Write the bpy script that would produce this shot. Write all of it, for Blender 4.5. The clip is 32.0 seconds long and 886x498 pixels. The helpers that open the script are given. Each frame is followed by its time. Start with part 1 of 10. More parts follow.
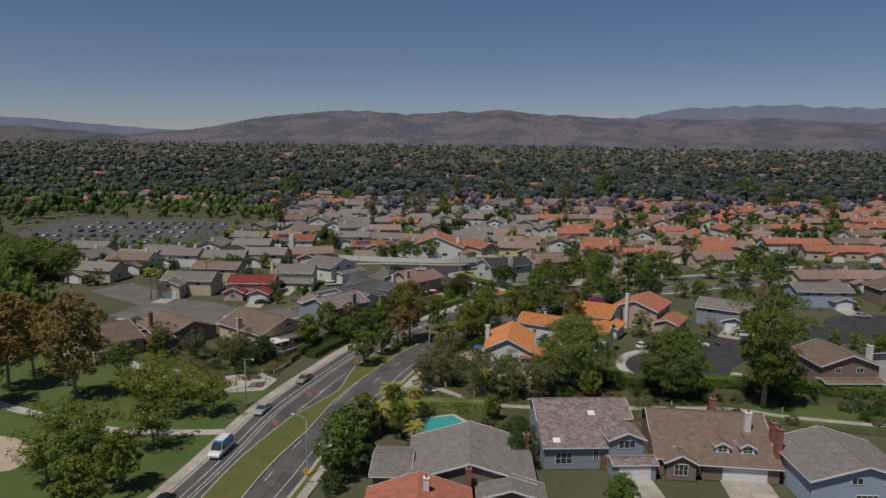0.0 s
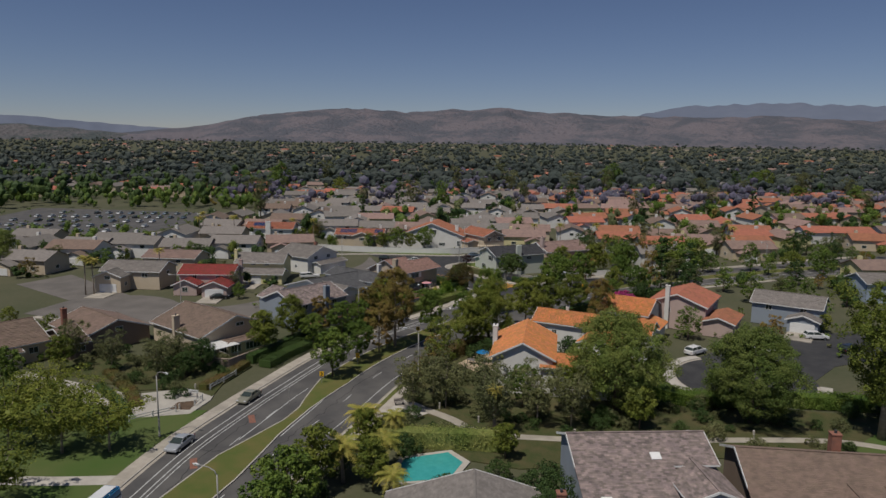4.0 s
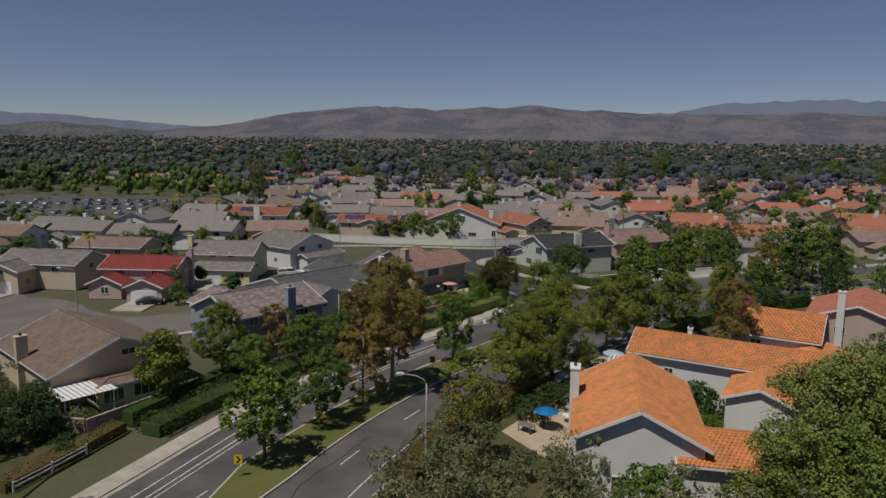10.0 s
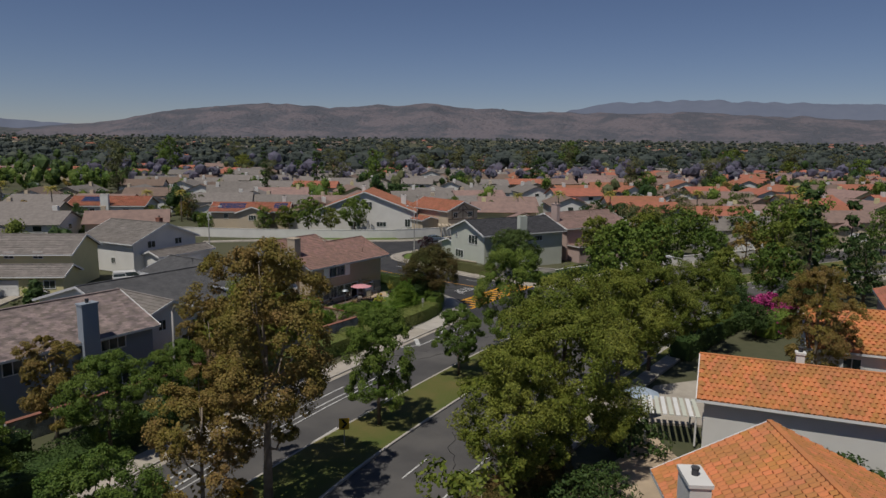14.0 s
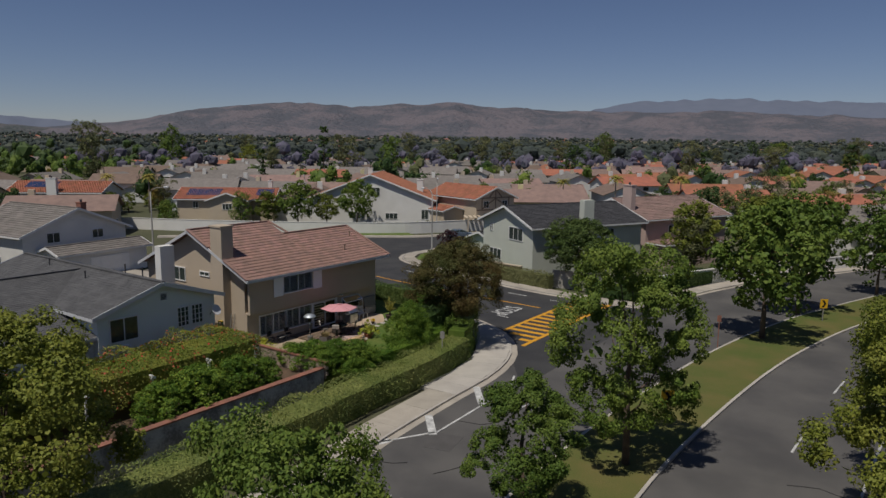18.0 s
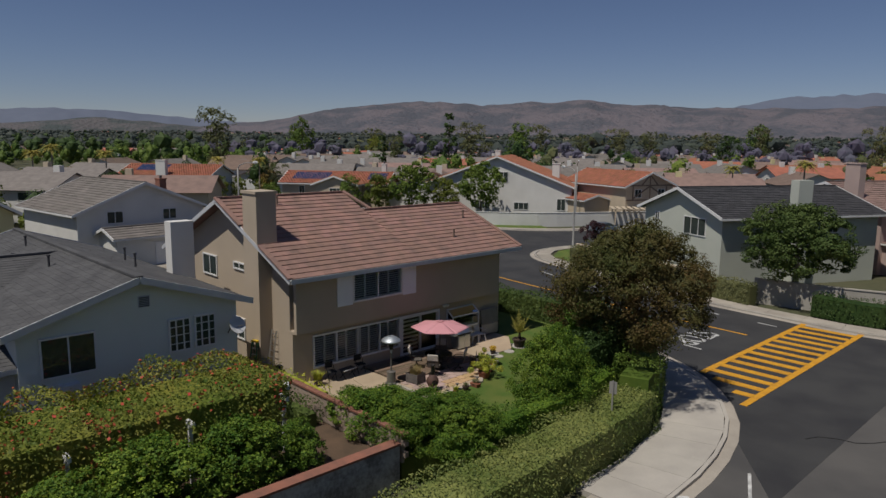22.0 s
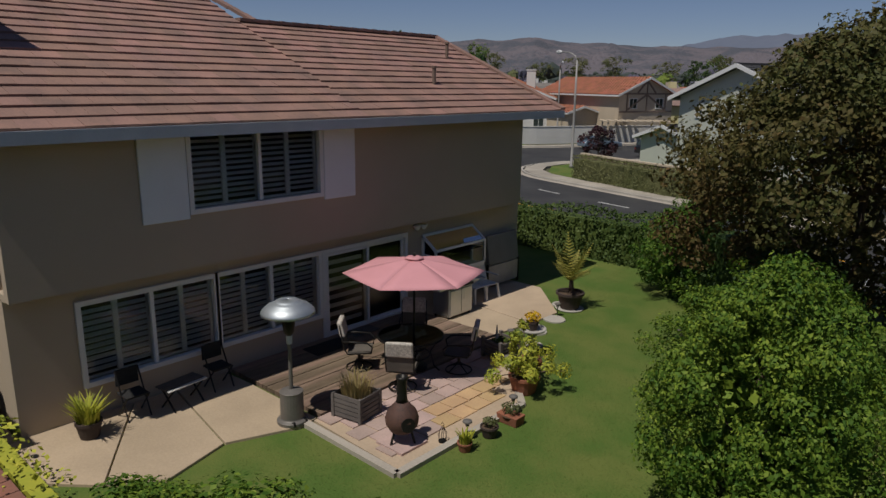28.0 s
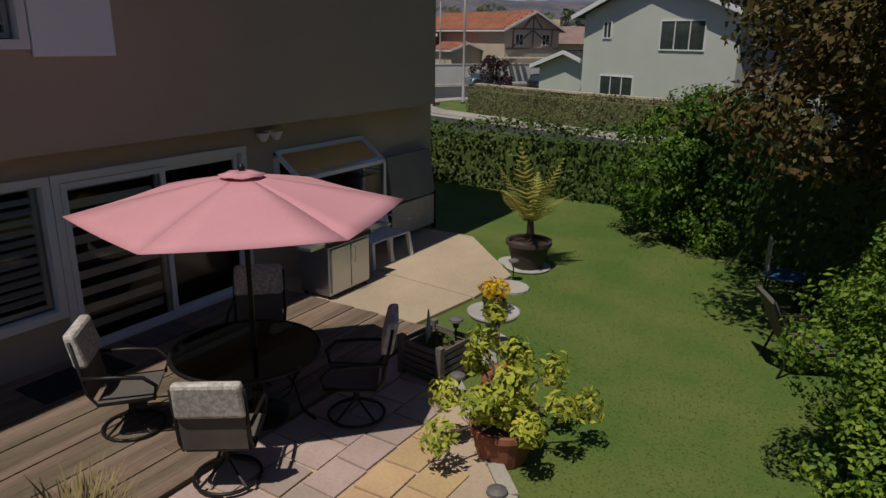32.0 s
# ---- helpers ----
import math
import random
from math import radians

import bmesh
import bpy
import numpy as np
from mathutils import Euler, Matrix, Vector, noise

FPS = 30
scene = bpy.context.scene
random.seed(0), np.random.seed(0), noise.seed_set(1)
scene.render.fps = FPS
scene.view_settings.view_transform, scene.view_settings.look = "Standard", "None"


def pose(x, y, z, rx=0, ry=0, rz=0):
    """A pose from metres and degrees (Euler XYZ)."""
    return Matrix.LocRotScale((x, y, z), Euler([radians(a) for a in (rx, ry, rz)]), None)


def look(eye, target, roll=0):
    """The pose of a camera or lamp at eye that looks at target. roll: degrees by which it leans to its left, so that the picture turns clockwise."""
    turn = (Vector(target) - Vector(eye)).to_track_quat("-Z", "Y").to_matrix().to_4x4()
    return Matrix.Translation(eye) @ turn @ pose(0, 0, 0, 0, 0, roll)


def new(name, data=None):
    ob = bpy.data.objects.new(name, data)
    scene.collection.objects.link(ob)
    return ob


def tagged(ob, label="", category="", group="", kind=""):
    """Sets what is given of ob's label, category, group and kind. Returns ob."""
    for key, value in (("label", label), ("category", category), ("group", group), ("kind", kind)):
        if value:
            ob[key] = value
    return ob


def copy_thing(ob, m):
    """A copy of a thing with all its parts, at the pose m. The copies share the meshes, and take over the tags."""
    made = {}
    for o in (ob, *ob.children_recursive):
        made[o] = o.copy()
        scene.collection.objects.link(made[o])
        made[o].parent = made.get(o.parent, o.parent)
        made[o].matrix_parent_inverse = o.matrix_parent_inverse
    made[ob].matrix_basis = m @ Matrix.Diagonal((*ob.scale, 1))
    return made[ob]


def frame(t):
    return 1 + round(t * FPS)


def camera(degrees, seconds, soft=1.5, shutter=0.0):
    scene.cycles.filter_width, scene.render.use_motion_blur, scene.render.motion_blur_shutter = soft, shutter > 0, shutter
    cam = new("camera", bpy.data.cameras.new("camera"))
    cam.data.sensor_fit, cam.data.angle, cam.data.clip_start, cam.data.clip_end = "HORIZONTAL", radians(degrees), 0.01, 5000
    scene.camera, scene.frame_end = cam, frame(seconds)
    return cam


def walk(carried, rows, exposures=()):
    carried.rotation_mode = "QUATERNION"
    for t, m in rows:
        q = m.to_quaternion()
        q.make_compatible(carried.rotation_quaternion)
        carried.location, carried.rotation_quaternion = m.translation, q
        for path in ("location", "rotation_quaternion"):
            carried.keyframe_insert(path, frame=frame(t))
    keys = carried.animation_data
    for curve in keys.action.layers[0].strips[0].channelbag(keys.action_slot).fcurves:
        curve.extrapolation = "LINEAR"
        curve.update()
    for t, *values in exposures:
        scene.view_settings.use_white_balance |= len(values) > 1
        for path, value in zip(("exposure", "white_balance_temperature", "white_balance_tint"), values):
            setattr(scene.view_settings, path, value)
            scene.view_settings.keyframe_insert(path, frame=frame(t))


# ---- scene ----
cam = camera(65.5, 32.0)
METRES, EYE, TILT, LEAN, TURN = 215.0, 48.3, 0.0, 0.0, 39.9
ROWS = [
    (0.0, 0.0, 0.0, 0.0, 0.1, -8.66, -0.64),
    (0.5, 0.0006, 0.0218, -0.006, 0.04, -8.66, -0.63),
    (1.0, 0.001, 0.043, -0.0122, -0.01, -8.66, -0.64),
    (1.5, 0.0013, 0.0642, -0.0182, 0.01, -8.65, -0.62),
    (2.0, 0.0015, 0.0854, -0.024, 0.01, -8.66, -0.63),
    (2.5, 0.002, 0.1062, -0.0297, 0.02, -8.66, -0.62),
    (3.0, 0.0026, 0.1268, -0.0351, 0.03, -8.65, -0.62),
    (3.5, 0.0036, 0.1475, -0.0404, 0.04, -8.65, -0.62),
    (5.5, 0.0082, 0.2292, -0.0591, 0.09, -8.71, -0.67),
    (6.0, 0.0092, 0.2495, -0.0638, 0.1, -8.69, -0.65),
    (6.5, 0.0102, 0.2697, -0.068, 0.15, -8.69, -0.65),
    (7.0, 0.0109, 0.2898, -0.0721, 0.46, -8.69, -0.67),
    (7.5, 0.0112, 0.3102, -0.0761, 1.19, -8.69, -0.66),
    (8.0, 0.011, 0.3308, -0.0801, 1.92, -8.7, -0.66),
    (8.5, 0.0096, 0.3523, -0.084, 2.39, -8.69, -0.65),
    (9.0, 0.0079, 0.3752, -0.088, 2.74, -8.69, -0.68),
    (9.5, 0.0061, 0.3998, -0.0925, 2.99, -8.68, -0.65),
    (10.0, 0.0039, 0.4243, -0.0967, 2.54, -8.67, -0.63),
    (10.5, 0.0014, 0.4486, -0.101, 2.25, -8.65, -0.62),
    (11.0, -0.0008, 0.4722, -0.1051, 2.22, -8.65, -0.62),
    (11.5, -0.0028, 0.4951, -0.1097, 2.2, -8.64, -0.58),
    (12.0, -0.0048, 0.5166, -0.1143, 2.04, -8.62, -0.54),
    (12.5, -0.0062, 0.5372, -0.1187, 1.78, -8.61, -0.54),
    (13.0, -0.0075, 0.5571, -0.1229, -0.61, -8.6, -0.53),
    (13.5, -0.0086, 0.5763, -0.1266, -4.79, -8.59, -0.53),
    (15.5, -0.0061, 0.6523, -0.1408, -6.95, -8.66, -0.51),
    (16.0, -0.0034, 0.6733, -0.144, -5.87, -8.64, -0.52),
    (16.5, -0.0007, 0.6948, -0.1474, -5.48, -8.64, -0.53),
    (17.0, 0.0014, 0.7172, -0.151, -5.22, -8.64, -0.57),
    (17.5, 0.003, 0.7393, -0.1542, -4.96, -8.62, -0.57),
    (18.0, 0.0043, 0.7605, -0.1568, -4.19, -8.62, -0.56),
    (18.5, 0.0057, 0.7801, -0.1593, -2.4, -8.61, -0.58),
    (19.0, 0.0069, 0.7968, -0.1619, -0.63, -8.63, -0.53),
    (19.5, 0.0072, 0.8103, -0.1644, 0.72, -8.62, -0.55),
    (20.0, 0.0069, 0.8211, -0.1664, 2.48, -8.63, -0.6),
    (20.5, 0.0062, 0.8303, -0.168, 4.17, -8.64, -0.62),
    (21.0, 0.0052, 0.8382, -0.1697, 5.23, -8.68, -0.64),
    (21.5, 0.004, 0.8455, -0.1717, 5.89, -8.72, -0.62),
    (22.0, 0.0024, 0.8524, -0.1736, 6.38, -8.79, -0.63),
    (22.5, 0.0006, 0.8597, -0.1757, 6.75, -8.88, -0.66),
    (23.0, -0.0015, 0.8686, -0.1778, 7.03, -8.96, -0.66),
    (23.5, -0.004, 0.879, -0.18, 7.26, -9.06, -0.68),
    (24.0, -0.0062, 0.8892, -0.1823, 7.43, -9.4, -0.72),
    (24.5, -0.0077, 0.8974, -0.1848, 7.61, -10.17, -0.76),
    (26.5, -0.009, 0.9182, -0.1918, 7.3, -12.24, -0.65),
    (27.0, -0.0093, 0.9249, -0.1937, 5.94, -12.68, -0.64),
    (27.5, -0.0095, 0.9323, -0.1955, 3.81, -13.15, -0.67),
    (28.0, -0.0098, 0.9399, -0.1974, 2.07, -13.55, -0.69),
    (28.5, -0.01, 0.9464, -0.199, 1.45, -13.96, -0.74),
    (29.0, -0.0103, 0.9517, -0.2002, 1.27, -14.39, -0.81),
    (29.5, -0.0106, 0.9561, -0.2017, 0.63, -14.87, -0.81),
    (30.0, -0.0107, 0.96, -0.2028, -2.39, -15.29, -0.79),
    (30.5, -0.0107, 0.9638, -0.204, -3.72, -15.71, -0.73),
    (31.0, -0.0106, 0.9671, -0.2052, -4.41, -16.11, -0.75),
    (31.5, -0.0106, 0.9704, -0.2064, -5.75, -16.52, -0.75),
    (32.0, -0.0105, 0.9736, -0.2079, -8.24, -16.95, -0.71),
]
walk(cam, [(t, pose(0, 0, EYE, TILT, LEAN, TURN) @ pose(METRES * x, METRES * y, METRES * z, 90 + pitch, roll, yaw)) for t, x, y, z, yaw, pitch, roll in ROWS])

# ---- world, sun ----
SUN_DIR = Vector((0.01, -0.5, 1.0)).normalized()      # towards the sun
world = bpy.data.worlds.new("world")
scene.world = world
world.use_nodes = True
wn = world.node_tree.nodes
sky = wn.new("ShaderNodeTexSky")
sky.sky_type = 'NISHITA'
sky.sun_disc = False
sky.sun_elevation = math.asin(SUN_DIR.z)
sky.sun_rotation = math.atan2(SUN_DIR.x, SUN_DIR.y)
sky.altitude = 1800
sky.air_density = 1.0
sky.dust_density = 0.3
sky.ozone_density = 4.5
wn["Background"].inputs["Strength"].default_value = 0.047
tint = wn.new("ShaderNodeMix")
tint.data_type, tint.blend_type = 'RGBA', 'MULTIPLY'
tint.inputs["Factor"].default_value = 1.0
tint.inputs["B"].default_value = (1.045, 0.945, 1.01, 1)
world.node_tree.links.new(sky.outputs[0], tint.inputs["A"])
world.node_tree.links.new(tint.outputs["Result"], wn["Background"].inputs["Color"])
sun_data = bpy.data.lights.new("sun", 'SUN')
sun_data.energy = 3.2
sun_data.angle = radians(0.53)
sun_data.color = (1.0, 0.94, 0.85)
sun = new("sun", sun_data)
sun.matrix_world = look(SUN_DIR * 300, (0, 0, 0))
scene.view_settings.exposure = 0.0

# ---- materials ----
def mat(name, col, col2=None, rough=0.8, scale=3.0, fine=40.0, mix=0.5, bump=0.2, metal=0.0, rand=0.0, island=0.0,
        spec=0.3, bdist=0.02, streak=None, transl=0.0, coat=0.0):
    """A surface with two scales of variation, fine relief and an optional change from piece to piece."""
    m = bpy.data.materials.new(name)
    m.use_nodes = True
    nt = m.node_tree
    nd, ln = nt.nodes, nt.links.new
    b = nd["Principled BSDF"]
    b.inputs["Roughness"].default_value = rough
    b.inputs["Metallic"].default_value = metal
    b.inputs["Specular IOR Level"].default_value = spec
    if coat:
        b.inputs["Coat Weight"].default_value = coat
        b.inputs["Coat Roughness"].default_value = 0.08
    tc = nd.new("ShaderNodeTexCoord")
    mp = nd.new("ShaderNodeMapping")
    ln(tc.outputs["Object"], mp.inputs[0])
    if streak:
        mp.inputs["Scale"].default_value = streak
    n1, n2 = nd.new("ShaderNodeTexNoise"), nd.new("ShaderNodeTexNoise")
    for n, s, d in ((n1, scale, 4.0), (n2, fine, 3.0)):
        n.inputs["Scale"].default_value, n.inputs["Detail"].default_value = s, d
        ln(mp.outputs[0], n.inputs["Vector"])
    add = nd.new("ShaderNodeMath")
    add.operation = 'MULTIPLY_ADD'
    ln(n2.outputs[0], add.inputs[0])
    add.inputs[1].default_value = 0.45
    ln(n1.outputs[0], add.inputs[2])
    ramp = nd.new("ShaderNodeMapRange")
    ramp.inputs["From Min"].default_value = 0.72 - 0.28 / max(mix, .05) * .5
    ramp.inputs["From Max"].default_value = 0.72 + 0.28 / max(mix, .05) * .5
    ln(add.outputs[0], ramp.inputs[0])
    cm = nd.new("ShaderNodeMix")
    cm.data_type = 'RGBA'
    col2 = col2 or tuple(c * 0.7 for c in col)
    cm.inputs["A"].default_value, cm.inputs["B"].default_value = (*col, 1), (*col2, 1)
    ln(ramp.outputs[0], cm.inputs["Factor"])
    out = cm.outputs["Result"]
    for amount, node, sock in ((rand, "ShaderNodeObjectInfo", "Random"), (island, "ShaderNodeNewGeometry", "Random Per Island")):
        if amount:
            oi = nd.new(node)
            hs = nd.new("ShaderNodeHueSaturation")
            mr = nd.new("ShaderNodeMapRange")
            mr.inputs["To Min"].default_value, mr.inputs["To Max"].default_value = 1 - amount, 1 + amount
            ln(oi.outputs[sock], mr.inputs[0])
            ln(mr.outputs[0], hs.inputs["Value"])
            mh = nd.new("ShaderNodeMapRange")
            mh.inputs["To Min"].default_value, mh.inputs["To Max"].default_value = 0.5 + amount * .06, 0.5 - amount * .06
            ln(oi.outputs[sock], mh.inputs[0])
            ln(mh.outputs[0], hs.inputs["Hue"])
            ln(out, hs.inputs["Color"])
            out = hs.outputs[0]
    ln(out, b.inputs["Base Color"])
    if bump:
        bp = nd.new("ShaderNodeBump")
        bp.inputs["Strength"].default_value, bp.inputs["Distance"].default_value = bump, bdist
        ln(n2.outputs[0], bp.inputs["Height"])
        ln(bp.outputs[0], b.inputs["Normal"])
    if transl:
        tr = nd.new("ShaderNodeBsdfTranslucent")
        ln(out, tr.inputs["Color"])
        mx = nd.new("ShaderNodeMixShader")
        mx.inputs[0].default_value = transl
        ln(b.outputs[0], mx.inputs[1])
        ln(tr.outputs[0], mx.inputs[2])
        ln(mx.outputs[0], nd["Material Output"].inputs["Surface"])
    return m


def glass_mat(name, col=(0.05, 0.065, 0.06), rough=0.04):
    """Dark window glass over an unlit room: a thin gloss on a dark body."""
    m = mat(name, col, tuple(c * .6 for c in col), rough=rough, spec=0.6, bump=0.0)
    return m


M = {}
M["asphalt"] = mat("asphalt", (0.07, 0.068, 0.068), (0.11, 0.105, 0.1), 0.9, 0.25, 30, 0.9, 0.3)
M["asphalt_dark"] = mat("asphalt_dark", (0.035, 0.035, 0.038), (0.055, 0.055, 0.055), 0.85, 0.4, 30, 0.8, 0.3)
M["crack"] = mat("crack", (0.02, 0.02, 0.02), rough=0.9)
M["concrete"] = mat("concrete", (0.42, 0.38, 0.32), (0.3, 0.27, 0.23), 0.9, 0.6, 25, 0.7, 0.2, rand=.08)
M["concrete_light"] = mat("concrete_light", (0.46, 0.43, 0.38), (0.36, 0.335, 0.3), 0.9, 0.6, 25, 0.7, 0.2, rand=.06)
M["patio"] = mat("patio", (0.48, 0.375, 0.265), (0.37, 0.29, 0.205), 0.9, 0.8, 25, 0.7, 0.2, rand=.06)
M["paint_white"] = mat("paint_white", (0.66, 0.66, 0.64), (0.3, 0.3, 0.29), 0.7, 2.0, 20, 0.7)
M["paint_yellow"] = mat("paint_yellow", (0.72, 0.36, 0.025), (0.5, 0.24, 0.03), 0.7, 2.0, 20, 0.6)
M["grass"] = mat("grass", (0.075, 0.105, 0.022), (0.14, 0.12, 0.04), 0.95, 0.35, 12, 0.6, 0.6, bdist=.05)
M["lawn"] = mat("lawn", (0.072, 0.128, 0.022), (0.12, 0.15, 0.034), 0.95, 0.9, 28, 1.0, 0.5, bdist=.02)
M["ground"] = mat("ground", (0.062, 0.07, 0.035), (0.1, 0.095, 0.056), 0.95, 0.05, 1.5, 0.6, 0.4)
M["soil"] = mat("soil", (0.13, 0.085, 0.055), (0.07, 0.05, 0.035), 0.95, 1.0, 25, 0.6, 0.5)
# scrub, hill, hill_far: distance haze is put into the base colour as blue and purple-grey
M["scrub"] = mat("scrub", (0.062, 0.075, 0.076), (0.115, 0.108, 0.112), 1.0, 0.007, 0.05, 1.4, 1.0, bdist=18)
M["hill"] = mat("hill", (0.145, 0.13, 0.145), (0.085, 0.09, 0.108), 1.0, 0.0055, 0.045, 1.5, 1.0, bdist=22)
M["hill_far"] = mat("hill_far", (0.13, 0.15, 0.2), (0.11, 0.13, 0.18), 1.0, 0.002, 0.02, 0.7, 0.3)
M["tan"] = mat("tan", (0.465, 0.385, 0.295), (0.41, 0.34, 0.26), 0.95, 0.5, 60, 0.5, 0.35)
M["grey_wall"] = mat("grey_wall", (0.69, 0.73, 0.7), (0.63, 0.67, 0.64), 0.95, 0.5, 60, 0.5, 0.35)
M["white_wall"] = mat("white_wall", (0.7, 0.69, 0.66), (0.6, 0.59, 0.56), 0.95, 0.5, 40, 0.5, 0.3)
M["cream_wall"] = mat("cream_wall", (0.55, 0.46, 0.34), (0.48, 0.4, 0.3), 0.95, 0.5, 40, 0.5, 0.3)
M["yellow_wall"] = mat("yellow_wall", (0.66, 0.6, 0.34), (0.58, 0.53, 0.3), 0.95, 0.5, 40, 0.5, 0.3)
M["pink_wall"] = mat("pink_wall", (0.5, 0.38, 0.34), (0.43, 0.33, 0.3), 0.95, 0.5, 40, 0.5, 0.3)
M["green_wall"] = mat("green_wall", (0.54, 0.56, 0.49), (0.48, 0.5, 0.44), 0.95, 0.5, 40, 0.5, 0.3)
M["brown_wall"] = mat("brown_wall", (0.24, 0.18, 0.14), (0.2, 0.15, 0.12), 0.95, 0.5, 40, 0.5, 0.3)
M["blue_wall"] = mat("blue_wall", (0.34, 0.41, 0.5), (0.3, 0.36, 0.44), 0.95, 0.5, 40, 0.5, 0.3)
M["slate_wall"] = mat("slate_wall", (0.27, 0.31, 0.36), (0.24, 0.27, 0.31), 0.95, 0.5, 40, 0.5, 0.3)
M["trim_white"] = mat("trim_white", (0.75, 0.75, 0.74), (0.65, 0.65, 0.64), 0.5, 2, 30, 0.4, 0.05)
M["trim_grey"] = mat("trim_grey", (0.56, 0.57, 0.585), (0.46, 0.47, 0.485), 0.6, 2, 30, 0.4, 0.05)
M["glass"] = glass_mat("glass")
M["r_tan"] = mat("r_tan", (0.31, 0.185, 0.145), (0.2, 0.13, 0.11), 0.9, 1.5, 25, 0.7, 0.3, island=.14, rand=.1)
M["r_grey"] = mat("r_grey", (0.215, 0.195, 0.178), (0.155, 0.14, 0.128), 0.95, 1.2, 25, 0.7, 0.4, rand=.12, island=.12)
M["r_slate"] = mat("r_slate", (0.105, 0.105, 0.108), (0.075, 0.075, 0.078), 0.95, 1.2, 25, 0.9, 0.4, island=.05)
M["asphalt_pale"] = mat("asphalt_pale", (0.16, 0.145, 0.132), (0.12, 0.11, 0.1), 0.9, 0.2, 25, 0.8, 0.2)
M["stucco_stained"] = mat("stucco_stained", (0.5, 0.5, 0.49), (0.2, 0.195, 0.19), 0.95, 0.9, 9, 1.0, 0.3)
M["r_dark"] = mat("r_dark", (0.065, 0.065, 0.07), (0.045, 0.045, 0.05), 0.9, 1.2, 25, 0.7, 0.4, island=.15)
M["r_brown"] = mat("r_brown", (0.205, 0.148, 0.116), (0.145, 0.107, 0.086), 0.95, 1.0, 25, 0.7, 0.4, rand=.1, island=.12)
M["r_mottle"] = mat("r_mottle", (0.27, 0.215, 0.195), (0.16, 0.13, 0.125), 0.95, 1.2, 25, 0.8, 0.4, island=.32)
M["r_red"] = mat("r_red", (0.27, 0.05, 0.04), (0.18, 0.04, 0.035), 0.85, 1.2, 25, 0.7, 0.4, island=.15)
M["r_orange"] = mat("r_orange", (0.55, 0.215, 0.075), (0.42, 0.18, 0.075), 0.85, 0.6, 14, 0.8, 0.3, island=.2)
M["r_terra"] = mat("r_terra", (0.37, 0.145, 0.085), (0.26, 0.11, 0.07), 0.85, 0.8, 20, 0.7, 0.4, rand=.12, island=.14)
M["r_pinkish"] = mat("r_pinkish", (0.27, 0.185, 0.155), (0.2, 0.14, 0.122), 0.9, 0.8, 20, 0.7, 0.4, rand=.15, island=.12)
M["brick"] = mat("brick", (0.3, 0.13, 0.09), (0.2, 0.1, 0.075), 0.95, 2, 30, 0.7, 0.4)
M["wood_grey"] = mat("wood_grey", (0.2, 0.18, 0.17), (0.12, 0.11, 0.105), 0.9, 1.0, 40, 0.6, 0.3)
M["bark"] = mat("bark", (0.16, 0.115, 0.085), (0.09, 0.07, 0.055), 0.95, 3, 30, 0.7, 0.6)
M["bark_pale"] = mat("bark_pale", (0.34, 0.29, 0.23), (0.22, 0.18, 0.15), 0.95, 3, 30, 0.7, 0.5)
# leaf_wood, leaf_shade: far haze and canopy shade are put into the leaf colour
for nm, c1, c2 in (("leaf_green", (0.085, 0.145, 0.022), (0.145, 0.2, 0.035)), ("leaf_mid", (0.11, 0.15, 0.018), (0.185, 0.205, 0.036)),
                   ("leaf_dark", (0.038, 0.075, 0.018), (0.065, 0.105, 0.028)), ("leaf_rust", (0.26, 0.165, 0.06), (0.21, 0.18, 0.035)),
                   ("leaf_olive", (0.115, 0.13, 0.05), (0.165, 0.17, 0.075)), ("leaf_pine", (0.12, 0.175, 0.036), (0.185, 0.215, 0.052)),
                   ("leaf_hedge", (0.13, 0.18, 0.042), (0.27, 0.29, 0.09)), ("leaf_maroon", (0.13, 0.08, 0.028), (0.085, 0.1, 0.026)),
                   ("leaf_purple", (0.15, 0.132, 0.195), (0.1, 0.105, 0.13)), ("leaf_plum", (0.07, 0.025, 0.035), (0.04, 0.02, 0.025)),
                   ("leaf_citrus", (0.055, 0.125, 0.012), (0.165, 0.25, 0.03)), ("leaf_ivy", (0.05, 0.09, 0.02), (0.11, 0.15, 0.04)), ("leaf_palm", (0.27, 0.27, 0.05), (0.34, 0.28, 0.07)),
                   ("leaf_yellow", (0.5, 0.48, 0.06), (0.28, 0.36, 0.05)), ("flower_red", (0.5, 0.06, 0.04), (0.42, 0.13, 0.06)),
                   ("flower_yellow", (0.75, 0.5, 0.02), (0.6, 0.35, 0.02)), ("flower_pink", (0.5, 0.05, 0.22), (0.4, 0.06, 0.2)),
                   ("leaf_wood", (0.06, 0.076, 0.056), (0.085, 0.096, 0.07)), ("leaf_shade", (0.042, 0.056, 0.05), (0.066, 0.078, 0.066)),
                   ("leaf_vine", (0.085, 0.14, 0.02), (0.21, 0.215, 0.04)), ("straw", (0.4, 0.3, 0.14), (0.3, 0.25, 0.1))):
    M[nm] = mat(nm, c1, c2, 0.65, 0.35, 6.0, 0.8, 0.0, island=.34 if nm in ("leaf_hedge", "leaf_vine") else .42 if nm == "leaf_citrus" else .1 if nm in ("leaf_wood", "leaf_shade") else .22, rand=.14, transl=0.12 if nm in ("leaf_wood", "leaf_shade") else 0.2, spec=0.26)

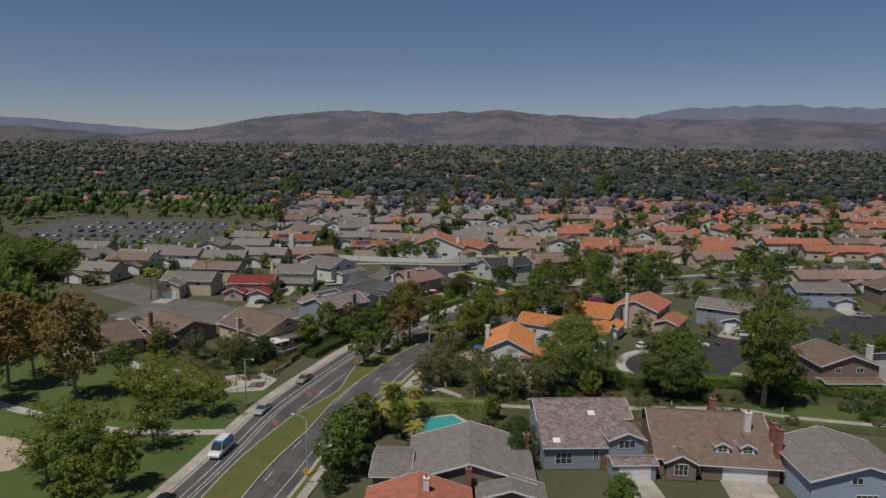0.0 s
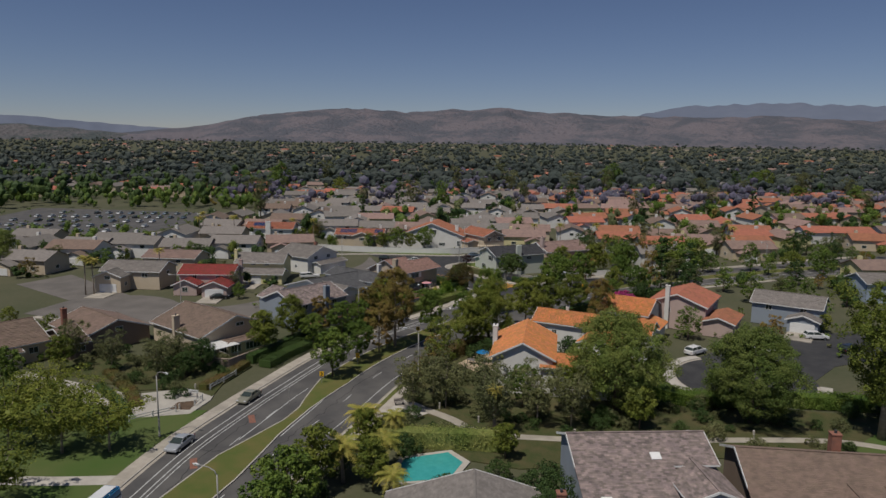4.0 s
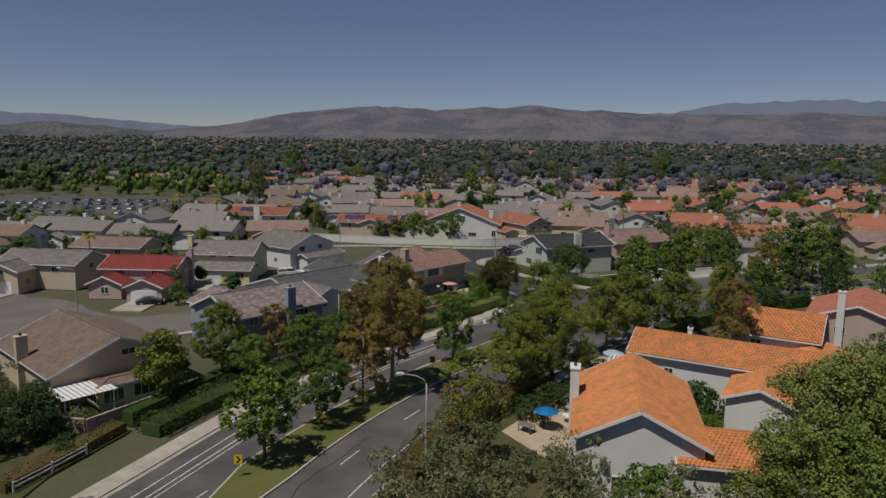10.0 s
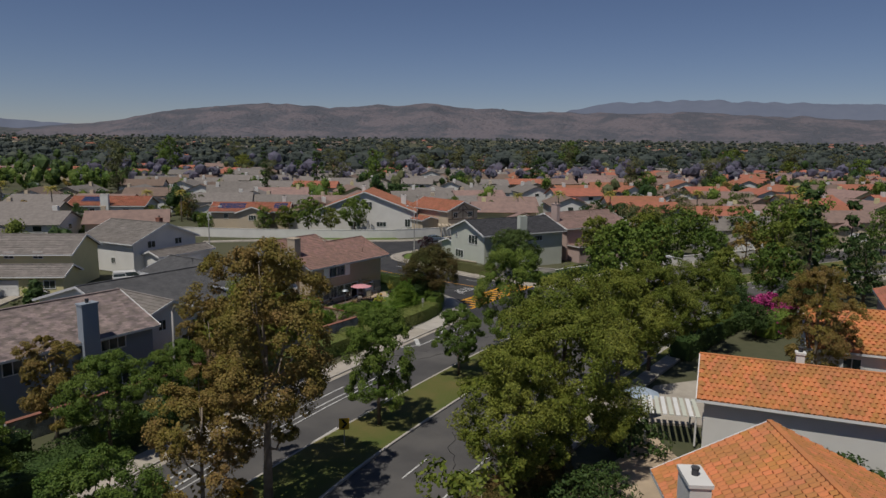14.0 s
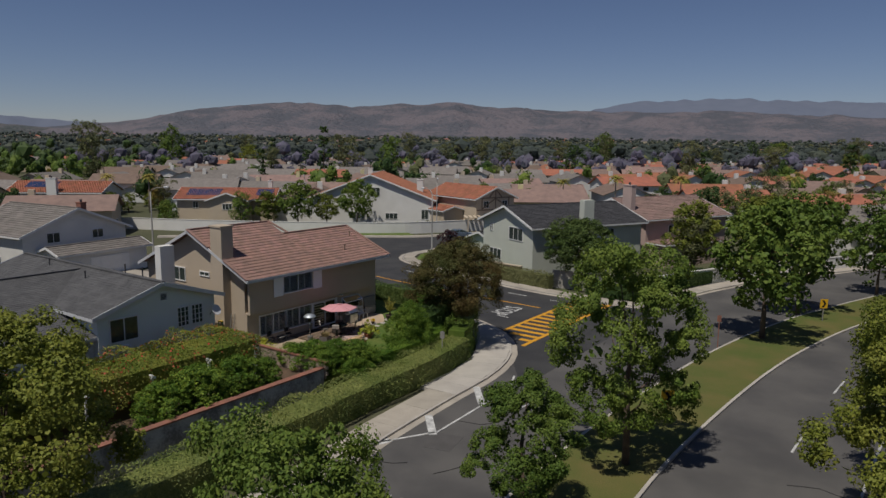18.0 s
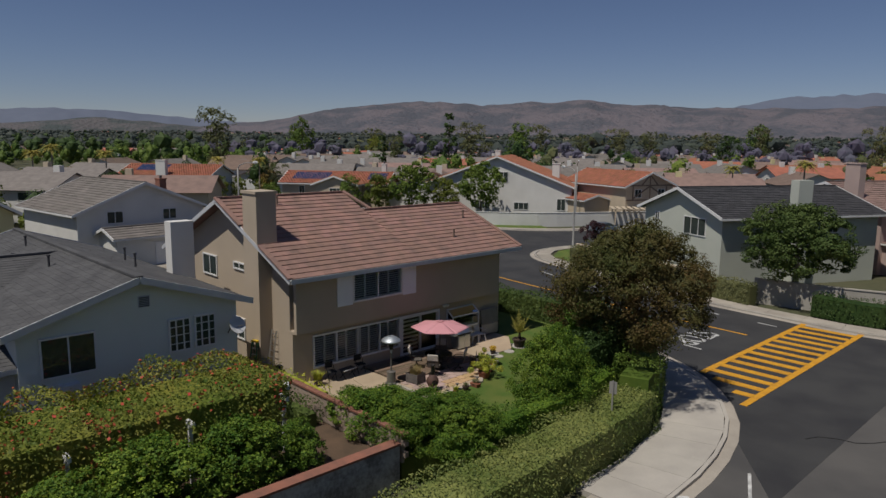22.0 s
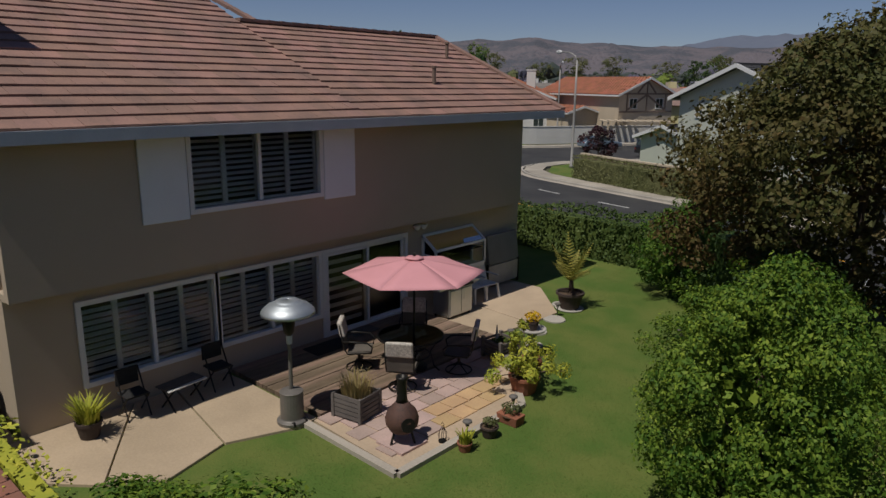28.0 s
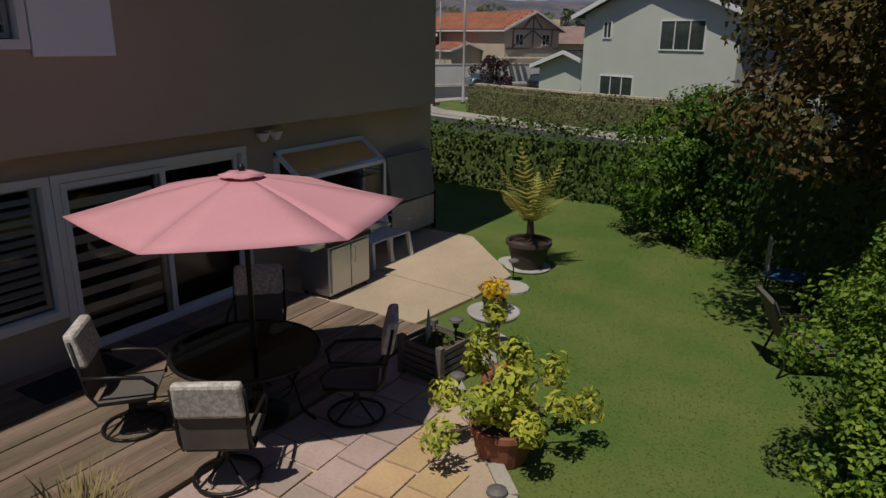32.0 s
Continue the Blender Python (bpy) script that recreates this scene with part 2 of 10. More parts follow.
# ---- mesh tools ----
class MB:
    """Collects vertices and faces of one part."""
    def __init__(self):
        self.v, self.f = [], []

    def add(self, vs, fs):
        o = len(self.v)
        self.v.extend(vs)
        self.f.extend(tuple(i + o for i in f) for f in fs)
        return self

    def hexa(self, p):
        """Eight corners: four below, four above, both anticlockwise from above."""
        return self.add(p, [(3, 2, 1, 0), (4, 5, 6, 7), (0, 1, 5, 4), (1, 2, 6, 5), (2, 3, 7, 6), (3, 0, 4, 7)])

    def box(self, x0, x1, y0, y1, z0, z1):
        return self.hexa([(x0, y0, z0), (x1, y0, z0), (x1, y1, z0), (x0, y1, z0), (x0, y0, z1), (x1, y0, z1), (x1, y1, z1), (x0, y1, z1)])

    def beam(self, a, b, w, h=None):
        """A bar of section w by h from a to b."""
        a, b = Vector(a), Vector(b)
        d = (b - a).normalized()
        s = d.cross(Vector((0, 0, 1)))
        s = s.normalized() if s.length > .01 else Vector((1, 0, 0))
        u = s.cross(d).normalized()
        s, u = s * w / 2, u * (h or w) / 2
        return self.add([tuple(q) for q in (a - s - u, a + s - u, a + s + u, a - s + u, b - s - u, b + s - u, b + s + u, b - s + u)],
                        [(3, 2, 1, 0), (4, 5, 6, 7), (0, 1, 5, 4), (1, 2, 6, 5), (2, 3, 7, 6), (3, 0, 4, 7)])

    def lathe(self, prof, x=0, y=0, z=0, n=16, sx=1, sy=1):
        """A turned shape from (radius, height) pairs."""
        vs, fs = [], []
        for r, h in prof:
            vs += [(x + sx * r * math.cos(6.28318 * i / n), y + sy * r * math.sin(6.28318 * i / n), z + h) for i in range(n)]
        for k in range(len(prof) - 1):
            for i in range(n):
                j = (i + 1) % n
                fs.append((k * n + i, k * n + j, (k + 1) * n + j, (k + 1) * n + i))
        fs.append(tuple(range(n))[::-1])
        fs.append(tuple((len(prof) - 1) * n + i for i in range(n)))
        return self.add(vs, fs)

    def tube(self, pts, radii, n=8):
        """A bent round bar through pts."""
        pts = [Vector(p) for p in pts]
        if not hasattr(radii, "__len__"):
            radii = [radii] * len(pts)
        vs, fs = [], []
        for k, p in enumerate(pts):
            d = (pts[min(k + 1, len(pts) - 1)] - pts[max(k - 1, 0)]).normalized()
            s = d.cross(Vector((0, 0, 1)))
            s = s.normalized() if s.length > .05 else Vector((1, 0, 0))
            u = s.cross(d).normalized()
            vs += [tuple(p + radii[k] * (math.cos(6.28318 * i / n) * s + math.sin(6.28318 * i / n) * u)) for i in range(n)]
        for k in range(len(pts) - 1):
            for i in range(n):
                j = (i + 1) % n
                fs.append((k * n + i, k * n + j, (k + 1) * n + j, (k + 1) * n + i))
        fs.append(tuple(range(n)))
        fs.append(tuple((len(pts) - 1) * n + i for i in range(n))[::-1])
        return self.add(vs, fs)

    def poly(self, pts, z0, z1):
        """An upright prism on an outline that runs anticlockwise."""
        n = len(pts)
        vs = [(x, y, z0) for x, y in pts] + [(x, y, z1) for x, y in pts]
        fs = [tuple(range(n))[::-1], tuple(range(n, 2 * n))] + [(i, (i + 1) % n, n + (i + 1) % n, n + i) for i in range(n)]
        return self.add(vs, fs)

    def ribbon(self, left, right, z0, z1):
        """A slab between two lines of equal count."""
        n = len(left)
        vs = [(x, y, z1) for x, y in left] + [(x, y, z1) for x, y in right] + [(x, y, z0) for x, y in left] + [(x, y, z0) for x, y in right]
        fs = []
        for i in range(n - 1):
            fs += [(i, i + 1, n + i + 1, n + i)[::-1], (2 * n + i, 2 * n + i + 1, i + 1, i), (n + i, n + i + 1, 3 * n + i + 1, 3 * n + i)]
        fs += [(0, n, 3 * n, 2 * n), (n - 1, 3 * n - 1, 4 * n - 1, 2 * n - 1)]
        return self.add(vs, fs)

    def mesh(self, name, smooth=False):
        me = bpy.data.meshes.new(name)
        me.from_pydata(self.v, [], self.f)
        me.validate()
        if smooth:
            me.polygons.foreach_set("use_smooth", [True] * len(me.polygons))
        me.update()
        return me


def fix(me):
    """Turns the faces of a closed mesh outward."""
    bm = bmesh.new()
    bm.from_mesh(me)
    bmesh.ops.recalc_face_normals(bm, faces=bm.faces)
    bm.to_mesh(me)
    bm.free()
    return me


def part(name, mb, material, parent=None, label="", smooth=False, bevel=0.0, kind="", m=None):
    me = fix(mb.mesh(name, smooth)) if isinstance(mb, MB) else mb
    if material is not None and not me.materials:
        me.materials.append(M[material] if isinstance(material, str) else material)
    ob = new(name, me)
    if m is not None:
        ob.matrix_basis = m
    if parent is not None:
        ob.parent = parent
    if bevel:
        bv = ob.modifiers.new("bevel", 'BEVEL')
        bv.width, bv.segments, bv.limit_method = bevel, 2, 'ANGLE'
    return tagged(ob, label, kind=kind)


def thing(name, x, y, z, rz=0, label="", category="", group="", kind=""):
    ob = new(name)
    ob.empty_display_size = 0.1
    ob.matrix_basis = pose(x, y, z, 0, 0, rz)
    return tagged(ob, label, category, group, kind)


def resample(pts, step):
    """Evenly spaced points on a smoothed line."""
    p = np.array(pts, float)
    seg = np.r_[0, np.cumsum(np.hypot(*np.diff(p, axis=0).T))]
    out = []
    for s in np.linspace(0, seg[-1], max(2, int(seg[-1] / step) + 1)):
        i = min(max(int(np.searchsorted(seg, s)) - 1, 0), len(p) - 2)
        u = (s - seg[i]) / (seg[i + 1] - seg[i])
        p0, p1, p2, p3 = p[max(i - 1, 0)], p[i], p[i + 1], p[min(i + 2, len(p) - 1)]
        out.append(tuple(0.5 * (2 * p1 + (p2 - p0) * u + (2 * p0 - 5 * p1 + 4 * p2 - p3) * u * u + (3 * p1 - p0 - 3 * p2 + p3) * u ** 3)))
    return out


def offset(line, d):
    """The line moved d to its right."""
    p = np.array(line, float)
    t = np.gradient(p, axis=0)
    t /= np.hypot(t[:, 0], t[:, 1])[:, None]
    return [tuple(q) for q in p + d * np.c_[t[:, 1], -t[:, 0]]]


def cards(centres, normals, size, rng, aspect=1.6, jitter=0.5):
    """A mesh's points and faces for many small leaves: pointed, slightly folded quads."""
    n = len(centres)
    nr = normals + rng.normal(0, jitter, (n, 3))
    nr /= np.linalg.norm(nr, axis=1)[:, None] + 1e-9
    a = np.cross(nr, rng.normal(0, 1, (n, 3)))
    a /= np.linalg.norm(a, axis=1)[:, None] + 1e-9
    b = np.cross(nr, a)
    s = size * rng.uniform(.6, 1.3, (n, 1))
    w = s / aspect
    v = np.stack([centres - a * s * .5, centres + b * w * .5 + nr * s * .08, centres + a * s * .5, centres - b * w * .5 + nr * s * .08], 1).reshape(-1, 3)
    return v, np.arange(4 * n).reshape(n, 4)


def leaf_mesh(name, v, f, material):
    me = bpy.data.meshes.new(name)
    me.vertices.add(len(v))
    me.vertices.foreach_set("co", np.asarray(v, np.float32).ravel())
    me.loops.add(f.size)
    me.loops.foreach_set("vertex_index", f.ravel().astype(np.int32))
    me.polygons.add(len(f))
    me.polygons.foreach_set("loop_start", np.arange(0, f.size, f.shape[1], dtype=np.int32))
    me.update(calc_edges=True)
    me.materials.append(M[material])
    return me

# ---- ground, roads ----
ZR, ZG, ZS = -1.0, -1.06, -0.85          # road, ground sheet, pavement
FWD, RGT = Vector((-0.641, 0.767)), Vector((0.767, 0.641))


def at(u, v):
    """A place u ahead of and v to the right of the path's first point."""
    return (FWD.x * u + RGT.x * v, FWD.y * u + RGT.y * v)


def rise(x, y):
    """The plain climbs gently towards the hills."""
    return max(0.0, FWD.x * x + FWD.y * y - 900) * .0185


g = MB()
N = 36
for i in range(N + 1):
    for j in range(N + 1):
        x, y = (i / N * 2 - 1), (j / N * 2 - 1)
        px, py = -100 + 4600 * x * abs(x), 150 + 4600 * y * abs(y)
        g.v.append((px, py, ZG + rise(px, py)))
g.f = [(i * (N + 1) + j, (i + 1) * (N + 1) + j, (i + 1) * (N + 1) + j + 1, i * (N + 1) + j + 1) for i in range(N) for j in range(N)]
tagged(part("ground", g, "ground"), "dry green and brown ground that reaches the hills", "ground", kind="structure")


def hills(name, dist, prof, material, label, rough, depth):
    """A range of hills: (bearing to the right in degrees, height) pairs along its crest."""
    b0, b1 = prof[0][0], prof[-1][0]
    cols, rows = 160, 14
    mb = MB()
    bs, hs = zip(*prof)
    for i in range(cols + 1):
        b = b0 + (b1 - b0) * i / cols
        top = float(np.interp(b, bs, hs))
        for j in range(rows + 1):
            u = j / rows
            d = dist + depth * (u - 1)
            rise = (1 - math.cos(math.pi * u)) / 2 if u < 1 else 1
            n1 = noise.fractal(Vector((b * .35, u * 2.5, dist * .01)), 1.0, 2.0, 5)
            h = top * rise * (1 + rough * n1 * (1.2 - 1.08 * u)) + top * .035 * noise.noise(Vector((b * 1.1, u * 5, 3)))
            a = radians(b)
            p = FWD * (d * math.cos(a)) + RGT * (d * math.sin(a))
            mb.v.append((p.x, p.y, ZG - 3 + max(h, 0)))
    R = rows + 1
    mb.f = [(i * R + j, (i + 1) * R + j, (i + 1) * R + j + 1, i * R + j + 1) for i in range(cols) for j in range(rows)]
    return tagged(part(name, mb, material, smooth=True), label, "hills", kind="structure")


# ranges whose haze comes from their base colour, bluest on the farthest
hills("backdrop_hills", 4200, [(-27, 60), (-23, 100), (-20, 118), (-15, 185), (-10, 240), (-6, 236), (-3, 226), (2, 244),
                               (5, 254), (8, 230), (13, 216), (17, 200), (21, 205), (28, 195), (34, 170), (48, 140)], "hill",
      "dry brown hills behind the suburb with purple haze in their colour", 0.3, 1500)
hills("backdrop_range", 4300, [(-50, 90), (-40, 140), (-34, 172), (-30, 162), (-26, 138), (-21, 116), (-16, 70)], "hill_far", "range on the skyline with blue haze in its colour", 0.2, 700)
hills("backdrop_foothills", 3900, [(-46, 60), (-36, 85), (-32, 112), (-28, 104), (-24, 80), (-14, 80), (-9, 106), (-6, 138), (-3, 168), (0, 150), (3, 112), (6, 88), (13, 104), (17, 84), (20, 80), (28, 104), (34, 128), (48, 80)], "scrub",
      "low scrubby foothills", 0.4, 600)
hills("backdrop_mountain", 4700, [(8, 130), (14, 215), (19, 290), (24, 310), (30, 285), (36, 270), (48, 200)], "hill_far", "mountain on the skyline with pale blue haze in its colour", 0.2, 900)

# main road: kerb lines from the path's start to the far bend
WEST = [(-30, -60), (-62, -2), (-80, 31), (-92.7, 53.2), (-103.4, 70), (-110, 83.5), (-114.5, 94), (-120.3, 108.5), (-123, 120), (-125, 134), (-126, 146),
        (-126.9, 153), (-127.4, 160)]
NORTH = [(-125.5, 191), (-125, 197), (-121, 210), (-114, 224), (-106, 240), (-91, 267), (-79, 293), (-58, 330), (-20, 380)]
EAST = [(-8, -60), (-44, 0), (-62, 34), (-76, 59.1), (-82.8, 71), (-88.7, 85), (-93.3, 97), (-97.3, 106.5), (-99.8, 114), (-102.6, 126), (-103.8, 140), (-103.6, 160),
        (-102.3, 180), (-99.5, 196), (-95.5, 210), (-89.5, 225), (-81, 243), (-69, 264), (-54, 290), (-36, 320), (0, 365)]
MEDIAN = [(-18, -60), (-52, 0), (-70, 32), (-85, 55.5), (-90.3, 65.5), (-96, 78), (-101, 88.5), (-105.8, 99), (-110.6, 112), (-114, 127), (-115.4, 140), (-116.2, 155),
          (-116, 165), (-114.9, 178), (-113, 189), (-110.3, 199), (-104.5, 215), (-97, 232), (-85, 256), (-72, 282), (-48, 320), (-10, 370)]
W, E_, NO, MD = (resample(l, 2.5) for l in (WEST, EAST, NORTH, MEDIAN))
SIDE_N = [(-125.5, 191), (-130, 190.2), (-135, 190.6), (-141, 191.3), (-149, 193.4), (-156.5, 195.6), (-161.5, 197.4), (-164.5, 200.5), (-165.3, 204.5), (-163.5, 210), (-157, 220), (-148, 232), (-135, 250)]
CORNER = [(-127.4, 160), (-127.7, 165), (-128.9, 169.4), (-131.2, 172.9), (-134.5, 175.6), (-139, 177.4), (-146, 178.6), (-153, 179.2), (-160, 179), (-166, 175.5), (-168.5, 168), (-166, 155), (-160, 142), (-156, 131), (-154, 121), (-157, 111),
          (-163, 102), (-175, 92), (-190, 86)]
LOOP_OUT = [(-152, 262), (-164, 243), (-172, 223.5), (-177, 216), (-188, 208), (-200, 199), (-208, 190)]
SN, CO, LO = (resample(l, 2.0) for l in (SIDE_N, CORNER, LOOP_OUT))

road = MB()
left = W + [CO[i] for i in range(1, 8)] + NO
k = resample(left, 3.0)
n = max(len(k), len(E_))


def evenly(line, count):
    p = np.array(line, float)
    s = np.r_[0, np.cumsum(np.hypot(*np.diff(p, axis=0).T))]
    q = np.linspace(0, s[-1], count)
    return list(zip(np.interp(q, s, p[:, 0]), np.interp(q, s, p[:, 1])))


road.ribbon(evenly(k, n), evenly(E_, n), ZG - .02, ZR)
tagged(part("road_main", road, "asphalt"), "grey asphalt main road with a planted median, worn and patched", "road", kind="structure")
road = MB()
road.poly([(-125, 191.5), (-125, 164), (-128.9, 169.4), (-131.2, 172.9), (-134.5, 175.6), (-139, 177.4), (-146, 178.6), (-153, 179.2), (-160, 179), (-166, 175.5), (-172, 172),
           (-190, 196), (-200, 199), (-188, 208), (-177, 216), (-172, 223.5), (-164, 243), (-152, 262), (-135, 250), (-148, 232), (-157, 220), (-163.5, 210), (-165.3, 204.5), (-164.5, 200.5),
           (-161.5, 197.4), (-156.5, 195.6), (-149, 193.4), (-141, 191.3), (-135, 190.6), (-130, 190.2)][::-1], ZG - .02, ZR + .006)
tagged(part("road_side", road, "asphalt_dark"), "dark asphalt side street that bends behind the houses", "road", kind="structure")
road = MB()
la = resample([(-172, 180), (-168.5, 168), (-166, 155), (-160, 142), (-156, 131), (-154, 121), (-157, 111), (-163, 101), (-175, 92), (-195, 85)], 3)
lb = resample([(-196, 196), (-186, 182), (-180, 165), (-175, 152), (-170, 140), (-167, 131), (-167, 122), (-171, 116), (-186, 113), (-204, 103)], 3)
road.ribbon(evenly(lb, len(la)), la, ZG - .02, ZR + .003)
road.poly([at(200, -92) for _ in ()] or [(-184 + 17 * math.cos(a / 20 * 6.283), 100 + 15 * math.sin(a / 20 * 6.283)) for a in range(20)], ZG - .02, ZR + .012)
road.poly([(-232, 96), (-190, 98), (-190, 110), (-236, 112)][::1], ZG - .02, ZR + .009)
tagged(part("road_west", road, "asphalt_pale"), "grey asphalt street that winds between the houses", "road", kind="structure")
road = MB()
road.poly([(-55.5 + 11.6 * math.cos(a / 28 * 6.283), 149.5 + 12.6 * math.sin(a / 28 * 6.283)) for a in range(28)], ZG - .02, ZR + .004)
road.poly([(-66, 156), (-46, 156), (-45, 168), (-38, 182), (-29, 200), (-22, 212), (-32, 222), (-46, 200), (-58, 182), (-64, 168)][::1], ZG - .02, ZR + .008)
road.poly([(-26 + 14 * math.cos(a / 24 * 6.283), 222 + 17 * math.sin(a / 24 * 6.283)) for a in range(24)], ZG - .02, ZR + .011)
tagged(part("road_cul_de_sac", road, "asphalt_dark"), "dark asphalt cul-de-sac among the houses", "road", kind="structure")


def kerb_line(name, line, side, walk_w, verge=0.0, walk_label="pale concrete pavement with joints", slab=1.5, mat_name="concrete"):
    """A kerb on a line with a pavement of single slabs behind it. side +1: to the line's right."""
    kb = MB().ribbon(offset(line, 0 * side), offset(line, .16 * side), ZG - .03, ZS)
    gut = MB().ribbon(offset(line, -.45 * side), offset(line, -.003 * side), ZG - .02, ZR + .018)
    top = thing(name, line[0][0], line[0][1], 0, 0, walk_label, "pavement", kind="structure")
    top.matrix_basis = Matrix()
    part("kerb", kb, "concrete_light", top)
    part("gutter", gut, "concrete", top)
    if verge:
        part("verge", MB().ribbon(offset(line, .163 * side), offset(line, (.16 + verge) * side), ZG - .02, ZS - .01), "grass", top)
    if walk_w:
        a, b = offset(line, (.163 + verge) * side), offset(line, (.16 + verge + walk_w) * side)
        a, b = resample(a, slab), resample(b, slab)
        m_ = min(len(a), len(b))
        a, b = evenly(a, m_), evenly(b, m_)
        for i in range(m_ - 1):
            p = [np.array(q) for q in (a[i], a[i + 1], b[i + 1], b[i])]
            c = sum(p) / 4
            p = [tuple(c + (q - c) * (1 - .012 / max(.3, np.linalg.norm(q - c)))) for q in p]
            area = sum(p[q][0] * p[(q + 1) % 4][1] - p[(q + 1) % 4][0] * p[q][1] for q in range(4))
            part("slab", MB().poly(p if area > 0 else p[::-1], ZG - .02, ZS + .002 * (i % 3)), mat_name, top)
    return top


kerb_line("pavement_west", [p for p in W if p[1] > 20], -1, 1.9, 0.0, slab=3.0)
kerb_line("pavement_corner", [p for p in CO if p[1] > 159.9 and p[0] > -165], -1, 2.6, 0.0, "pale concrete pavement round the street corner", 1.5, "concrete_light")
kerb_line("pavement_loop", [p for p in CO if p[0] < -165 or p[1] < 159], -1, 1.3, 0.0, slab=4)
kerb_line("pavement_north", SN, 1, 1.6, 0.0, slab=2.5)
kerb_line("pavement_loop_outer", LO, -1 if False else 1, 1.3, 0.0, slab=4)
kerb_line("pavement_bend", NO[1:60], -1, 1.7, 0.0, slab=4)
kerb_line("pavement_cul_de_sac", [(-55.5 + 11.6 * math.cos(radians(a)), 149.5 + 12.6 * math.sin(radians(a))) for a in range(148, 388, 8)], 1, 1.7, 0.0, "pale concrete pavement round the cul-de-sac", 2.5, "concrete_light")
kerb_line("pavement_east", [p for p in E_ if 20 < p[1] < 330], 1, 1.5, 0.8, slab=4)

# median with kerbs, narrowed where a turning lane runs beside it
md = thing("median", 0, 0, 0, 0, "grassed road median with concrete kerbs", "median", kind="structure")
wl = [0.3 if 80 < y < 96 else (2.9 if y < 130 else 2.45) for x, y in MD]
wr = [2.9 if y < 76 else (1.6 if y < 96 else 2.5) for x, y in MD]


def vary(line, ws, sgn):
    p = np.array(line)
    t = np.gradient(p, axis=0)
    t /= np.hypot(*t.T)[:, None]
    ws = np.convolve(np.pad(ws, 2, mode="edge"), np.ones(5) / 5, "valid")
    return [tuple(q) for q in p + sgn * ws[:, None] * np.c_[t[:, 1], -t[:, 0]]]


ml, mr = vary(MD, wl, -1), vary(MD, wr, 1)
part("kerb", MB().ribbon(ml, vary(MD, np.array(wl) - .18, -1), ZG - .02, ZS - .01), "concrete_light", md)
part("kerb", MB().ribbon(vary(MD, np.array(wr) - .18, 1), mr, ZG - .02, ZS - .01), "concrete_light", md)
part("lawn", MB().ribbon(vary(MD, np.array(wl) - .183, -1), vary(MD, np.array(wr) - .183, 1), ZG - .02, ZS - .006), "grass", md)


def stripe(name, line, d, w, material="paint_white", dash=None, up=.022, lab="painted road line"):
    """Painted line beside a kerb line, whole or in dashes."""
    ln_ = resample(line, 1.0)
    a, b = offset(ln_, d - w / 2), offset(ln_, d + w / 2)
    top = thing(name, 0, 0, 0, 0, lab, "road marking", kind="structure")
    if dash is None:
        part("line", MB().ribbon(a, b, ZR - .02, ZR + up), material, top)
    else:
        on, off = dash
        i = 0
        while i + on < len(a):
            part("dash", MB().ribbon(a[i:i + on + 1], b[i:i + on + 1], ZR - .02, ZR + up), material, top)
            i += on + off
    return top


stripe("road_line_bike_inner", [p for p in W if 20 < p[1] < 141], 2.3, .14)
stripe("road_line_bike_outer", [p for p in W if 20 < p[1] < 149], 3.4, .14)
stripe("road_line_bike_lane", [p for p in W if 20 < p[1] < 149], 4.0, .12)
stripe("road_line_lanes", [p for p in W if 20 < p[1] < 150], 7.2, .12, dash=(3, 7))
stripe("road_line_east", [p for p in E_ if 20 < p[1] < 300], -2.1, .13)
stripe("road_line_east_lanes", [p for p in E_ if 20 < p[1] < 300], -5.6, .12, dash=(3, 8))
stripe("road_line_pocket", [p for p in MD if 78 < p[1] < 96], -2.9, .13)
stripe("road_line_pocket_east", [p for p in MD if 80 < p[1] < 100], 1.9, .13)

# yellow ladder crossing over the side street mouth
xw = thing("zebra_crossing", 0, 0, 0, 0, "yellow ladder crossing painted over the side street", "road marking", kind="structure")
for xa, xb in ((-129.7, -129.35), (-133.2, -132.85)):
    part("line", MB().hexa([(xa, 172.3 if xa > -131 else 175.4, ZR), (xb, 172.3 if xa > -131 else 175.4, ZR), (xb, 190.3, ZR), (xa, 190.3, ZR)] +
                           [(xa, 172.3 if xa > -131 else 175.4, ZR + .03), (xb, 172.3 if xa > -131 else 175.4, ZR + .03), (xb, 190.3, ZR + .03), (xa, 190.3, ZR + .03)]), "paint_yellow", xw)
for i in range(14):
    y0 = 173.6 + i * 1.2
    x1 = -132.86 if y0 > 175.3 else -132.86 + (175.3 - y0) * 1.3
    part("bar", MB().box(x1, -129.71, y0, y0 + .5, ZR - .01, ZR + .03), "paint_yellow", xw)


def words(text, name, m, size, material, parent=None, depth=.004, label="", sy=1.0):
    cu = bpy.data.curves.new(name, 'FONT')
    cu.body, cu.size, cu.extrude, cu.align_x, cu.align_y = text, size, depth, 'CENTER', 'CENTER'
    tmp = bpy.data.objects.new(name, cu)
    me = bpy.data.meshes.new_from_object(tmp)
    bpy.data.objects.remove(tmp)
    me.materials.append(M[material])
    ob = new(name, me)
    ob.matrix_basis = m @ Matrix.Diagonal((1, sy, 1, 1))
    if parent:
        ob.parent = parent
    return tagged(ob, label)


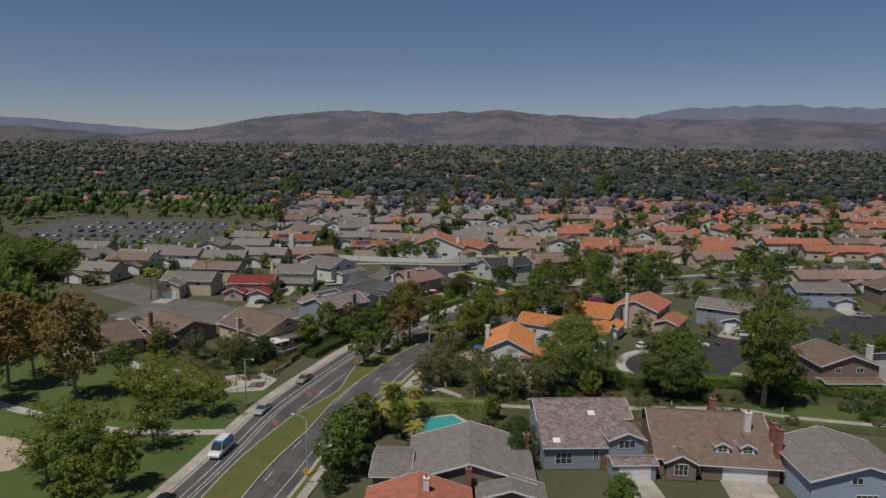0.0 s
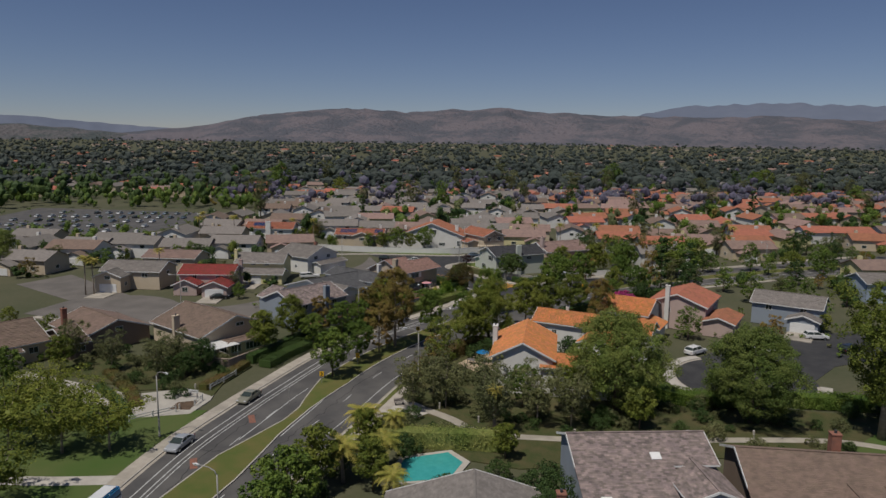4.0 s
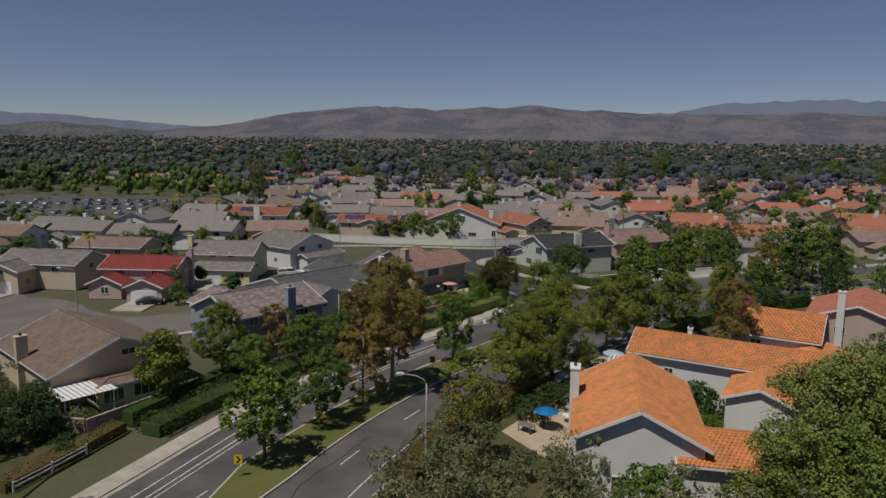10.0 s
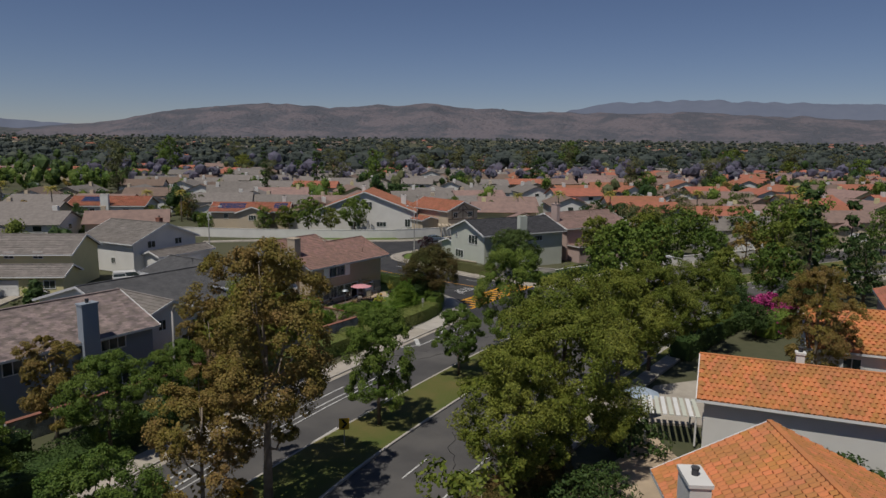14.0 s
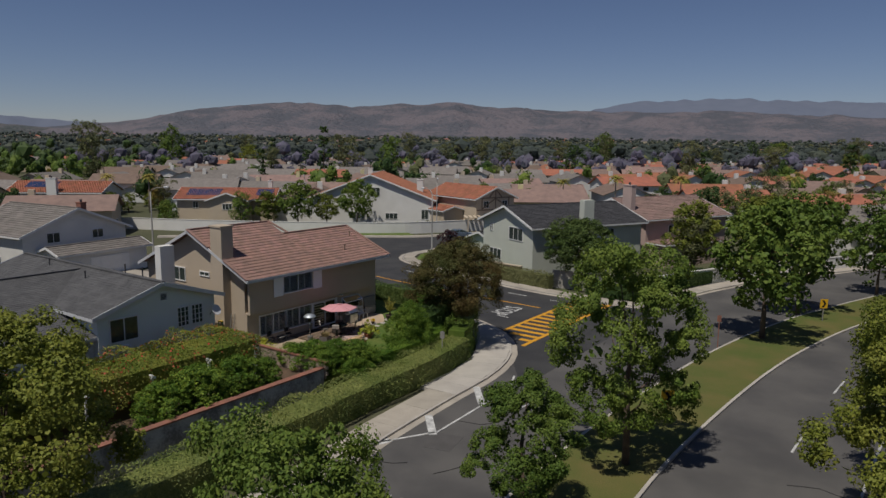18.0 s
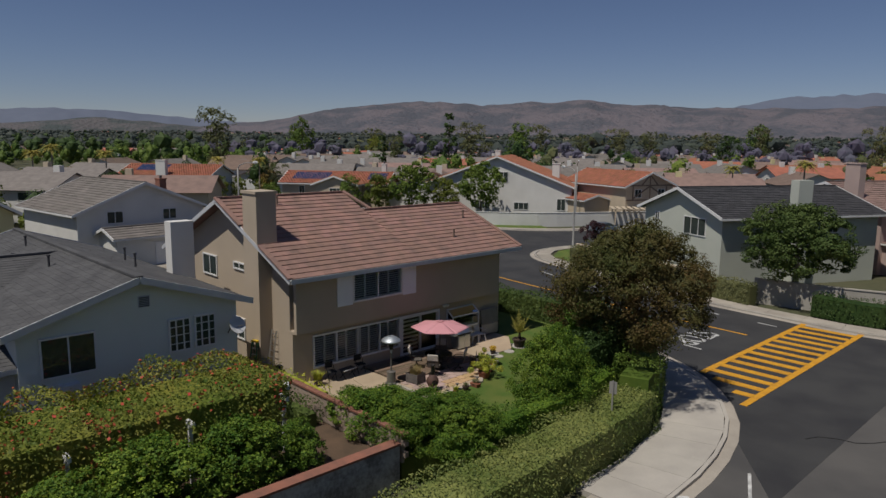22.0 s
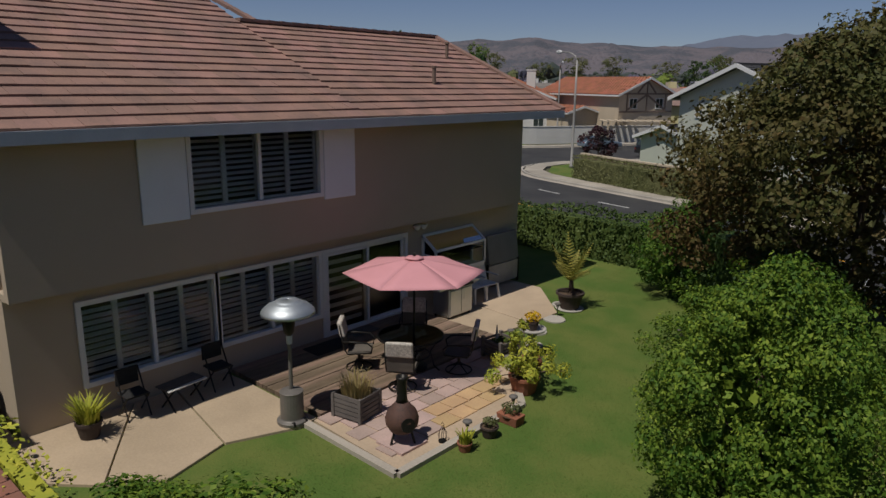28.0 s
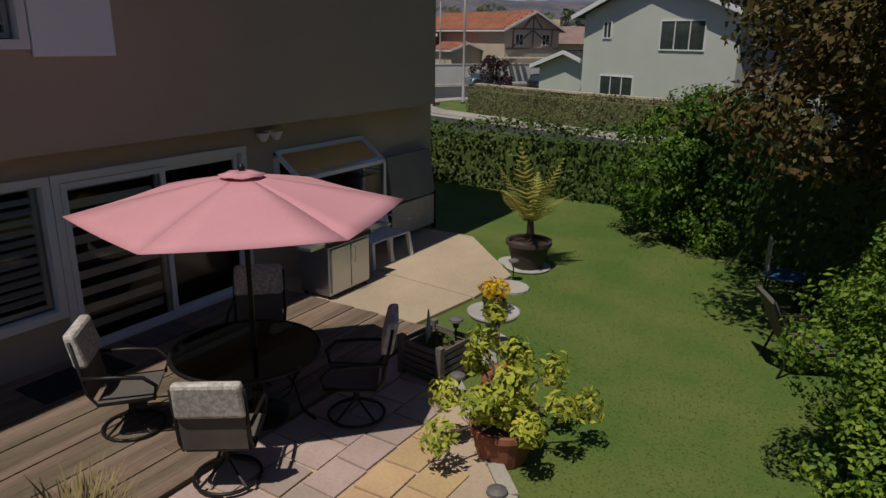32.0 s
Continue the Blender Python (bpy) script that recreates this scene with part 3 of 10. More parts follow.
st = thing("stop_marking", 0, 0, 0, 0, "white painted STOP on the dark asphalt", "road marking", kind="structure")
words("STOP", "letters", pose(-136.6, 181.6, ZR + .02, 0, 0, -90), 1.5, "paint_white", st, .01, sy=1.7)
stripe("road_line_centre_yellow", [(-134.5, 184.6), (-146, 185.5), (-158, 187), (-170, 190)], 0, .16, "paint_yellow")
stripe("road_line_side_dashes", [(-134, 188.2), (-148, 189.6), (-160, 193)], 0, .12, dash=(2, 3))
stripe("road_line_side_dashes", [(-135, 179.4), (-148, 181.0), (-160, 183)], 0, .12, dash=(2, 3))
bx = thing("lane_marking", 0, 0, 0, 0, "white bars where the parking lane ends", "road marking", kind="structure")
part("bar", MB().beam((-127.2, 151.6, ZR), (-125.3, 154.9, ZR), .14, .05), "paint_white", bx)
part("bar", MB().beam((-127.0, 156.6, ZR), (-125.2, 154.6, ZR), .45, .05), "paint_white", bx)
part("bar", MB().beam((-126.9, 151.9, ZR), (-126.6, 152.7, ZR), .45, .05), "paint_white", bx)
part("bar", MB().beam((-125.2, 154.9, ZR), (-125.45, 162.3, ZR), .12, .05), "paint_white", bx)
part("bar", MB().beam((-125.45, 162.3, ZR), (-125.6, 163.6, ZR), .12, .05), "paint_white", bx)
part("bar", MB().beam((-125.6, 163.6, ZR), (-126.5, 165.7, ZR), .12, .05), "paint_white", bx)
part("bar", MB().beam((-127.4, 162.3, ZR), (-125.5, 160.0, ZR), .45, .054), "paint_white", bx)
part("bar", MB().beam((-123.1, 163.2, ZR), (-123.3, 160.4, ZR), .14, .05), "paint_white", bx)
# tar-filled cracks
rng_c = random.Random(4)
for line, d, ln0, ln1 in ((W, 5.5, 48, 66), (W, 8.3, 30, 62), (E_, -6.5, 44, 80), (E_, -3.6, 50, 70), (E_, -4.8, 20, 44)):
    pts = offset(line, d)[ln0:ln1]
    pts = [(x + rng_c.uniform(-.35, .35), y + rng_c.uniform(-.3, .3)) for x, y in resample(pts, 1.1)]
    tagged(part("road_crack", MB().ribbon(offset(pts, -.03), offset(pts, .03), ZR - .02, ZR + .013), "crack"), "black tar-filled crack in the asphalt", "road crack", kind="structure")
for i in range(9):
    line = (W, E_)[i % 2]
    q0 = offset(line, 3.5 if i % 2 == 0 else -7.5)
    q1 = offset(line, 9.0 if i % 2 == 0 else -1.0)
    j = 28 + i * 4
    if j < min(len(q0), len(q1)):
        pts = [(q0[j][0] + (q1[j][0] - q0[j][0]) * u / 7 + rng_c.uniform(-.3, .3), q0[j][1] + (q1[j][1] - q0[j][1]) * u / 7 + rng_c.uniform(-.3, .3)) for u in range(8)]
        tagged(part("road_crack", MB().ribbon(offset(pts, -.03), offset(pts, .03), ZR - .02, ZR + .016), "crack"), "black tar-filled crack in the asphalt", "road crack", kind="structure")
# rust-coloured brick patches in the road
for px, py in ((-97.5, 70.5), (-104, 83.5)):
    pt = thing("road_patch", px, py, ZR - .01, -30, "red brick paving patch in the median's end", "paving", kind="structure")
    for i in range(6):
        for j in range(3):
            part("brick", MB().box(-1.5 + i * .5, -1.03 + i * .5, -.45 + j * .3, -.18 + j * .3, -.02, .03), "brick", pt)

# tar-filled cracks and worn patches of the crossing
rng_k = random.Random(44)
for x0, y0, a0, n_seg in ((-122.5, 151.0, 70, 8), (-125.2, 157.0, 40, 7), (-121.0, 161.5, 100, 8), (-119.5, 168.0, 60, 7), (-123.8, 164.0, 10, 6), (-118.6, 174.5, 120, 8), (-122.0, 172.0, 20, 7), (-124.6, 147.5, 95, 7),
                          (-110.5, 150.0, 75, 9), (-108.6, 160.0, 60, 9), (-110.0, 142.0, 100, 8), (-106.8, 133.0, 80, 9), (-117.5, 163.5, 150, 6), (-126.2, 170.5, 30, 6), (-133.5, 180.5, 10, 7), (-141.0, 181.5, -15, 7)):
    pts, a1 = [(x0, y0)], radians(a0)
    for _ in range(n_seg):
        a1 += rng_k.uniform(-.7, .7)
        pts.append((pts[-1][0] + .7 * math.cos(a1), pts[-1][1] + .7 * math.sin(a1)))
    tagged(part("road_crack", MB().ribbon(offset(pts, -.022), offset(pts, .022), ZR - .02, ZR + .018), "crack"), "black tar-filled crack in the asphalt", "road crack", kind="structure")
M["asphalt_patch"] = mat("asphalt_patch", (0.095, 0.09, 0.088), (0.075, 0.072, 0.07), 0.9, 1.0, 30, 0.8, 0.3)
for x0, y0, w_, d_, a0 in ((-124.2, 154.2, 1.5, 2.0, 12), (-121.6, 156.8, 1.2, 1.6, 20), (-119.8, 165.5, 2.4, 5.5, 35), (-109.5, 154.5, 1.6, 3.2, 8)):
    tagged(part("road_repair", MB().box(-w_ / 2, w_ / 2, -d_ / 2, d_ / 2, -.02, .009), "asphalt_patch", m=pose(x0, y0, ZR, 0, 0, a0)), "square repair patch in the asphalt", "road patch", kind="structure")

# ---- houses ----
def lerp(a, b, t):
    return tuple(p + (q - p) * t for p, q in zip(a, b))


def slope(mb, e0, e1, r0, r1, rows=0, tile=0.0, style="course", lift=.035, rng=None):
    """Covers a roof slope from its eave e0-e1 to its top r0-r1 with stepped courses, single tiles or barrel tiles."""
    e0v, e1v, r0v = Vector(e0), Vector(e1), Vector(r0)
    nrm = (e1v - e0v).cross(r0v - e0v).normalized()
    if nrm.z < 0:
        nrm = -nrm
    if not rows:
        rows = 1
    for r in range(rows):
        a, b = r / rows, min(1, (r + 1.04) / rows)
        la, ra, lb_, rb = Vector(lerp(e0, r0, a)), Vector(lerp(e1, r1, a)), Vector(lerp(e0, r0, b)), Vector(lerp(e1, r1, b))
        cols = max(1, int((ra - la).length / tile)) if tile else 1
        cuts = [0.0] + [(c + (.5 if r % 2 else 0)) / cols for c in range(1, cols)] + [1.0] if cols > 1 else [0, 1]
        for c in range(len(cuts) - 1):
            s, t = cuts[c], cuts[c + 1]
            if cols > 1:
                s, t = s + .02 / cols, t - .02 / cols
            p = [la.lerp(ra, s), la.lerp(ra, t), lb_.lerp(rb, t), lb_.lerp(rb, s)]
            k = lift * (rng.uniform(.75, 1.25) if rng else 1)
            if style == "barrel":
                w = (p[1] - p[0]).length
                vs = []
                for q0, q1, hh in ((p[0], p[1], k), (p[3], p[2], k * .35)):
                    for i in range(5):
                        f = i / 4
                        vs.append(tuple(q0.lerp(q1, f) + nrm * (hh + w * .24 * math.sin(math.pi * f))))
                mb.add(vs, [(i, i + 1, i + 6, i + 5) for i in range(4)] + [(4, 3, 2, 1, 0)])
            else:
                lo, hi = nrm * k, nrm * .004
                mb.add([tuple(q) for q in (p[0] - nrm * .02, p[1] - nrm * .02, p[1] + lo, p[0] + lo, p[3] + hi, p[2] + hi)],
                       [(0, 1, 2, 3), (3, 2, 5, 4), (0, 3, 4), (1, 5, 2)])


def gable_mass(h, ms, wall_m, roof_m, trim_m, lod, style, roof_label=""):
    """One body with its roof. ms: x0, x1, y0, y1, base, eave, ridge axis, pitch, overhang[, kind]."""
    x0, x1, y0, y1, zb, ze, ax, pitch, ov = ms[:9]
    kind = ms[9] if len(ms) > 9 else "gable"
    rng = random.Random(int(abs(x0 * 7 + y1 * 13)))
    sw = (lambda p: p) if ax == "x" else (lambda p: (p[1], p[0], p[2]))
    if ax == "y":
        x0, x1, y0, y1 = y0, y1, x0, x1
    hw, yc = (y1 - y0) / 2, (y0 + y1) / 2
    zr = ze + pitch * hw
    wl = MB()
    vs = [(x0, y0, zb), (x1, y0, zb), (x1, y1, zb), (x0, y1, zb), (x0, y0, ze), (x1, y0, ze), (x1, y1, ze), (x0, y1, ze), (x0, yc, zr), (x1, yc, zr)]
    if kind == "gable":
        fs = [(0, 1, 5, 4), (2, 3, 7, 6), (1, 2, 6, 9, 5), (3, 0, 4, 8, 7), (4, 5, 9, 8), (6, 7, 8, 9), (3, 2, 1, 0)]
    else:
        vs[8], vs[9] = (x0, y0 + .01, ze + .01), (x1, y0 + .01, ze + .01)
        vs = vs[:8]
        if kind == "shed":
            vs[6], vs[7] = (x1, y1, ze + pitch * 2 * hw), (x0, y1, ze + pitch * 2 * hw)
        fs = [(0, 1, 5, 4), (1, 2, 6, 5), (2, 3, 7, 6), (3, 0, 4, 7), (4, 5, 6, 7), (3, 2, 1, 0)]
    part("wall", wl.add([sw(p) for p in vs], fs), wall_m, h)
    rise = .1
    ex0, ex1, zo = x0 - ov, x1 + ov, ze - pitch * ov + rise
    zr += rise
    if kind == "shed":                                   # one slope that rises from y0 to y1
        quads = [((ex0, y0 - ov, zo), (ex1, y0 - ov, zo), (ex0, y1, ze + pitch * 2 * hw + rise), (ex1, y1, ze + pitch * 2 * hw + rise))]
        ridge = []
    elif kind == "hip":
        d = min(hw, (x1 - x0) / 2) + ov
        rx0, rx1 = ex0 + d, ex1 - d
        quads = [((ex0, y0 - ov, zo), (ex1, y0 - ov, zo), (rx0, yc, zr), (rx1, yc, zr)), ((ex1, y1 + ov, zo), (ex0, y1 + ov, zo), (rx1, yc, zr), (rx0, yc, zr)),
                 ((ex0, y1 + ov, zo), (ex0, y0 - ov, zo), (rx0, yc, zr), (rx0, yc, zr)), ((ex1, y0 - ov, zo), (ex1, y1 + ov, zo), (rx1, yc, zr), (rx1, yc, zr))]
        ridge = [((rx0, yc, zr), (rx1, yc, zr)), ((ex0, y0 - ov, zo), (rx0, yc, zr)), ((ex0, y1 + ov, zo), (rx0, yc, zr)), ((ex1, y0 - ov, zo), (rx1, yc, zr)), ((ex1, y1 + ov, zo), (rx1, yc, zr))]
    else:
        quads = [((ex0, y0 - ov, zo), (ex1, y0 - ov, zo), (ex0, yc, zr), (ex1, yc, zr)), ((ex1, y1 + ov, zo), (ex0, y1 + ov, zo), (ex1, yc, zr), (ex0, yc, zr))]
        ridge = [((ex0, yc, zr), (ex1, yc, zr))]
    deck, cover = MB(), MB()
    for q in quads:
        q = [sw(p) for p in q]
        nrm = (Vector(q[1]) - Vector(q[0])).cross(Vector(q[2]) - Vector(q[0])).normalized()
        dn = nrm * (-.09 if nrm.z > 0 else .09)
        tops = [Vector(q[0]), Vector(q[1]), Vector(q[3]), Vector(q[2])]
        deck.hexa([tuple(p + dn) for p in tops] + [tuple(p) for p in tops])
        ln_ = (Vector(q[2]) - Vector(q[0])).length
        ln_ = max(ln_, (Vector(q[3]) - Vector(q[1])).length * .9)
        if style == "shingle":
            slope(cover, *q, rows=max(2, int(ln_ / .24)), tile=.5, style="course", rng=rng, lift=.016)
        elif lod == 0:
            slope(cover, *q, rows=max(2, int(ln_ / .36)), tile=.34 if style == "barrel" else .6, style=style, rng=rng, lift=.045)
        elif lod == 1:
            slope(cover, *q, rows=max(2, int(ln_ / .45)), tile=1.3 if style != "barrel" else .5, style=style, rng=rng, lift=.05)
    rf = part("roof", deck, roof_m, h, roof_label)
    if lod < 2 and cover.v:
        part("roof_tiles", cover, roof_m, rf, kind="stuff")
    if lod < 2 and ridge:
        cp = MB()
        for a, b in ridge:
            cp.beam(lerp(sw(a), sw(b), .0), sw(b), .26, .09)
        for i in range(0, len(cp.v)):
            cp.v[i] = (cp.v[i][0], cp.v[i][1], cp.v[i][2] + .05)
        part("ridge_cap", cp, roof_m, rf)
    if lod > 1:
        return
    if kind == "hip":
        c4 = [(ex0, y0 - ov), (ex1, y0 - ov), (ex1, y1 + ov), (ex0, y1 + ov)]
        for i in range(4):
            a, b = c4[i], c4[(i + 1) % 4]
            part("fascia", MB().beam(sw((*a, zo - .12)), sw((*b, zo - .12)), .05, .17), trim_m, h)
    else:
        for q in quads:
            part("fascia", MB().beam(sw((q[0][0], q[0][1], zo - .1)), sw((q[1][0], q[1][1], zo - .1)), .05, .18), trim_m, h)
            for a, b in ((q[0], q[2]), (q[1], q[3])) if kind == "gable" else ():
                part("fascia", MB().beam(sw((a[0], a[1], a[2] - .065)), sw((b[0], b[1], b[2] - .065)), .06, .25), trim_m, h)


def ring_frame(x0, x1, z0, z1, f, y0, y1, swap=False):
    """A rectangular frame in one piece; swap lays it across x instead of y."""
    vs = []
    for y in (y0, y1):
        vs += [(x0, y, z0), (x1, y, z0), (x1, y, z1), (x0, y, z1), (x0 + f, y, z0 + f), (x1 - f, y, z0 + f), (x1 - f, y, z1 - f), (x0 + f, y, z1 - f)]
    fs = []
    for i in range(4):
        j = (i + 1) % 4
        fs += [(i, j, 4 + j, 4 + i), (8 + i, 12 + i, 12 + j, 8 + j), (i, 8 + i, 8 + j, j), (4 + i, 4 + j, 12 + j, 12 + i)]
    if swap:
        vs = [(b, a, c) for a, b, c in vs]
    return MB().add(vs, fs)


def window(h, m, w, hgt, cols=2, name="window", rows=1, trim="trim_white", louvre=0, frame=.07, sill=True):
    """A window in the local xz plane, looking along -y, its middle at m."""
    wn_ = part(name, ring_frame(-w / 2, w / 2, -hgt / 2, hgt / 2, frame, -.05, .03), trim, h, m=m)
    for i in range(1, cols):
        x = -w / 2 + w * i / cols
        part("mullion", MB().box(x - .028, x + .028, -.04, .02, -hgt / 2 + frame, hgt / 2 - frame), trim, wn_)
    for j in range(1, rows):
        z = -hgt / 2 + hgt * j / rows
        part("glazing_bar", MB().box(-w / 2 + frame, w / 2 - frame, -.035, .015, z - .014, z + .014), trim, wn_)
    part("pane", MB().box(-w / 2 + frame, w / 2 - frame, -.012, .012, -hgt / 2 + frame, hgt / 2 - frame), "glass", wn_)
    return wn_


def chimney(h, x, y, z0, z1, w, d, material, cap=True):
    ch = part("chimney", MB().box(x - w / 2, x + w / 2, y - d / 2, y + d / 2, z0, z1), material, h)
    if cap:
        part("cap", MB().box(x - w / 2 - .06, x + w / 2 + .06, y - d / 2 - .06, y + d / 2 + .06, z1, z1 + .14), material, ch)
        part("flue", MB().lathe([(.14, 0), (.14, .25), (.17, .27), (.17, .32)], x, y, z1 + .14, 10), "r_dark", ch)
    return ch


def garage_door(h, m, w, hgt, material="trim_white", plain=False):
    gd = part("garage_door", MB().box(-w / 2, w / 2, -.05, .02, -hgt / 2, hgt / 2), material, h, m=m)
    for j in range(0 if plain else 4):
        for i in range(int(w / 1.2)):
            pw = w / int(w / 1.2)
            x0 = -w / 2 + i * pw
            part("panel", MB().box(x0 + .08, x0 + pw - .08, -.075, -.045, -hgt / 2 + j * hgt / 4 + .06, -hgt / 2 + (j + 1) * hgt / 4 - .06), material, gd)
    return gd


SIDES = {"-y": (0, 0, 0), "+x": (1, 0, 90), "+y": (0, 1, 180), "-x": (-1, 0, 270)}


def on_side(side, plane, along, z):
    """The pose of a window on a wall: side it faces, the wall's place, the place along it, the height."""
    return {"-y": pose(along, plane - .02, z, 0, 0, 0), "+x": pose(plane + .02, along, z, 0, 0, 90),
            "+y": pose(along, plane + .02, z, 0, 0, 180), "-x": pose(plane - .02, along, z, 0, 0, 270)}[side]


def house(x, y, rz, masses, wall_m, roof_m, label, wins=(), chims=(), garages=(), trim_m="trim_white", lod=1, style="course", z=-0.95, group="houses of the suburb", name="house"):
    h = thing(name, x, y, z, rz, label, "house", group)
    for ms in masses:
        gable_mass(h, ms, wall_m, roof_m, trim_m, lod, style)
    for side, plane, along, zc, w, hg, *r in wins:
        window(h, on_side(side, plane, along, zc), w, hg, cols=1 if lod > 1 else r[0] if r else 2, rows=r[1] if len(r) > 1 else 1)
    for c in chims:
        chimney(h, *c)
    for side, plane, along, zc, w, hg in garages:
        garage_door(h, on_side(side, plane, along, zc), w, hg, plain=lod > 1)
        if lod < 2:
            dv = thing("driveway", x, y, 0, rz, "pale concrete driveway before a garage", "driveway", kind="structure")
            for k in range(2):
                for q in range(2):
                    part("slab", MB().box(along - w / 2 - .3 + k * (w / 2 + .31), along - .01 + k * (w / 2 + .3), plane - 3.4 * (q + 1), plane - 3.4 * q - .02, ZG - .02, ZS + .02), "concrete", dv)
    return h


# grey stucco neighbour of the tan house: gable end to the main road
gr = house(-152, 150.4, 0, [(-9, 8.6, -4.3, 3.75, 0, 4.55, "x", .32, .5), (-8.9, 8.05, -17, -.4, 0, 3.3, "y", .28, .5), (-9, -2, 3.75, 5.2, 0, 3.0, "x", .3, .3)],
           "grey_wall", "r_slate", "grey stucco house with a grey shingle roof and white trim", lod=0, z=-.05, trim_m="trim_grey", style="shingle",
           wins=[("+x", 8.6, 1.32, 3.4, .9, 1.35, 3, 4), ("+x", 8.6, 2.36, 3.4, .9, 1.35, 3, 4), ("+x", 8.6, -2.7, 3.4, 1.85, 1.5), ("+x", 8.05, -10.5, 2.5, 1.6, .9)],
           chims=[(2.6, 4.0, 0, 7.2, .7, 1.1, "white_wall", False)])
gv_ = part("vent", ring_frame(-.22, .22, 4.72, 5.16, .03, 8.6, 8.64, True), "trim_grey", gr)
for k in range(6):
    part("slat", MB().box(8.602, 8.63, -.19, .19, 4.755 + k * .064, 4.79 + k * .064), "r_slate", gv_)
part("air_conditioner", MB().box(8.6, 8.95, -3.1, -2.45, 1.95, 2.4), "trim_white", gr, bevel=.02)
for vx, vy in ((2, -1.5), (-1, -2.2), (4, 1.4), (-4, -1), (1, -8), (0.4, 2.2), (-2, -11)):
    part("vent_pipe", MB().lathe([(.05, 0), (.05, .55), (.08, .56), (.08, .62)], vx, vy, 4.55 + (.32 * (4.3 - abs(vy)) if vy > -4.3 else .15), 8), "r_dark", gr)

# two-storey houses across the median and along the west street
house(-142.3, 124.4, 0, [(-5.6, 5.4, -7.2, 6.8, 0, 5.6, "y", .4, .5), (-9, -5.6, -6, 2, 0, 5.4, "x", .4, .4)], "slate_wall", "r_mottle",
      "grey-blue two-storey house with a mottled brown shingle roof", lod=0, style="shingle",
      wins=[("+x", 5.4, -4.6, 4.7, 1.5, 1.1), ("+x", 5.4, -2.8, 1.8, 1.6, 1.3), ("+x", 5.4, 3.2, 4.7, 2.2, 1.0, 3), ("+x", 5.4, 3.4, 1.8, 2.2, 1.5, 3), ("-y", -7.2, 1, 4.7, 1.4, 1.1)],
      chims=[(5.85, 1.0, 0, 8.5, .8, 1.3, "slate_wall")])
house(-146, 136.6, 0, [(-6, 4.5, -4.6, 4.0, 0, 4.4, "x", .38, .4)], "white_wall", "r_grey", "white house with a slate-grey gabled roof", lod=1,
      wins=[("+x", 4.5, -1.4, 3.9, .9, 1.1), ("+x", 4.5, 1.4, 1.9, 1.6, 1.2)])
house(-143.5, 101.5, 0, [(-9, 8.6, -7.4, 7.2, 0, 3.9, "x", .38, .5), (8.6, 12.0, -4.0, 4.4, 0, 2.5, "y", .12, .3, "hip")], "cream_wall", "r_brown",
      "tan house with a wide brown shingle roof and a glazed sunroom", lod=0, style="shingle",
      wins=[("+x", 8.6, .8, 4.9, 1.7, .8), ("+x", 12.0, 1.8, 1.4, 4.2, 1.5, 5), ("+x", 12.0, -2.4, 1.4, 2.2, 1.5, 3), ("-y", -4.0, 10.3, 1.4, 2.4, 1.5, 3)], chims=[(0, -7.5, 0, 6.5, .8, 1.2, "cream_wall")])
house(-160, 86.5, 0, [(-8, 7, -5.5, 7, 0, 3.2, "x", .36, .5), (-3, 9, -9, -5.5, 0, 3.0, "y", .3, .4)], "brown_wall", "r_brown", "single-storey house with a grey-brown shingle roof", lod=1,
      wins=[("+x", 7, 1, 3.6, 1.5, .9), ("+x", 9, -7, 1.8, 1.6, 1.0)], chims=[(-3, -5, 0, 6.9, .9, .9, "brick")])
house(-163, 68.5, 0, [(-8, 8, -7, 7, 0, 3.6, "y", .33, .5), (8, 10, -5, 2, 0, 2.8, "y", .3, .3)], "cream_wall", "r_brown", "cream house with a brown roof and a pale chimney", lod=1,
      wins=[("+x", 8, 4.5, 2.2, 1.6, 1.2), ("+x", 10, -2, 1.5, 1.8, 1.2)], chims=[(8.4, -5.5, 0, 7.6, .8, 1.4, "cream_wall")])
house(-206, 118, 36, [(-8, 8, -5, 5, 0, 5.0, "x", .38, .5), (-7, 0, -10, -5, 0, 4.3, "y", .4, .5)], "cream_wall", "r_grey", "cream two-storey house with a double garage and grey roof", lod=1,
      wins=[("-y", -10, -3.5, 4.0, 1.6, 1.0), ("-y", -5, 4, 3.9, 1.6, 1.1), ("+x", 8, 0, 4, 1.3, 1.1), ("+x", 0, -7.5, 2.0, 1.2, 1.1)], garages=[("-y", -10, -3.5, 1.2, 4.6, 2.2)])
house(-219, 136, 36, [(-8, 8, -5, 5, 0, 4.9, "x", .32, .5)], "cream_wall", "r_pinkish", "cream house with a light brown roof", lod=1, wins=[("-y", -5, -3, 3.9, 1.5, 1.1), ("-y", -5, 3, 3.9, 1.5, 1.1)])
house(-188, 129, 40, [(-7, 7, -4.5, 4.5, 0, 4.9, "x", .38, .5), (-7, -1, -9, -4.5, 0, 2.8, "y", .45, .5), (1, 7.4, -11, -4.5, 0, 2.8, "y", .42, .5)], "pink_wall", "r_red",
      "pink stucco house with a dark red tiled roof", lod=1, wins=[("-y", -9, -4, 1.6, 1.5, 1.3), ("-y", -4.5, 3.5, 4.2, 1.8, 1.1, 3), ("-y", -4.5, -3, 4.2, 1.2, 1.1), ("+x", 7, 1, 4, 1.2, 1.1)],
      garages=[("-y", -11, 4.2, 1.15, 4.8, 2.1)], chims=[(7.3, 2.5, 0, 7.6, .8, 1.0, "pink_wall")])
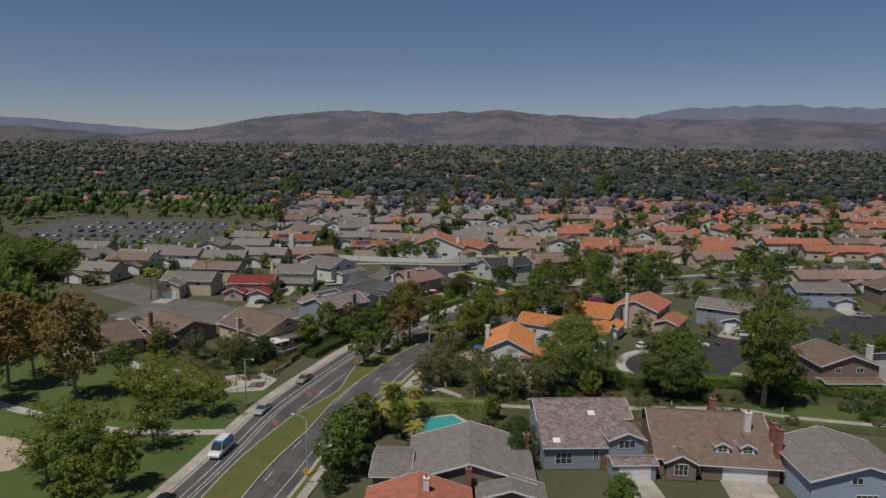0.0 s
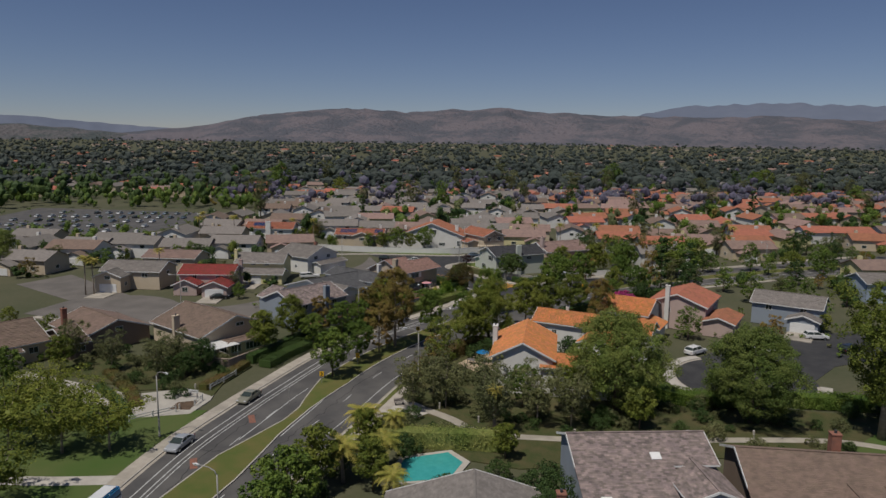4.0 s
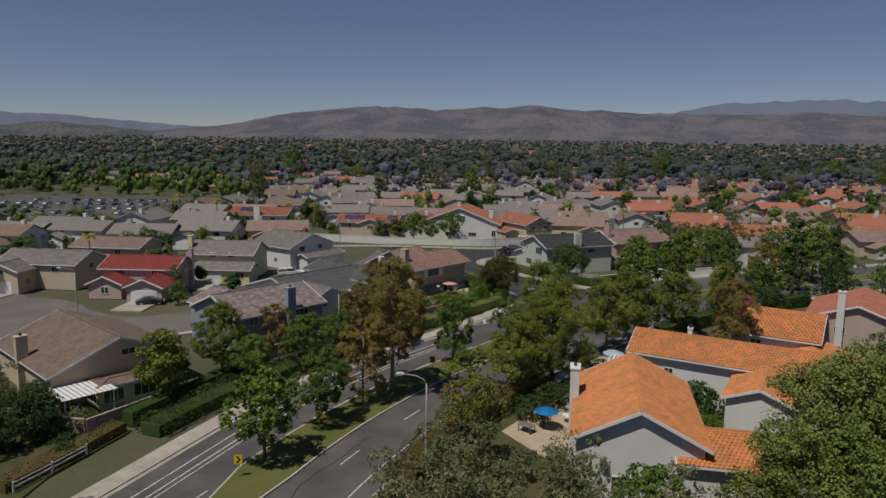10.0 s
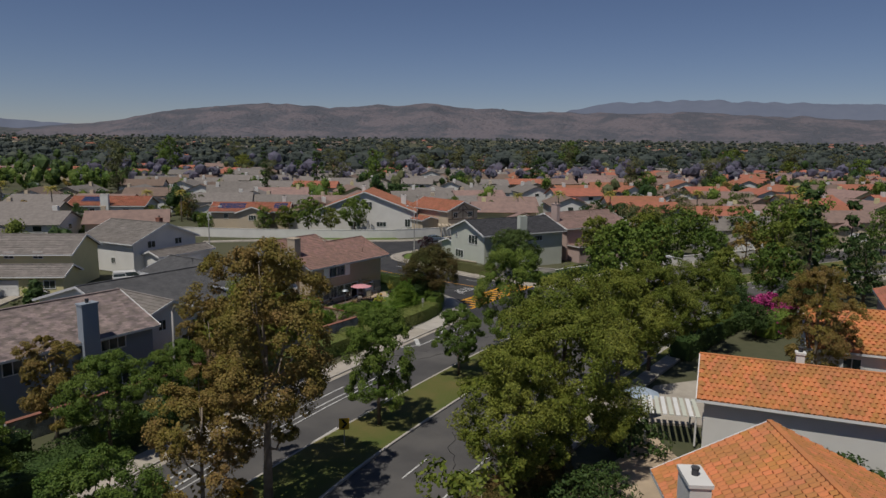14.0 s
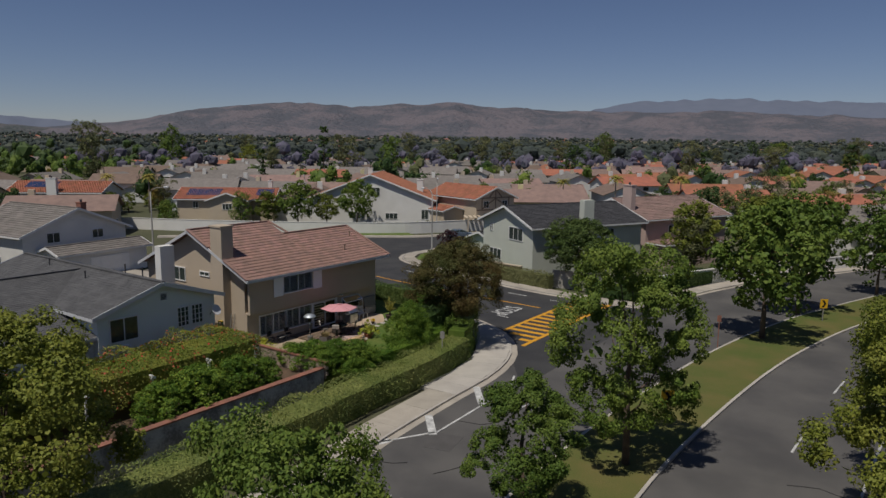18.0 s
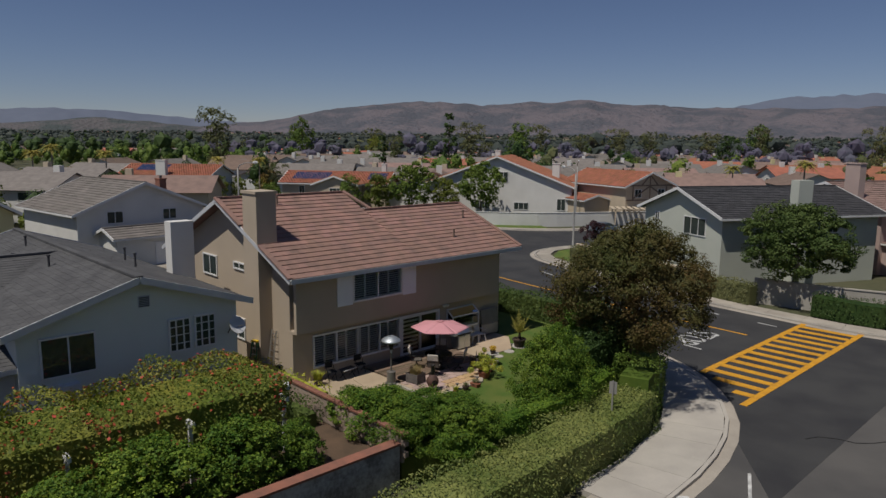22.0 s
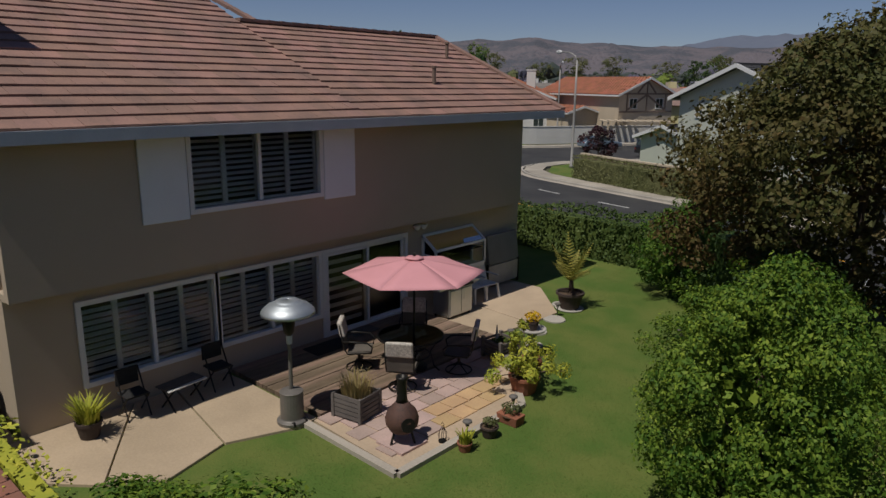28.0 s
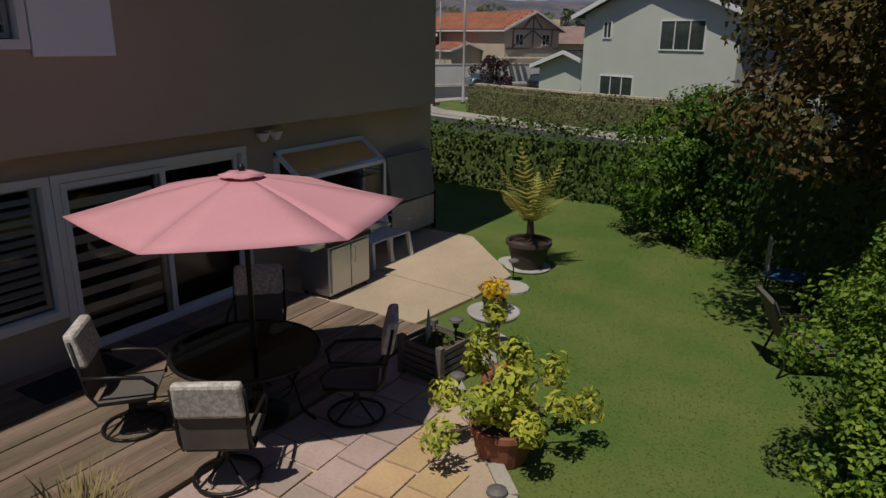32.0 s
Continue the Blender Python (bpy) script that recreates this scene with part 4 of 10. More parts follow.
house(-190.5, 148, 38, [(-7, 6.5, -4.6, 4.6, 0, 5.3, "x", .45, .5), (-6.5, 7.5, -9.5, -4.6, 0, 3.0, "x", .42, .5)], "yellow_wall", "r_grey",
      "pale yellow two-storey house with a grey roof and two garage doors", lod=1, wins=[("-x", -7, 0, 4.4, 1.2, 1.2), ("-y", -4.6, -2, 5.0, 1.4, 1.0), ("-y", -4.6, 2, 5.0, 1.4, 1.0), ("-y", -9.5, 5.7, 1.7, 1.6, 1.2)],
      garages=[("-y", -9.5, -3.4, 1.2, 2.8, 2.2), ("-y", -9.5, .2, 1.2, 2.8, 2.2)], chims=[(-7.5, -2.5, 0, 8.6, .9, 1.2, "yellow_wall")])
house(-192.5, 165.9, 96, [(-6.4, 6.4, -6, 7, 0, 5.1, "y", .4, .6), (-4.5, 6.6, -9.6, -6, 0, 3.0, "x", .36, .5)], "white_wall", "r_grey", "white two-storey house with a grey roof and arched garage panels", lod=1,
      wins=[("-y", -6, -2.9, 4.5, 1.6, 1.2), ("-y", -6, 2.6, 4.5, 1.5, 1.1), ("-x", -6.4, -1, 1.9, 1.0, 1.0)], garages=[("-y", -9.6, 1.6, 1.2, 5.0, 2.2)], chims=[(6.8, 3.5, 0, 7.4, .8, 1.0, "brick")])
# pale green house, pink house, white house with an arched window, half-timbered house
house(-143.1, 207.6, -26, [(-5.6, 5.4, -9, 8, 0, 6.2, "y", .36, .6), (-11.5, -5.6, -7.5, 4, 0, 3.0, "y", .3, .5)], "green_wall", "r_dark", "pale grey-green two-storey house with a charcoal roof and white trim", lod=0,
      wins=[("-y", -9, 1.9, 5.0, 3.0, 1.6, 3), ("-y", -9, -3.6, 5.3, .7, 1.0), ("-y", -9, -2.6, 2.0, 2.7, 1.4, 3), ("+x", 5.4, 2.5, 5.0, 1.8, 1.0, 3), ("+x", 5.4, -6, 4.6, .7, .7)],
      chims=[(5.9, -1.5, 0, 9.2, .9, 1.5, "green_wall", False)], z=-1.05)
house(-137.4, 225.2, -24, [(-6.2, 6, -8, 8, 0, 6.2, "y", .36, .6), (6, 9, -7.5, 3, 0, 3.0, "x", .1, .3, "hip")], "pink_wall", "r_pinkish", "pinkish stucco house with a brown tile roof and a tall chimney", lod=1,
      wins=[("+x", 6, 5.0, 4.6, 1.6, 1.1), ("+x", 6, -3, 4.6, 1.6, 1.1), ("-y", -8, 2.4, 4.6, 1.4, 1.2)], chims=[(3.0, -8.3, 0, 10.4, 1.6, .8, "pink_wall")], z=-1.05)
house(-195.9, 230.9, 32, [(-12, 12, -7, 8, 0, 5.14, "y", .38, .6)], "white_wall", "r_terra", "white stucco house with a red tile roof and an arched window", lod=1, style="barrel",
      wins=[("-y", -7, .6, 6.5, 2.4, 1.7, 3, 2), ("-y", -7, -2.4, 1.9, 2.6, 1.3, 3), ("-y", -7, 4.0, 1.9, 2.4, 1.2, 3), ("-y", -7, 10.4, 2.3, 1.4, 1.9)], chims=[(9, -2, 2, 8.6, 1.2, 1.0, "white_wall"), (-1.5, 2, 6, 10.6, .9, .9, "white_wall")])
house(-178, 239, 70, [(-4.5, 4.5, -7, 9, 0, 5.8, "y", .42, .6), (-9, -4.5, -3, 7, 0, 3.4, "y", .3, .4)], "cream_wall", "r_terra", "cream half-timbered house with a terracotta roof", lod=1, style="barrel",
      wins=[("-y", -7, -2.2, 4.6, 1.3, 1.3), ("-y", -7, 2.2, 4.6, 1.3, 1.3)])
tm = thing("timber_frame", -178, 239, -.95, 70, "dark brown boards of the half-timbered gable", "timber frame", kind="structure")
for a, b in (((-4.4, 3.6), (4.4, 3.6)), ((-4.4, 5.8), (4.4, 5.8)), ((0, 3.6), (0, 7.6)), ((-3.2, 3.6), (-3.2, 5.8)), ((3.2, 3.6), (3.2, 5.8)), ((-3.2, 3.8), (0, 5.7)), ((3.2, 3.8), (0, 5.7)), ((-1.5, 5.9), (0, 7.4)), ((1.5, 5.9), (0, 7.4))):
    part("board", MB().beam((a[0], -7.03, a[1]), (b[0], -7.03, b[1]), .1, .2), "brown_wall", tm)

# red-roofed houses with solar panels behind the collector road
M["solar"] = mat("solar", (0.02, 0.035, 0.09), (0.03, 0.05, 0.12), 0.2, 3, 20, 0.5, 0, spec=.6)


def solar_array(h, x0, y0, z0, pitch, cols, rows):
    for i in range(cols):
        for j in range(rows):
            part("solar_panel", MB().box(.03, 1.57, .02, .98, 0, .05), "solar", h, m=pose(x0, y0, z0, pitch, 0, 0) @ pose(i * 1.6, j, .1))


sa = house(-256.8, 199.9, 38, [(-10, 9, -5.2, 5.2, 0, 5.0, "x", .36, .6)], "white_wall", "r_terra", "white stucco house with solar panels on its red roof", lod=1, style="barrel",
           wins=[("-y", -5.2, -4, 3.6, 1.3, 1.2), ("-y", -5.2, 4.5, 3.6, 1.5, 1.2), ("+x", 9, 0, 4.0, 1.2, 1.3), ("+x", 9, -3, 1.8, 1.4, 1.2)], chims=[(-.5, -5.7, 0, 7.8, 2.0, 1.0, "white_wall")])
solar_array(sa, -7.5, -3.4, 5.75, 19.8, 4, 3)
sb = house(-216, 212, 38, [(-10, 8, -4, 5, 0, 5.0, "x", .36, .6), (-3, 4, -8, -4, 0, 5.0, "y", .36, .5)], "cream_wall", "r_terra", "tan stucco house with solar panels on its red roof", lod=1, style="barrel",
           wins=[("-y", -8, .5, 3.8, 1.8, 1.2, 3), ("-y", -4, -6.5, 3.8, 1.0, 1.3), ("+x", 8, 0, 3.8, 1.4, 1.2), ("+x", 4, -6, 3.6, .9, 1.2)], chims=[(6.5, 2, 5, 8.0, .8, .8, "white_wall")])
solar_array(sb, -8.6, -3.0, 5.45, 19.8, 4, 3)
solar_array(sb, 4.6, -3.0, 5.45, 19.8, 2, 3)

# orange-tiled houses by the main road
house(-83.9, 124, 30, [(-4.8, 4.8, -7.2, 7.4, 0, 6.1, "y", .5, .5), (3.2, 14, -7.4, -.6, 0, 4.9, "x", .33, .5)], "white_wall", "r_orange",
      "white stucco house with bright orange barrel-tile roofs", lod=0, style="barrel", wins=[("-y", -7.4, 8, 2.6, 1.8, 1.3), ("-y", -7.2, -1, 2.4, 2.0, 1.3), ("-x", -4.8, -3, 2, 1.8, 1.3)],
      chims=[(-5.2, 1.7, 0, 8.7, .8, 1.6, "white_wall")])
house(-85, 143, 12, [(-8.2, 14, -.2, 6.4, 0, 5.6, "x", .5, .5), (3, 9, -7.5, -.2, 0, 4.6, "y", .4, .4)], "white_wall", "r_orange",
      "long white stucco wing with an orange barrel-tile roof", lod=0, style="barrel", wins=[("-y", -.2, -4, 3.6, 1.0, 1.2), ("-y", -.2, 11.5, 3.6, 1.0, 1.2), ("-x", -8.2, 3, 2.4, 1.4, 1.2)], chims=[(-2.6, 3.4, 5, 8.0, .5, .5, "white_wall")])
house(-76, 180, 8, [(-8, 4, -6, 8, 0, 5.6, "y", .36, .5), (4, 10, -8, 2, 0, 3.2, "y", .33, .5)], "pink_wall", "r_terra", "pink stucco house with a terracotta roof", lod=1, style="barrel",
      wins=[("-y", -6, -4, 4.2, 1.4, 1.1), ("+x", 4, 4, 4.2, 1.4, 1.1)], chims=[(-4, -6.4, 0, 9.5, .9, .9, "white_wall")])
house(-85, 167.5, 10, [(-5, 5, -6, 6, 0, 4.8, "x", .36, .5), (1, 8, -9, -2, 0, 3.0, "y", .33, .5)], "white_wall", "r_orange", "white house with an orange tile roof", lod=1, style="barrel", wins=[("-y", -6, -2, 3.6, 1.4, 1.1)])
house(-60, 197, 5, [(-7, 7, -5, 5, 0, 5.0, "x", .36, .5), (1, 7, -9, -5, 0, 2.9, "y", .36, .5)], "slate_wall", "r_grey", "grey two-storey house with a white garage", lod=1, wins=[("-y", -5, -3.5, 4, 1.4, 1.1), ("-y", -5, 3.5, 4.3, 1.4, 1.0)],
      garages=[("-y", -9, 4, 1.2, 4.8, 2.2)])
house(-27, 163, 42, [(-6, 6, -6, 6, 0, 5.2, "y", .36, .5), (-6.5, 5, -9, -6, 0, 2.6, "x", .2, .5)], "brown_wall", "r_brown", "tan house with a brown roof and a porch", lod=1, wins=[("-y", -6, 2, 4.2, 1.5, 1.1), ("-y", -6, -2.6, 4.2, 1.3, 1.1)],
      chims=[(6.4, -2, 0, 8.2, .8, 1.2, "white_wall")])
house(-13, 170, 42, [(-6, 8, -6, 6, 0, 5.2, "x", .36, .5), (-5, 3, -9, -6, 0, 2.6, "x", .15, .5)], "white_wall", "r_brown", "white house with a dark brown roof", lod=1, wins=[("-y", -6, 0, 4.2, 1.5, 1.1), ("-y", -6, 5, 4.2, 1.3, 1.1)])
house(-46, 242, 38, [(-9, 8, -5, 5, 0, 5.2, "x", .36, .5), (1, 7, -8, -5, 0, 2.8, "y", .36, .5)], "blue_wall", "r_grey", "pale blue two-storey house with a grey roof", lod=1, wins=[("-y", -5, -6, 4.2, 1.4, 1.1), ("-y", -5, -2, 4.2, 1.4, 1.1), ("-y", -5, 5, 4.4, 2.2, 1.1, 3)],
      garages=[("-y", -8, 4, 1.2, 4.8, 2.2)])
house(-28, 262, 38, [(-7, 7, -5, 5, 0, 5.2, "y", .36, .5)], "brown_wall", "r_brown", "brown house with a dark brown roof", lod=1, wins=[("-y", -5, 0, 4.4, 2.2, 1.1, 3)], garages=[("-y", -5, 1, 1.2, 4.8, 2.2)])

# houses in front of the path's start
fg = house(-49.5, 95.4, 43, [(-7.5, 7.2, .5, 8.5, 0, 6.06, "x", .41, .5), (-7.5, 2.2, -5.0, .5, 0, 3.8, "x", .41, .5, "shed"), (2.2, 7.4, -6.0, 1.0, 0, 5.2, "y", .4, .4), (2.0, 8.4, -9.0, -6.0, 0, 2.6, "x", .3, .3)], "slate_wall", "r_mottle",
           "grey two-storey house with a mottled shingle roof and skylights", lod=0, style="shingle", wins=[("-y", -6.0, 4.8, 4.4, 2.6, 1.3, 3), ("-y", -5.0, -4.6, 1.8, 2.6, 1.9, 3, 2), ("-y", -5.0, .4, 2.4, .9, 1.9, 2, 4)], garages=[("-y", -9.0, 5.2, 1.15, 4.8, 2.1)])
part("skylight", MB().box(-.55, .55, -.5, .5, 0, .12), "trim_white", fg, m=pose(-5.6, -4.1, 4.26, 22.3, 0, 0))
part("skylight", MB().box(-.55, .55, -.5, .5, 0, .12), "trim_white", fg, m=pose(1.1, 1.26, 6.46, 22.3, 0, 0))
part("door", MB().box(-.5, .5, -.06, .02, -1.05, 1.05), "brick", fg, "dark red front door", m=pose(1.55, -5.02, 1.05))
fg = house(-33.9, 104.95, 33, [(-8.0, 9.5, 0, 9.6, 0, 4.86, "x", .393, .5), (-1.5, 9.5, -5.6, 0, 0, 2.66, "x", .393, .5, "shed"), (-8.0, -1.5, -4.9, 0, 0, 2.93, "x", .393, .5, "shed"), (-6.9, -2.6, -6.4, -3.5, 0, 2.9, "y", .5, .4)], "brown_wall", "r_brown",
           "house with a broad brown shingle roof and two white dormers", lod=0, style="shingle", wins=[("-y", -6.4, -4.75, 1.7, 2.0, 1.8, 3, 2)], garages=[("-y", -5.6, 4.6, 1.15, 6.4, 2.1)], chims=[(6.6, 1.2, 5, 8.2, .9, .9, "white_wall"), (2.5, 6.2, 5, 8.4, 1.0, 1.0, "brick"), (9.9, -.6, 0, 7.6, .8, 1.5, "brick")])
for dx in (1.75, 5.4):
    gable_mass(fg, (dx - 1.0, dx + 1.0, -3.6, 1.0, 3.0, 4.6, "y", .55, .25), "trim_white", "r_brown", "trim_white", 1, "shingle")
    window(fg, on_side("-y", -3.6, dx, 4.15), 1.35, 1.0, 2, rows=2)
house(-16.0, 110.2, 38, [(-7.5, 7, -7, 6, 0, 4.6, "y", .3, .5)], "blue_wall", "r_grey", "pale blue house with a flat-pitched grey roof", lod=0, style="shingle", wins=[("-y", -7, -1.5, 4.6, 1.6, 1.0), ("-y", -7, 3, 4.6, 1.6, 1.0), ("-y", -7, 0, 1.9, 3, 1.4, 4)],
      chims=[(-8.0, 2.5, 0, 7.8, .8, 1.3, "brick")])
house(-58.0, 76.5, 38, [(-9, 8.5, -6.5, 7.5, 0, 3.2, "y", .3, .5), (-14, -9, -5, 4, 0, 3.0, "x", .25, .5), (1.0, 9.5, -10.5, -6.5, 0, 2.9, "y", .3, .5)], "brown_wall", "r_grey", "single-storey house with a wide grey-brown shingle roof", lod=0, style="shingle",
      wins=[("-y", -10.5, 4, 1.8, 2, 1.2)], chims=[(-.5, -7.8, 2, 5.6, .8, .8, "brick"), (8.3, 4.0, 2, 5.6, .9, .9, "brick")])
house(-54.5, 58.5, 40, [(-5, 8, -8, 6, 0, 3.8, "y", .34, .5)], "cream_wall", "r_terra", "house with a red tile roof", lod=0, style="barrel", chims=[(2.5, 2.0, 3, 7.4, .7, .7, "white_wall")])

# ---- tan house and its lot ----
def thin_glass(name, tint=(0.97, 0.98, 0.98)):
    m = bpy.data.materials.new(name)
    m.use_nodes = True
    nd, ln = m.node_tree.nodes, m.node_tree.links.new
    nd.remove(nd["Principled BSDF"])
    tr, gl, mx, fr = nd.new("ShaderNodeBsdfTransparent"), nd.new("ShaderNodeBsdfGlossy"), nd.new("ShaderNodeMixShader"), nd.new("ShaderNodeFresnel")
    tr.inputs[0].default_value = (*tint, 1)
    gl.inputs["Roughness"].default_value = 0.02
    fr.inputs[0].default_value = 1.55
    ln(fr.outputs[0], mx.inputs[0])
    ln(tr.outputs[0], mx.inputs[1])
    ln(gl.outputs[0], mx.inputs[2])
    ln(mx.outputs[0], nd["Material Output"].inputs["Surface"])
    return m


M["glass_clear"] = thin_glass("glass_clear")
# room_dark: the gloom of unlit rooms is put into the colour
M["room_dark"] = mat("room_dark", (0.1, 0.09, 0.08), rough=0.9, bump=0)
M["louvre"] = mat("louvre", (0.74, 0.72, 0.69), (0.68, 0.66, 0.63), 0.5, 2, 20, 0.4, 0.05)
M["shutter_white"] = mat("shutter_white", (0.8, 0.82, 0.84), (0.74, 0.76, 0.78), 0.6, 2, 20, 0.4, 0.05)
M["deck"] = mat("deck", (0.235, 0.17, 0.122), (0.14, 0.1, 0.072), 0.7, 1.2, 18, 0.9, 0.3, rand=.22, streak=(6, .5, 6))
M["flag_pink"] = mat("flag_pink", (0.47, 0.345, 0.305), (0.36, 0.27, 0.24), 0.85, 1.5, 25, 0.8, 0.3, rand=.16)
M["flag_gold"] = mat("flag_gold", (0.55, 0.38, 0.2), (0.45, 0.3, 0.17), 0.85, 1.5, 25, 0.8, 0.3, rand=.1)
M["block"] = mat("block", (0.4, 0.31, 0.25), (0.3, 0.24, 0.2), 0.95, 1, 30, 0.7, 0.4, rand=.1)

lot = MB().poly([(-153.5, 174.4), (-157, 155.75), (-134.6, 155.75), (-132.6, 160), (-132.6, 168), (-134.6, 171.6), (-136.6, 174.3)], -1.1, 0.0)
tagged(part("lawn_back_garden", lot, "lawn"), "mown green lawn of the tan house's back garden", "lawn", kind="structure")
lot = MB().poly([(-170, 155.55), (-170, 131.5), (-134.7, 131.5), (-134.7, 155.55)], -1.1, -0.04)
tagged(part("ground_grey_lot", lot, "soil"), "bare brown soil round the grey house", "ground", kind="structure")

X0, X1 = -143.3, -142.95             # lower and upper back wall
YL, YR = 156.75, 170.55
tan = thing("house", -143.3, 156.75, 0, 0, "tan stucco two-storey house with a brown tile roof and white windows", "house", "houses of the suburb")
tan.matrix_basis = Matrix()


def pierced(name, x, thick, y0, y1, z0, z1, holes):
    """A wall across x with rectangular openings (ya, yb, za, zb)."""
    mb = MB()
    ys = sorted({y0, y1, *[q for h_ in holes for q in h_[:2]]})
    zs = sorted({z0, z1, *[q for h_ in holes for q in h_[2:]]})
    for a, b in zip(ys, ys[1:]):
        run = None
        for c, d in zip(zs, zs[1:]):
            solid = not any(h_[0] <= (a + b) / 2 <= h_[1] and h_[2] <= (c + d) / 2 <= h_[3] for h_ in holes)
            if solid:
                mb.box(x - thick, x, a, b, c, d)
    me = mb.mesh(name)
    bm = bmesh.new()
    bm.from_mesh(me)
    bmesh.ops.remove_doubles(bm, verts=bm.verts, dist=.0005)
    seen = {}
    for f in bm.faces:
        seen.setdefault(tuple(round(q, 3) for q in f.calc_center_median()), []).append(f)
    bmesh.ops.delete(bm, geom=[f for fs in seen.values() if len(fs) > 1 for f in fs], context='FACES')
    bmesh.ops.recalc_face_normals(bm, faces=bm.faces)
    bm.to_mesh(me)
    bm.free()
    return me


GW = [(157.85, 160.40, .66, 2.11), (160.46, 162.98, .66, 2.11)]
DOOR = (163.1, 165.72, .1, 2.12)
BAY = (166.35, 168.35, 1.0, 2.0)
UPW = (159.87, 162.82, 3.53, 4.96)
YU = 170.15
part("wall", pierced("wall", X0, .2, YL, YR, -.1, 2.45, GW + [DOOR, BAY]), "tan", tan)
part("wall", pierced("wall", X1, .2, YL, YU, 2.45, 5.25, [UPW]), "tan", tan)
part("overhang", MB().box(X0 - .2, X1 - .2, YL, YU, 2.43, 2.56), "tan", tan)
end = MB().add([(-155.3, YL, -.1), (-143.5, YL, -.1), (-143.5, YL, 5.28), (-149.1, YL, 7.95), (-155.3, YL, 5.2), (-155.3, YL + .2, -.1), (-143.5, YL + .2, -.1), (-143.5, YL + .2, 5.28), (-149.1, YL + .2, 7.95), (-155.3, YL + .2, 5.2)],
               [(0, 1, 2, 3, 4), (9, 8, 7, 6, 5), (0, 5, 6, 1), (1, 6, 7, 2), (2, 7, 8, 3), (3, 8, 9, 4), (4, 9, 5, 0)])
part("wall", end, "tan", tan)
end = MB().add([(-151.5, YR, -.1), (-143.5, YR, -.1), (-143.5, YR, 5.28), (-147.2, YR, 7.1), (-151.5, YR, 5.2), (-151.5, YR - .2, -.1), (-143.5, YR - .2, -.1), (-143.5, YR - .2, 5.28), (-147.2, YR - .2, 7.1), (-151.5, YR - .2, 5.2)],
               [(4, 3, 2, 1, 0), (5, 6, 7, 8, 9), (0, 1, 6, 5), (1, 2, 7, 6), (2, 3, 8, 7), (3, 4, 9, 8), (4, 0, 5, 9)])
part("wall", end, "tan", tan)
for bx3 in ((-155.5, -155.3, YL, 163.6), (-155.3, -151.7, 163.6, 163.8), (-151.7, -151.5, 163.6, YR)):
    part("wall", MB().box(*bx3, -.1, 5.2), "tan", tan)
# dark floors and backing added so the view through the panes stays dark
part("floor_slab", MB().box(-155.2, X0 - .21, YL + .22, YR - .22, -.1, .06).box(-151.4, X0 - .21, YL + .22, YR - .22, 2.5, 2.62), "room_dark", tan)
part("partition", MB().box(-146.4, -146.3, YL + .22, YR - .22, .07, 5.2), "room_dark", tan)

# roof: one front slope, the left part reaching higher
PITCH = .447
EX, EZ = -142.35, 5.12


def front(x):
    return EZ + (EX - x) * PITCH


rng_r = random.Random(2)
L0, L1, R1 = 156.15, 163.7, 171.3
deckm = MB()
quads = [[(EX, L0, front(EX)), (EX, L1, front(EX)), (-149.1, L0, front(-149.1)), (-149.1, L1, front(-149.1))],
         [(EX, L1, front(EX)), (EX, R1, front(EX)), (-147.2, L1, front(-147.2)), (-147.2, R1 - .3, front(-147.2))],
         [(-155.9, L1, 5.05), (-155.9, L0, 5.05), (-149.1, L1, front(-149.1)), (-149.1, L0, front(-149.1))],
         [(-152.0, R1, 5.1), (-152.0, L1, 5.1), (-147.2, R1 - .3, front(-147.2)), (-147.2, L1, front(-147.2))]]
for q in quads:
    nrm = (Vector(q[1]) - Vector(q[0])).cross(Vector(q[2]) - Vector(q[0])).normalized()
    nrm = nrm if nrm.z > 0 else -nrm
    tops = [Vector(q[0]), Vector(q[1]), Vector(q[3]), Vector(q[2])]
    deckm.hexa([tuple(p - nrm * .1) for p in tops] + [tuple(p) for p in tops])
# the step between the two ridges
deckm.add([(-149.1, L1, front(-149.1)), (-147.2, L1, front(-147.2)), (-151.2, L1, 6.9), (-149.1, L1 + .04, front(-149.1)), (-147.2, L1 + .04, front(-147.2)), (-151.2, L1 + .04, 6.9)],
          [(0, 1, 2), (5, 4, 3), (0, 3, 4, 1), (1, 4, 5, 2), (2, 5, 3, 0)])
tan_roof = part("roof", deckm, "r_tan", tan, "brown concrete tiles laid in straight courses")
for a, b in (((-149.1, L0, front(-149.1)), (-149.1, L1, front(-149.1))), ((-147.2, L1, front(-147.2)), (-147.2, R1 - .3, front(-147.2))),
             ((-149.1, L1, front(-149.1) + .02), (-147.2, L1 + .5, front(-147.2))), ((-147.2, R1 - .3, front(-147.2)), (EX, R1, front(EX))),
             ((-149.1, L0, front(-149.1)), (-146.6, L0, front(-146.6))), ((-144.9, L0, front(-144.9)), (EX, L0, front(EX)))):
    n_ = max(2, int((Vector(b) - Vector(a)).length / .4))
    for i in range(n_):
        p, q = Vector(lerp(a, b, i / n_)), Vector(lerp(a, b, (i + .97) / n_))
        part("ridge_tile", MB().beam(p + Vector((0, 0, .06)), q + Vector((0, 0, .045)), .24, .08), "r_tan", tan_roof)
rows_ = 20
TILES = []


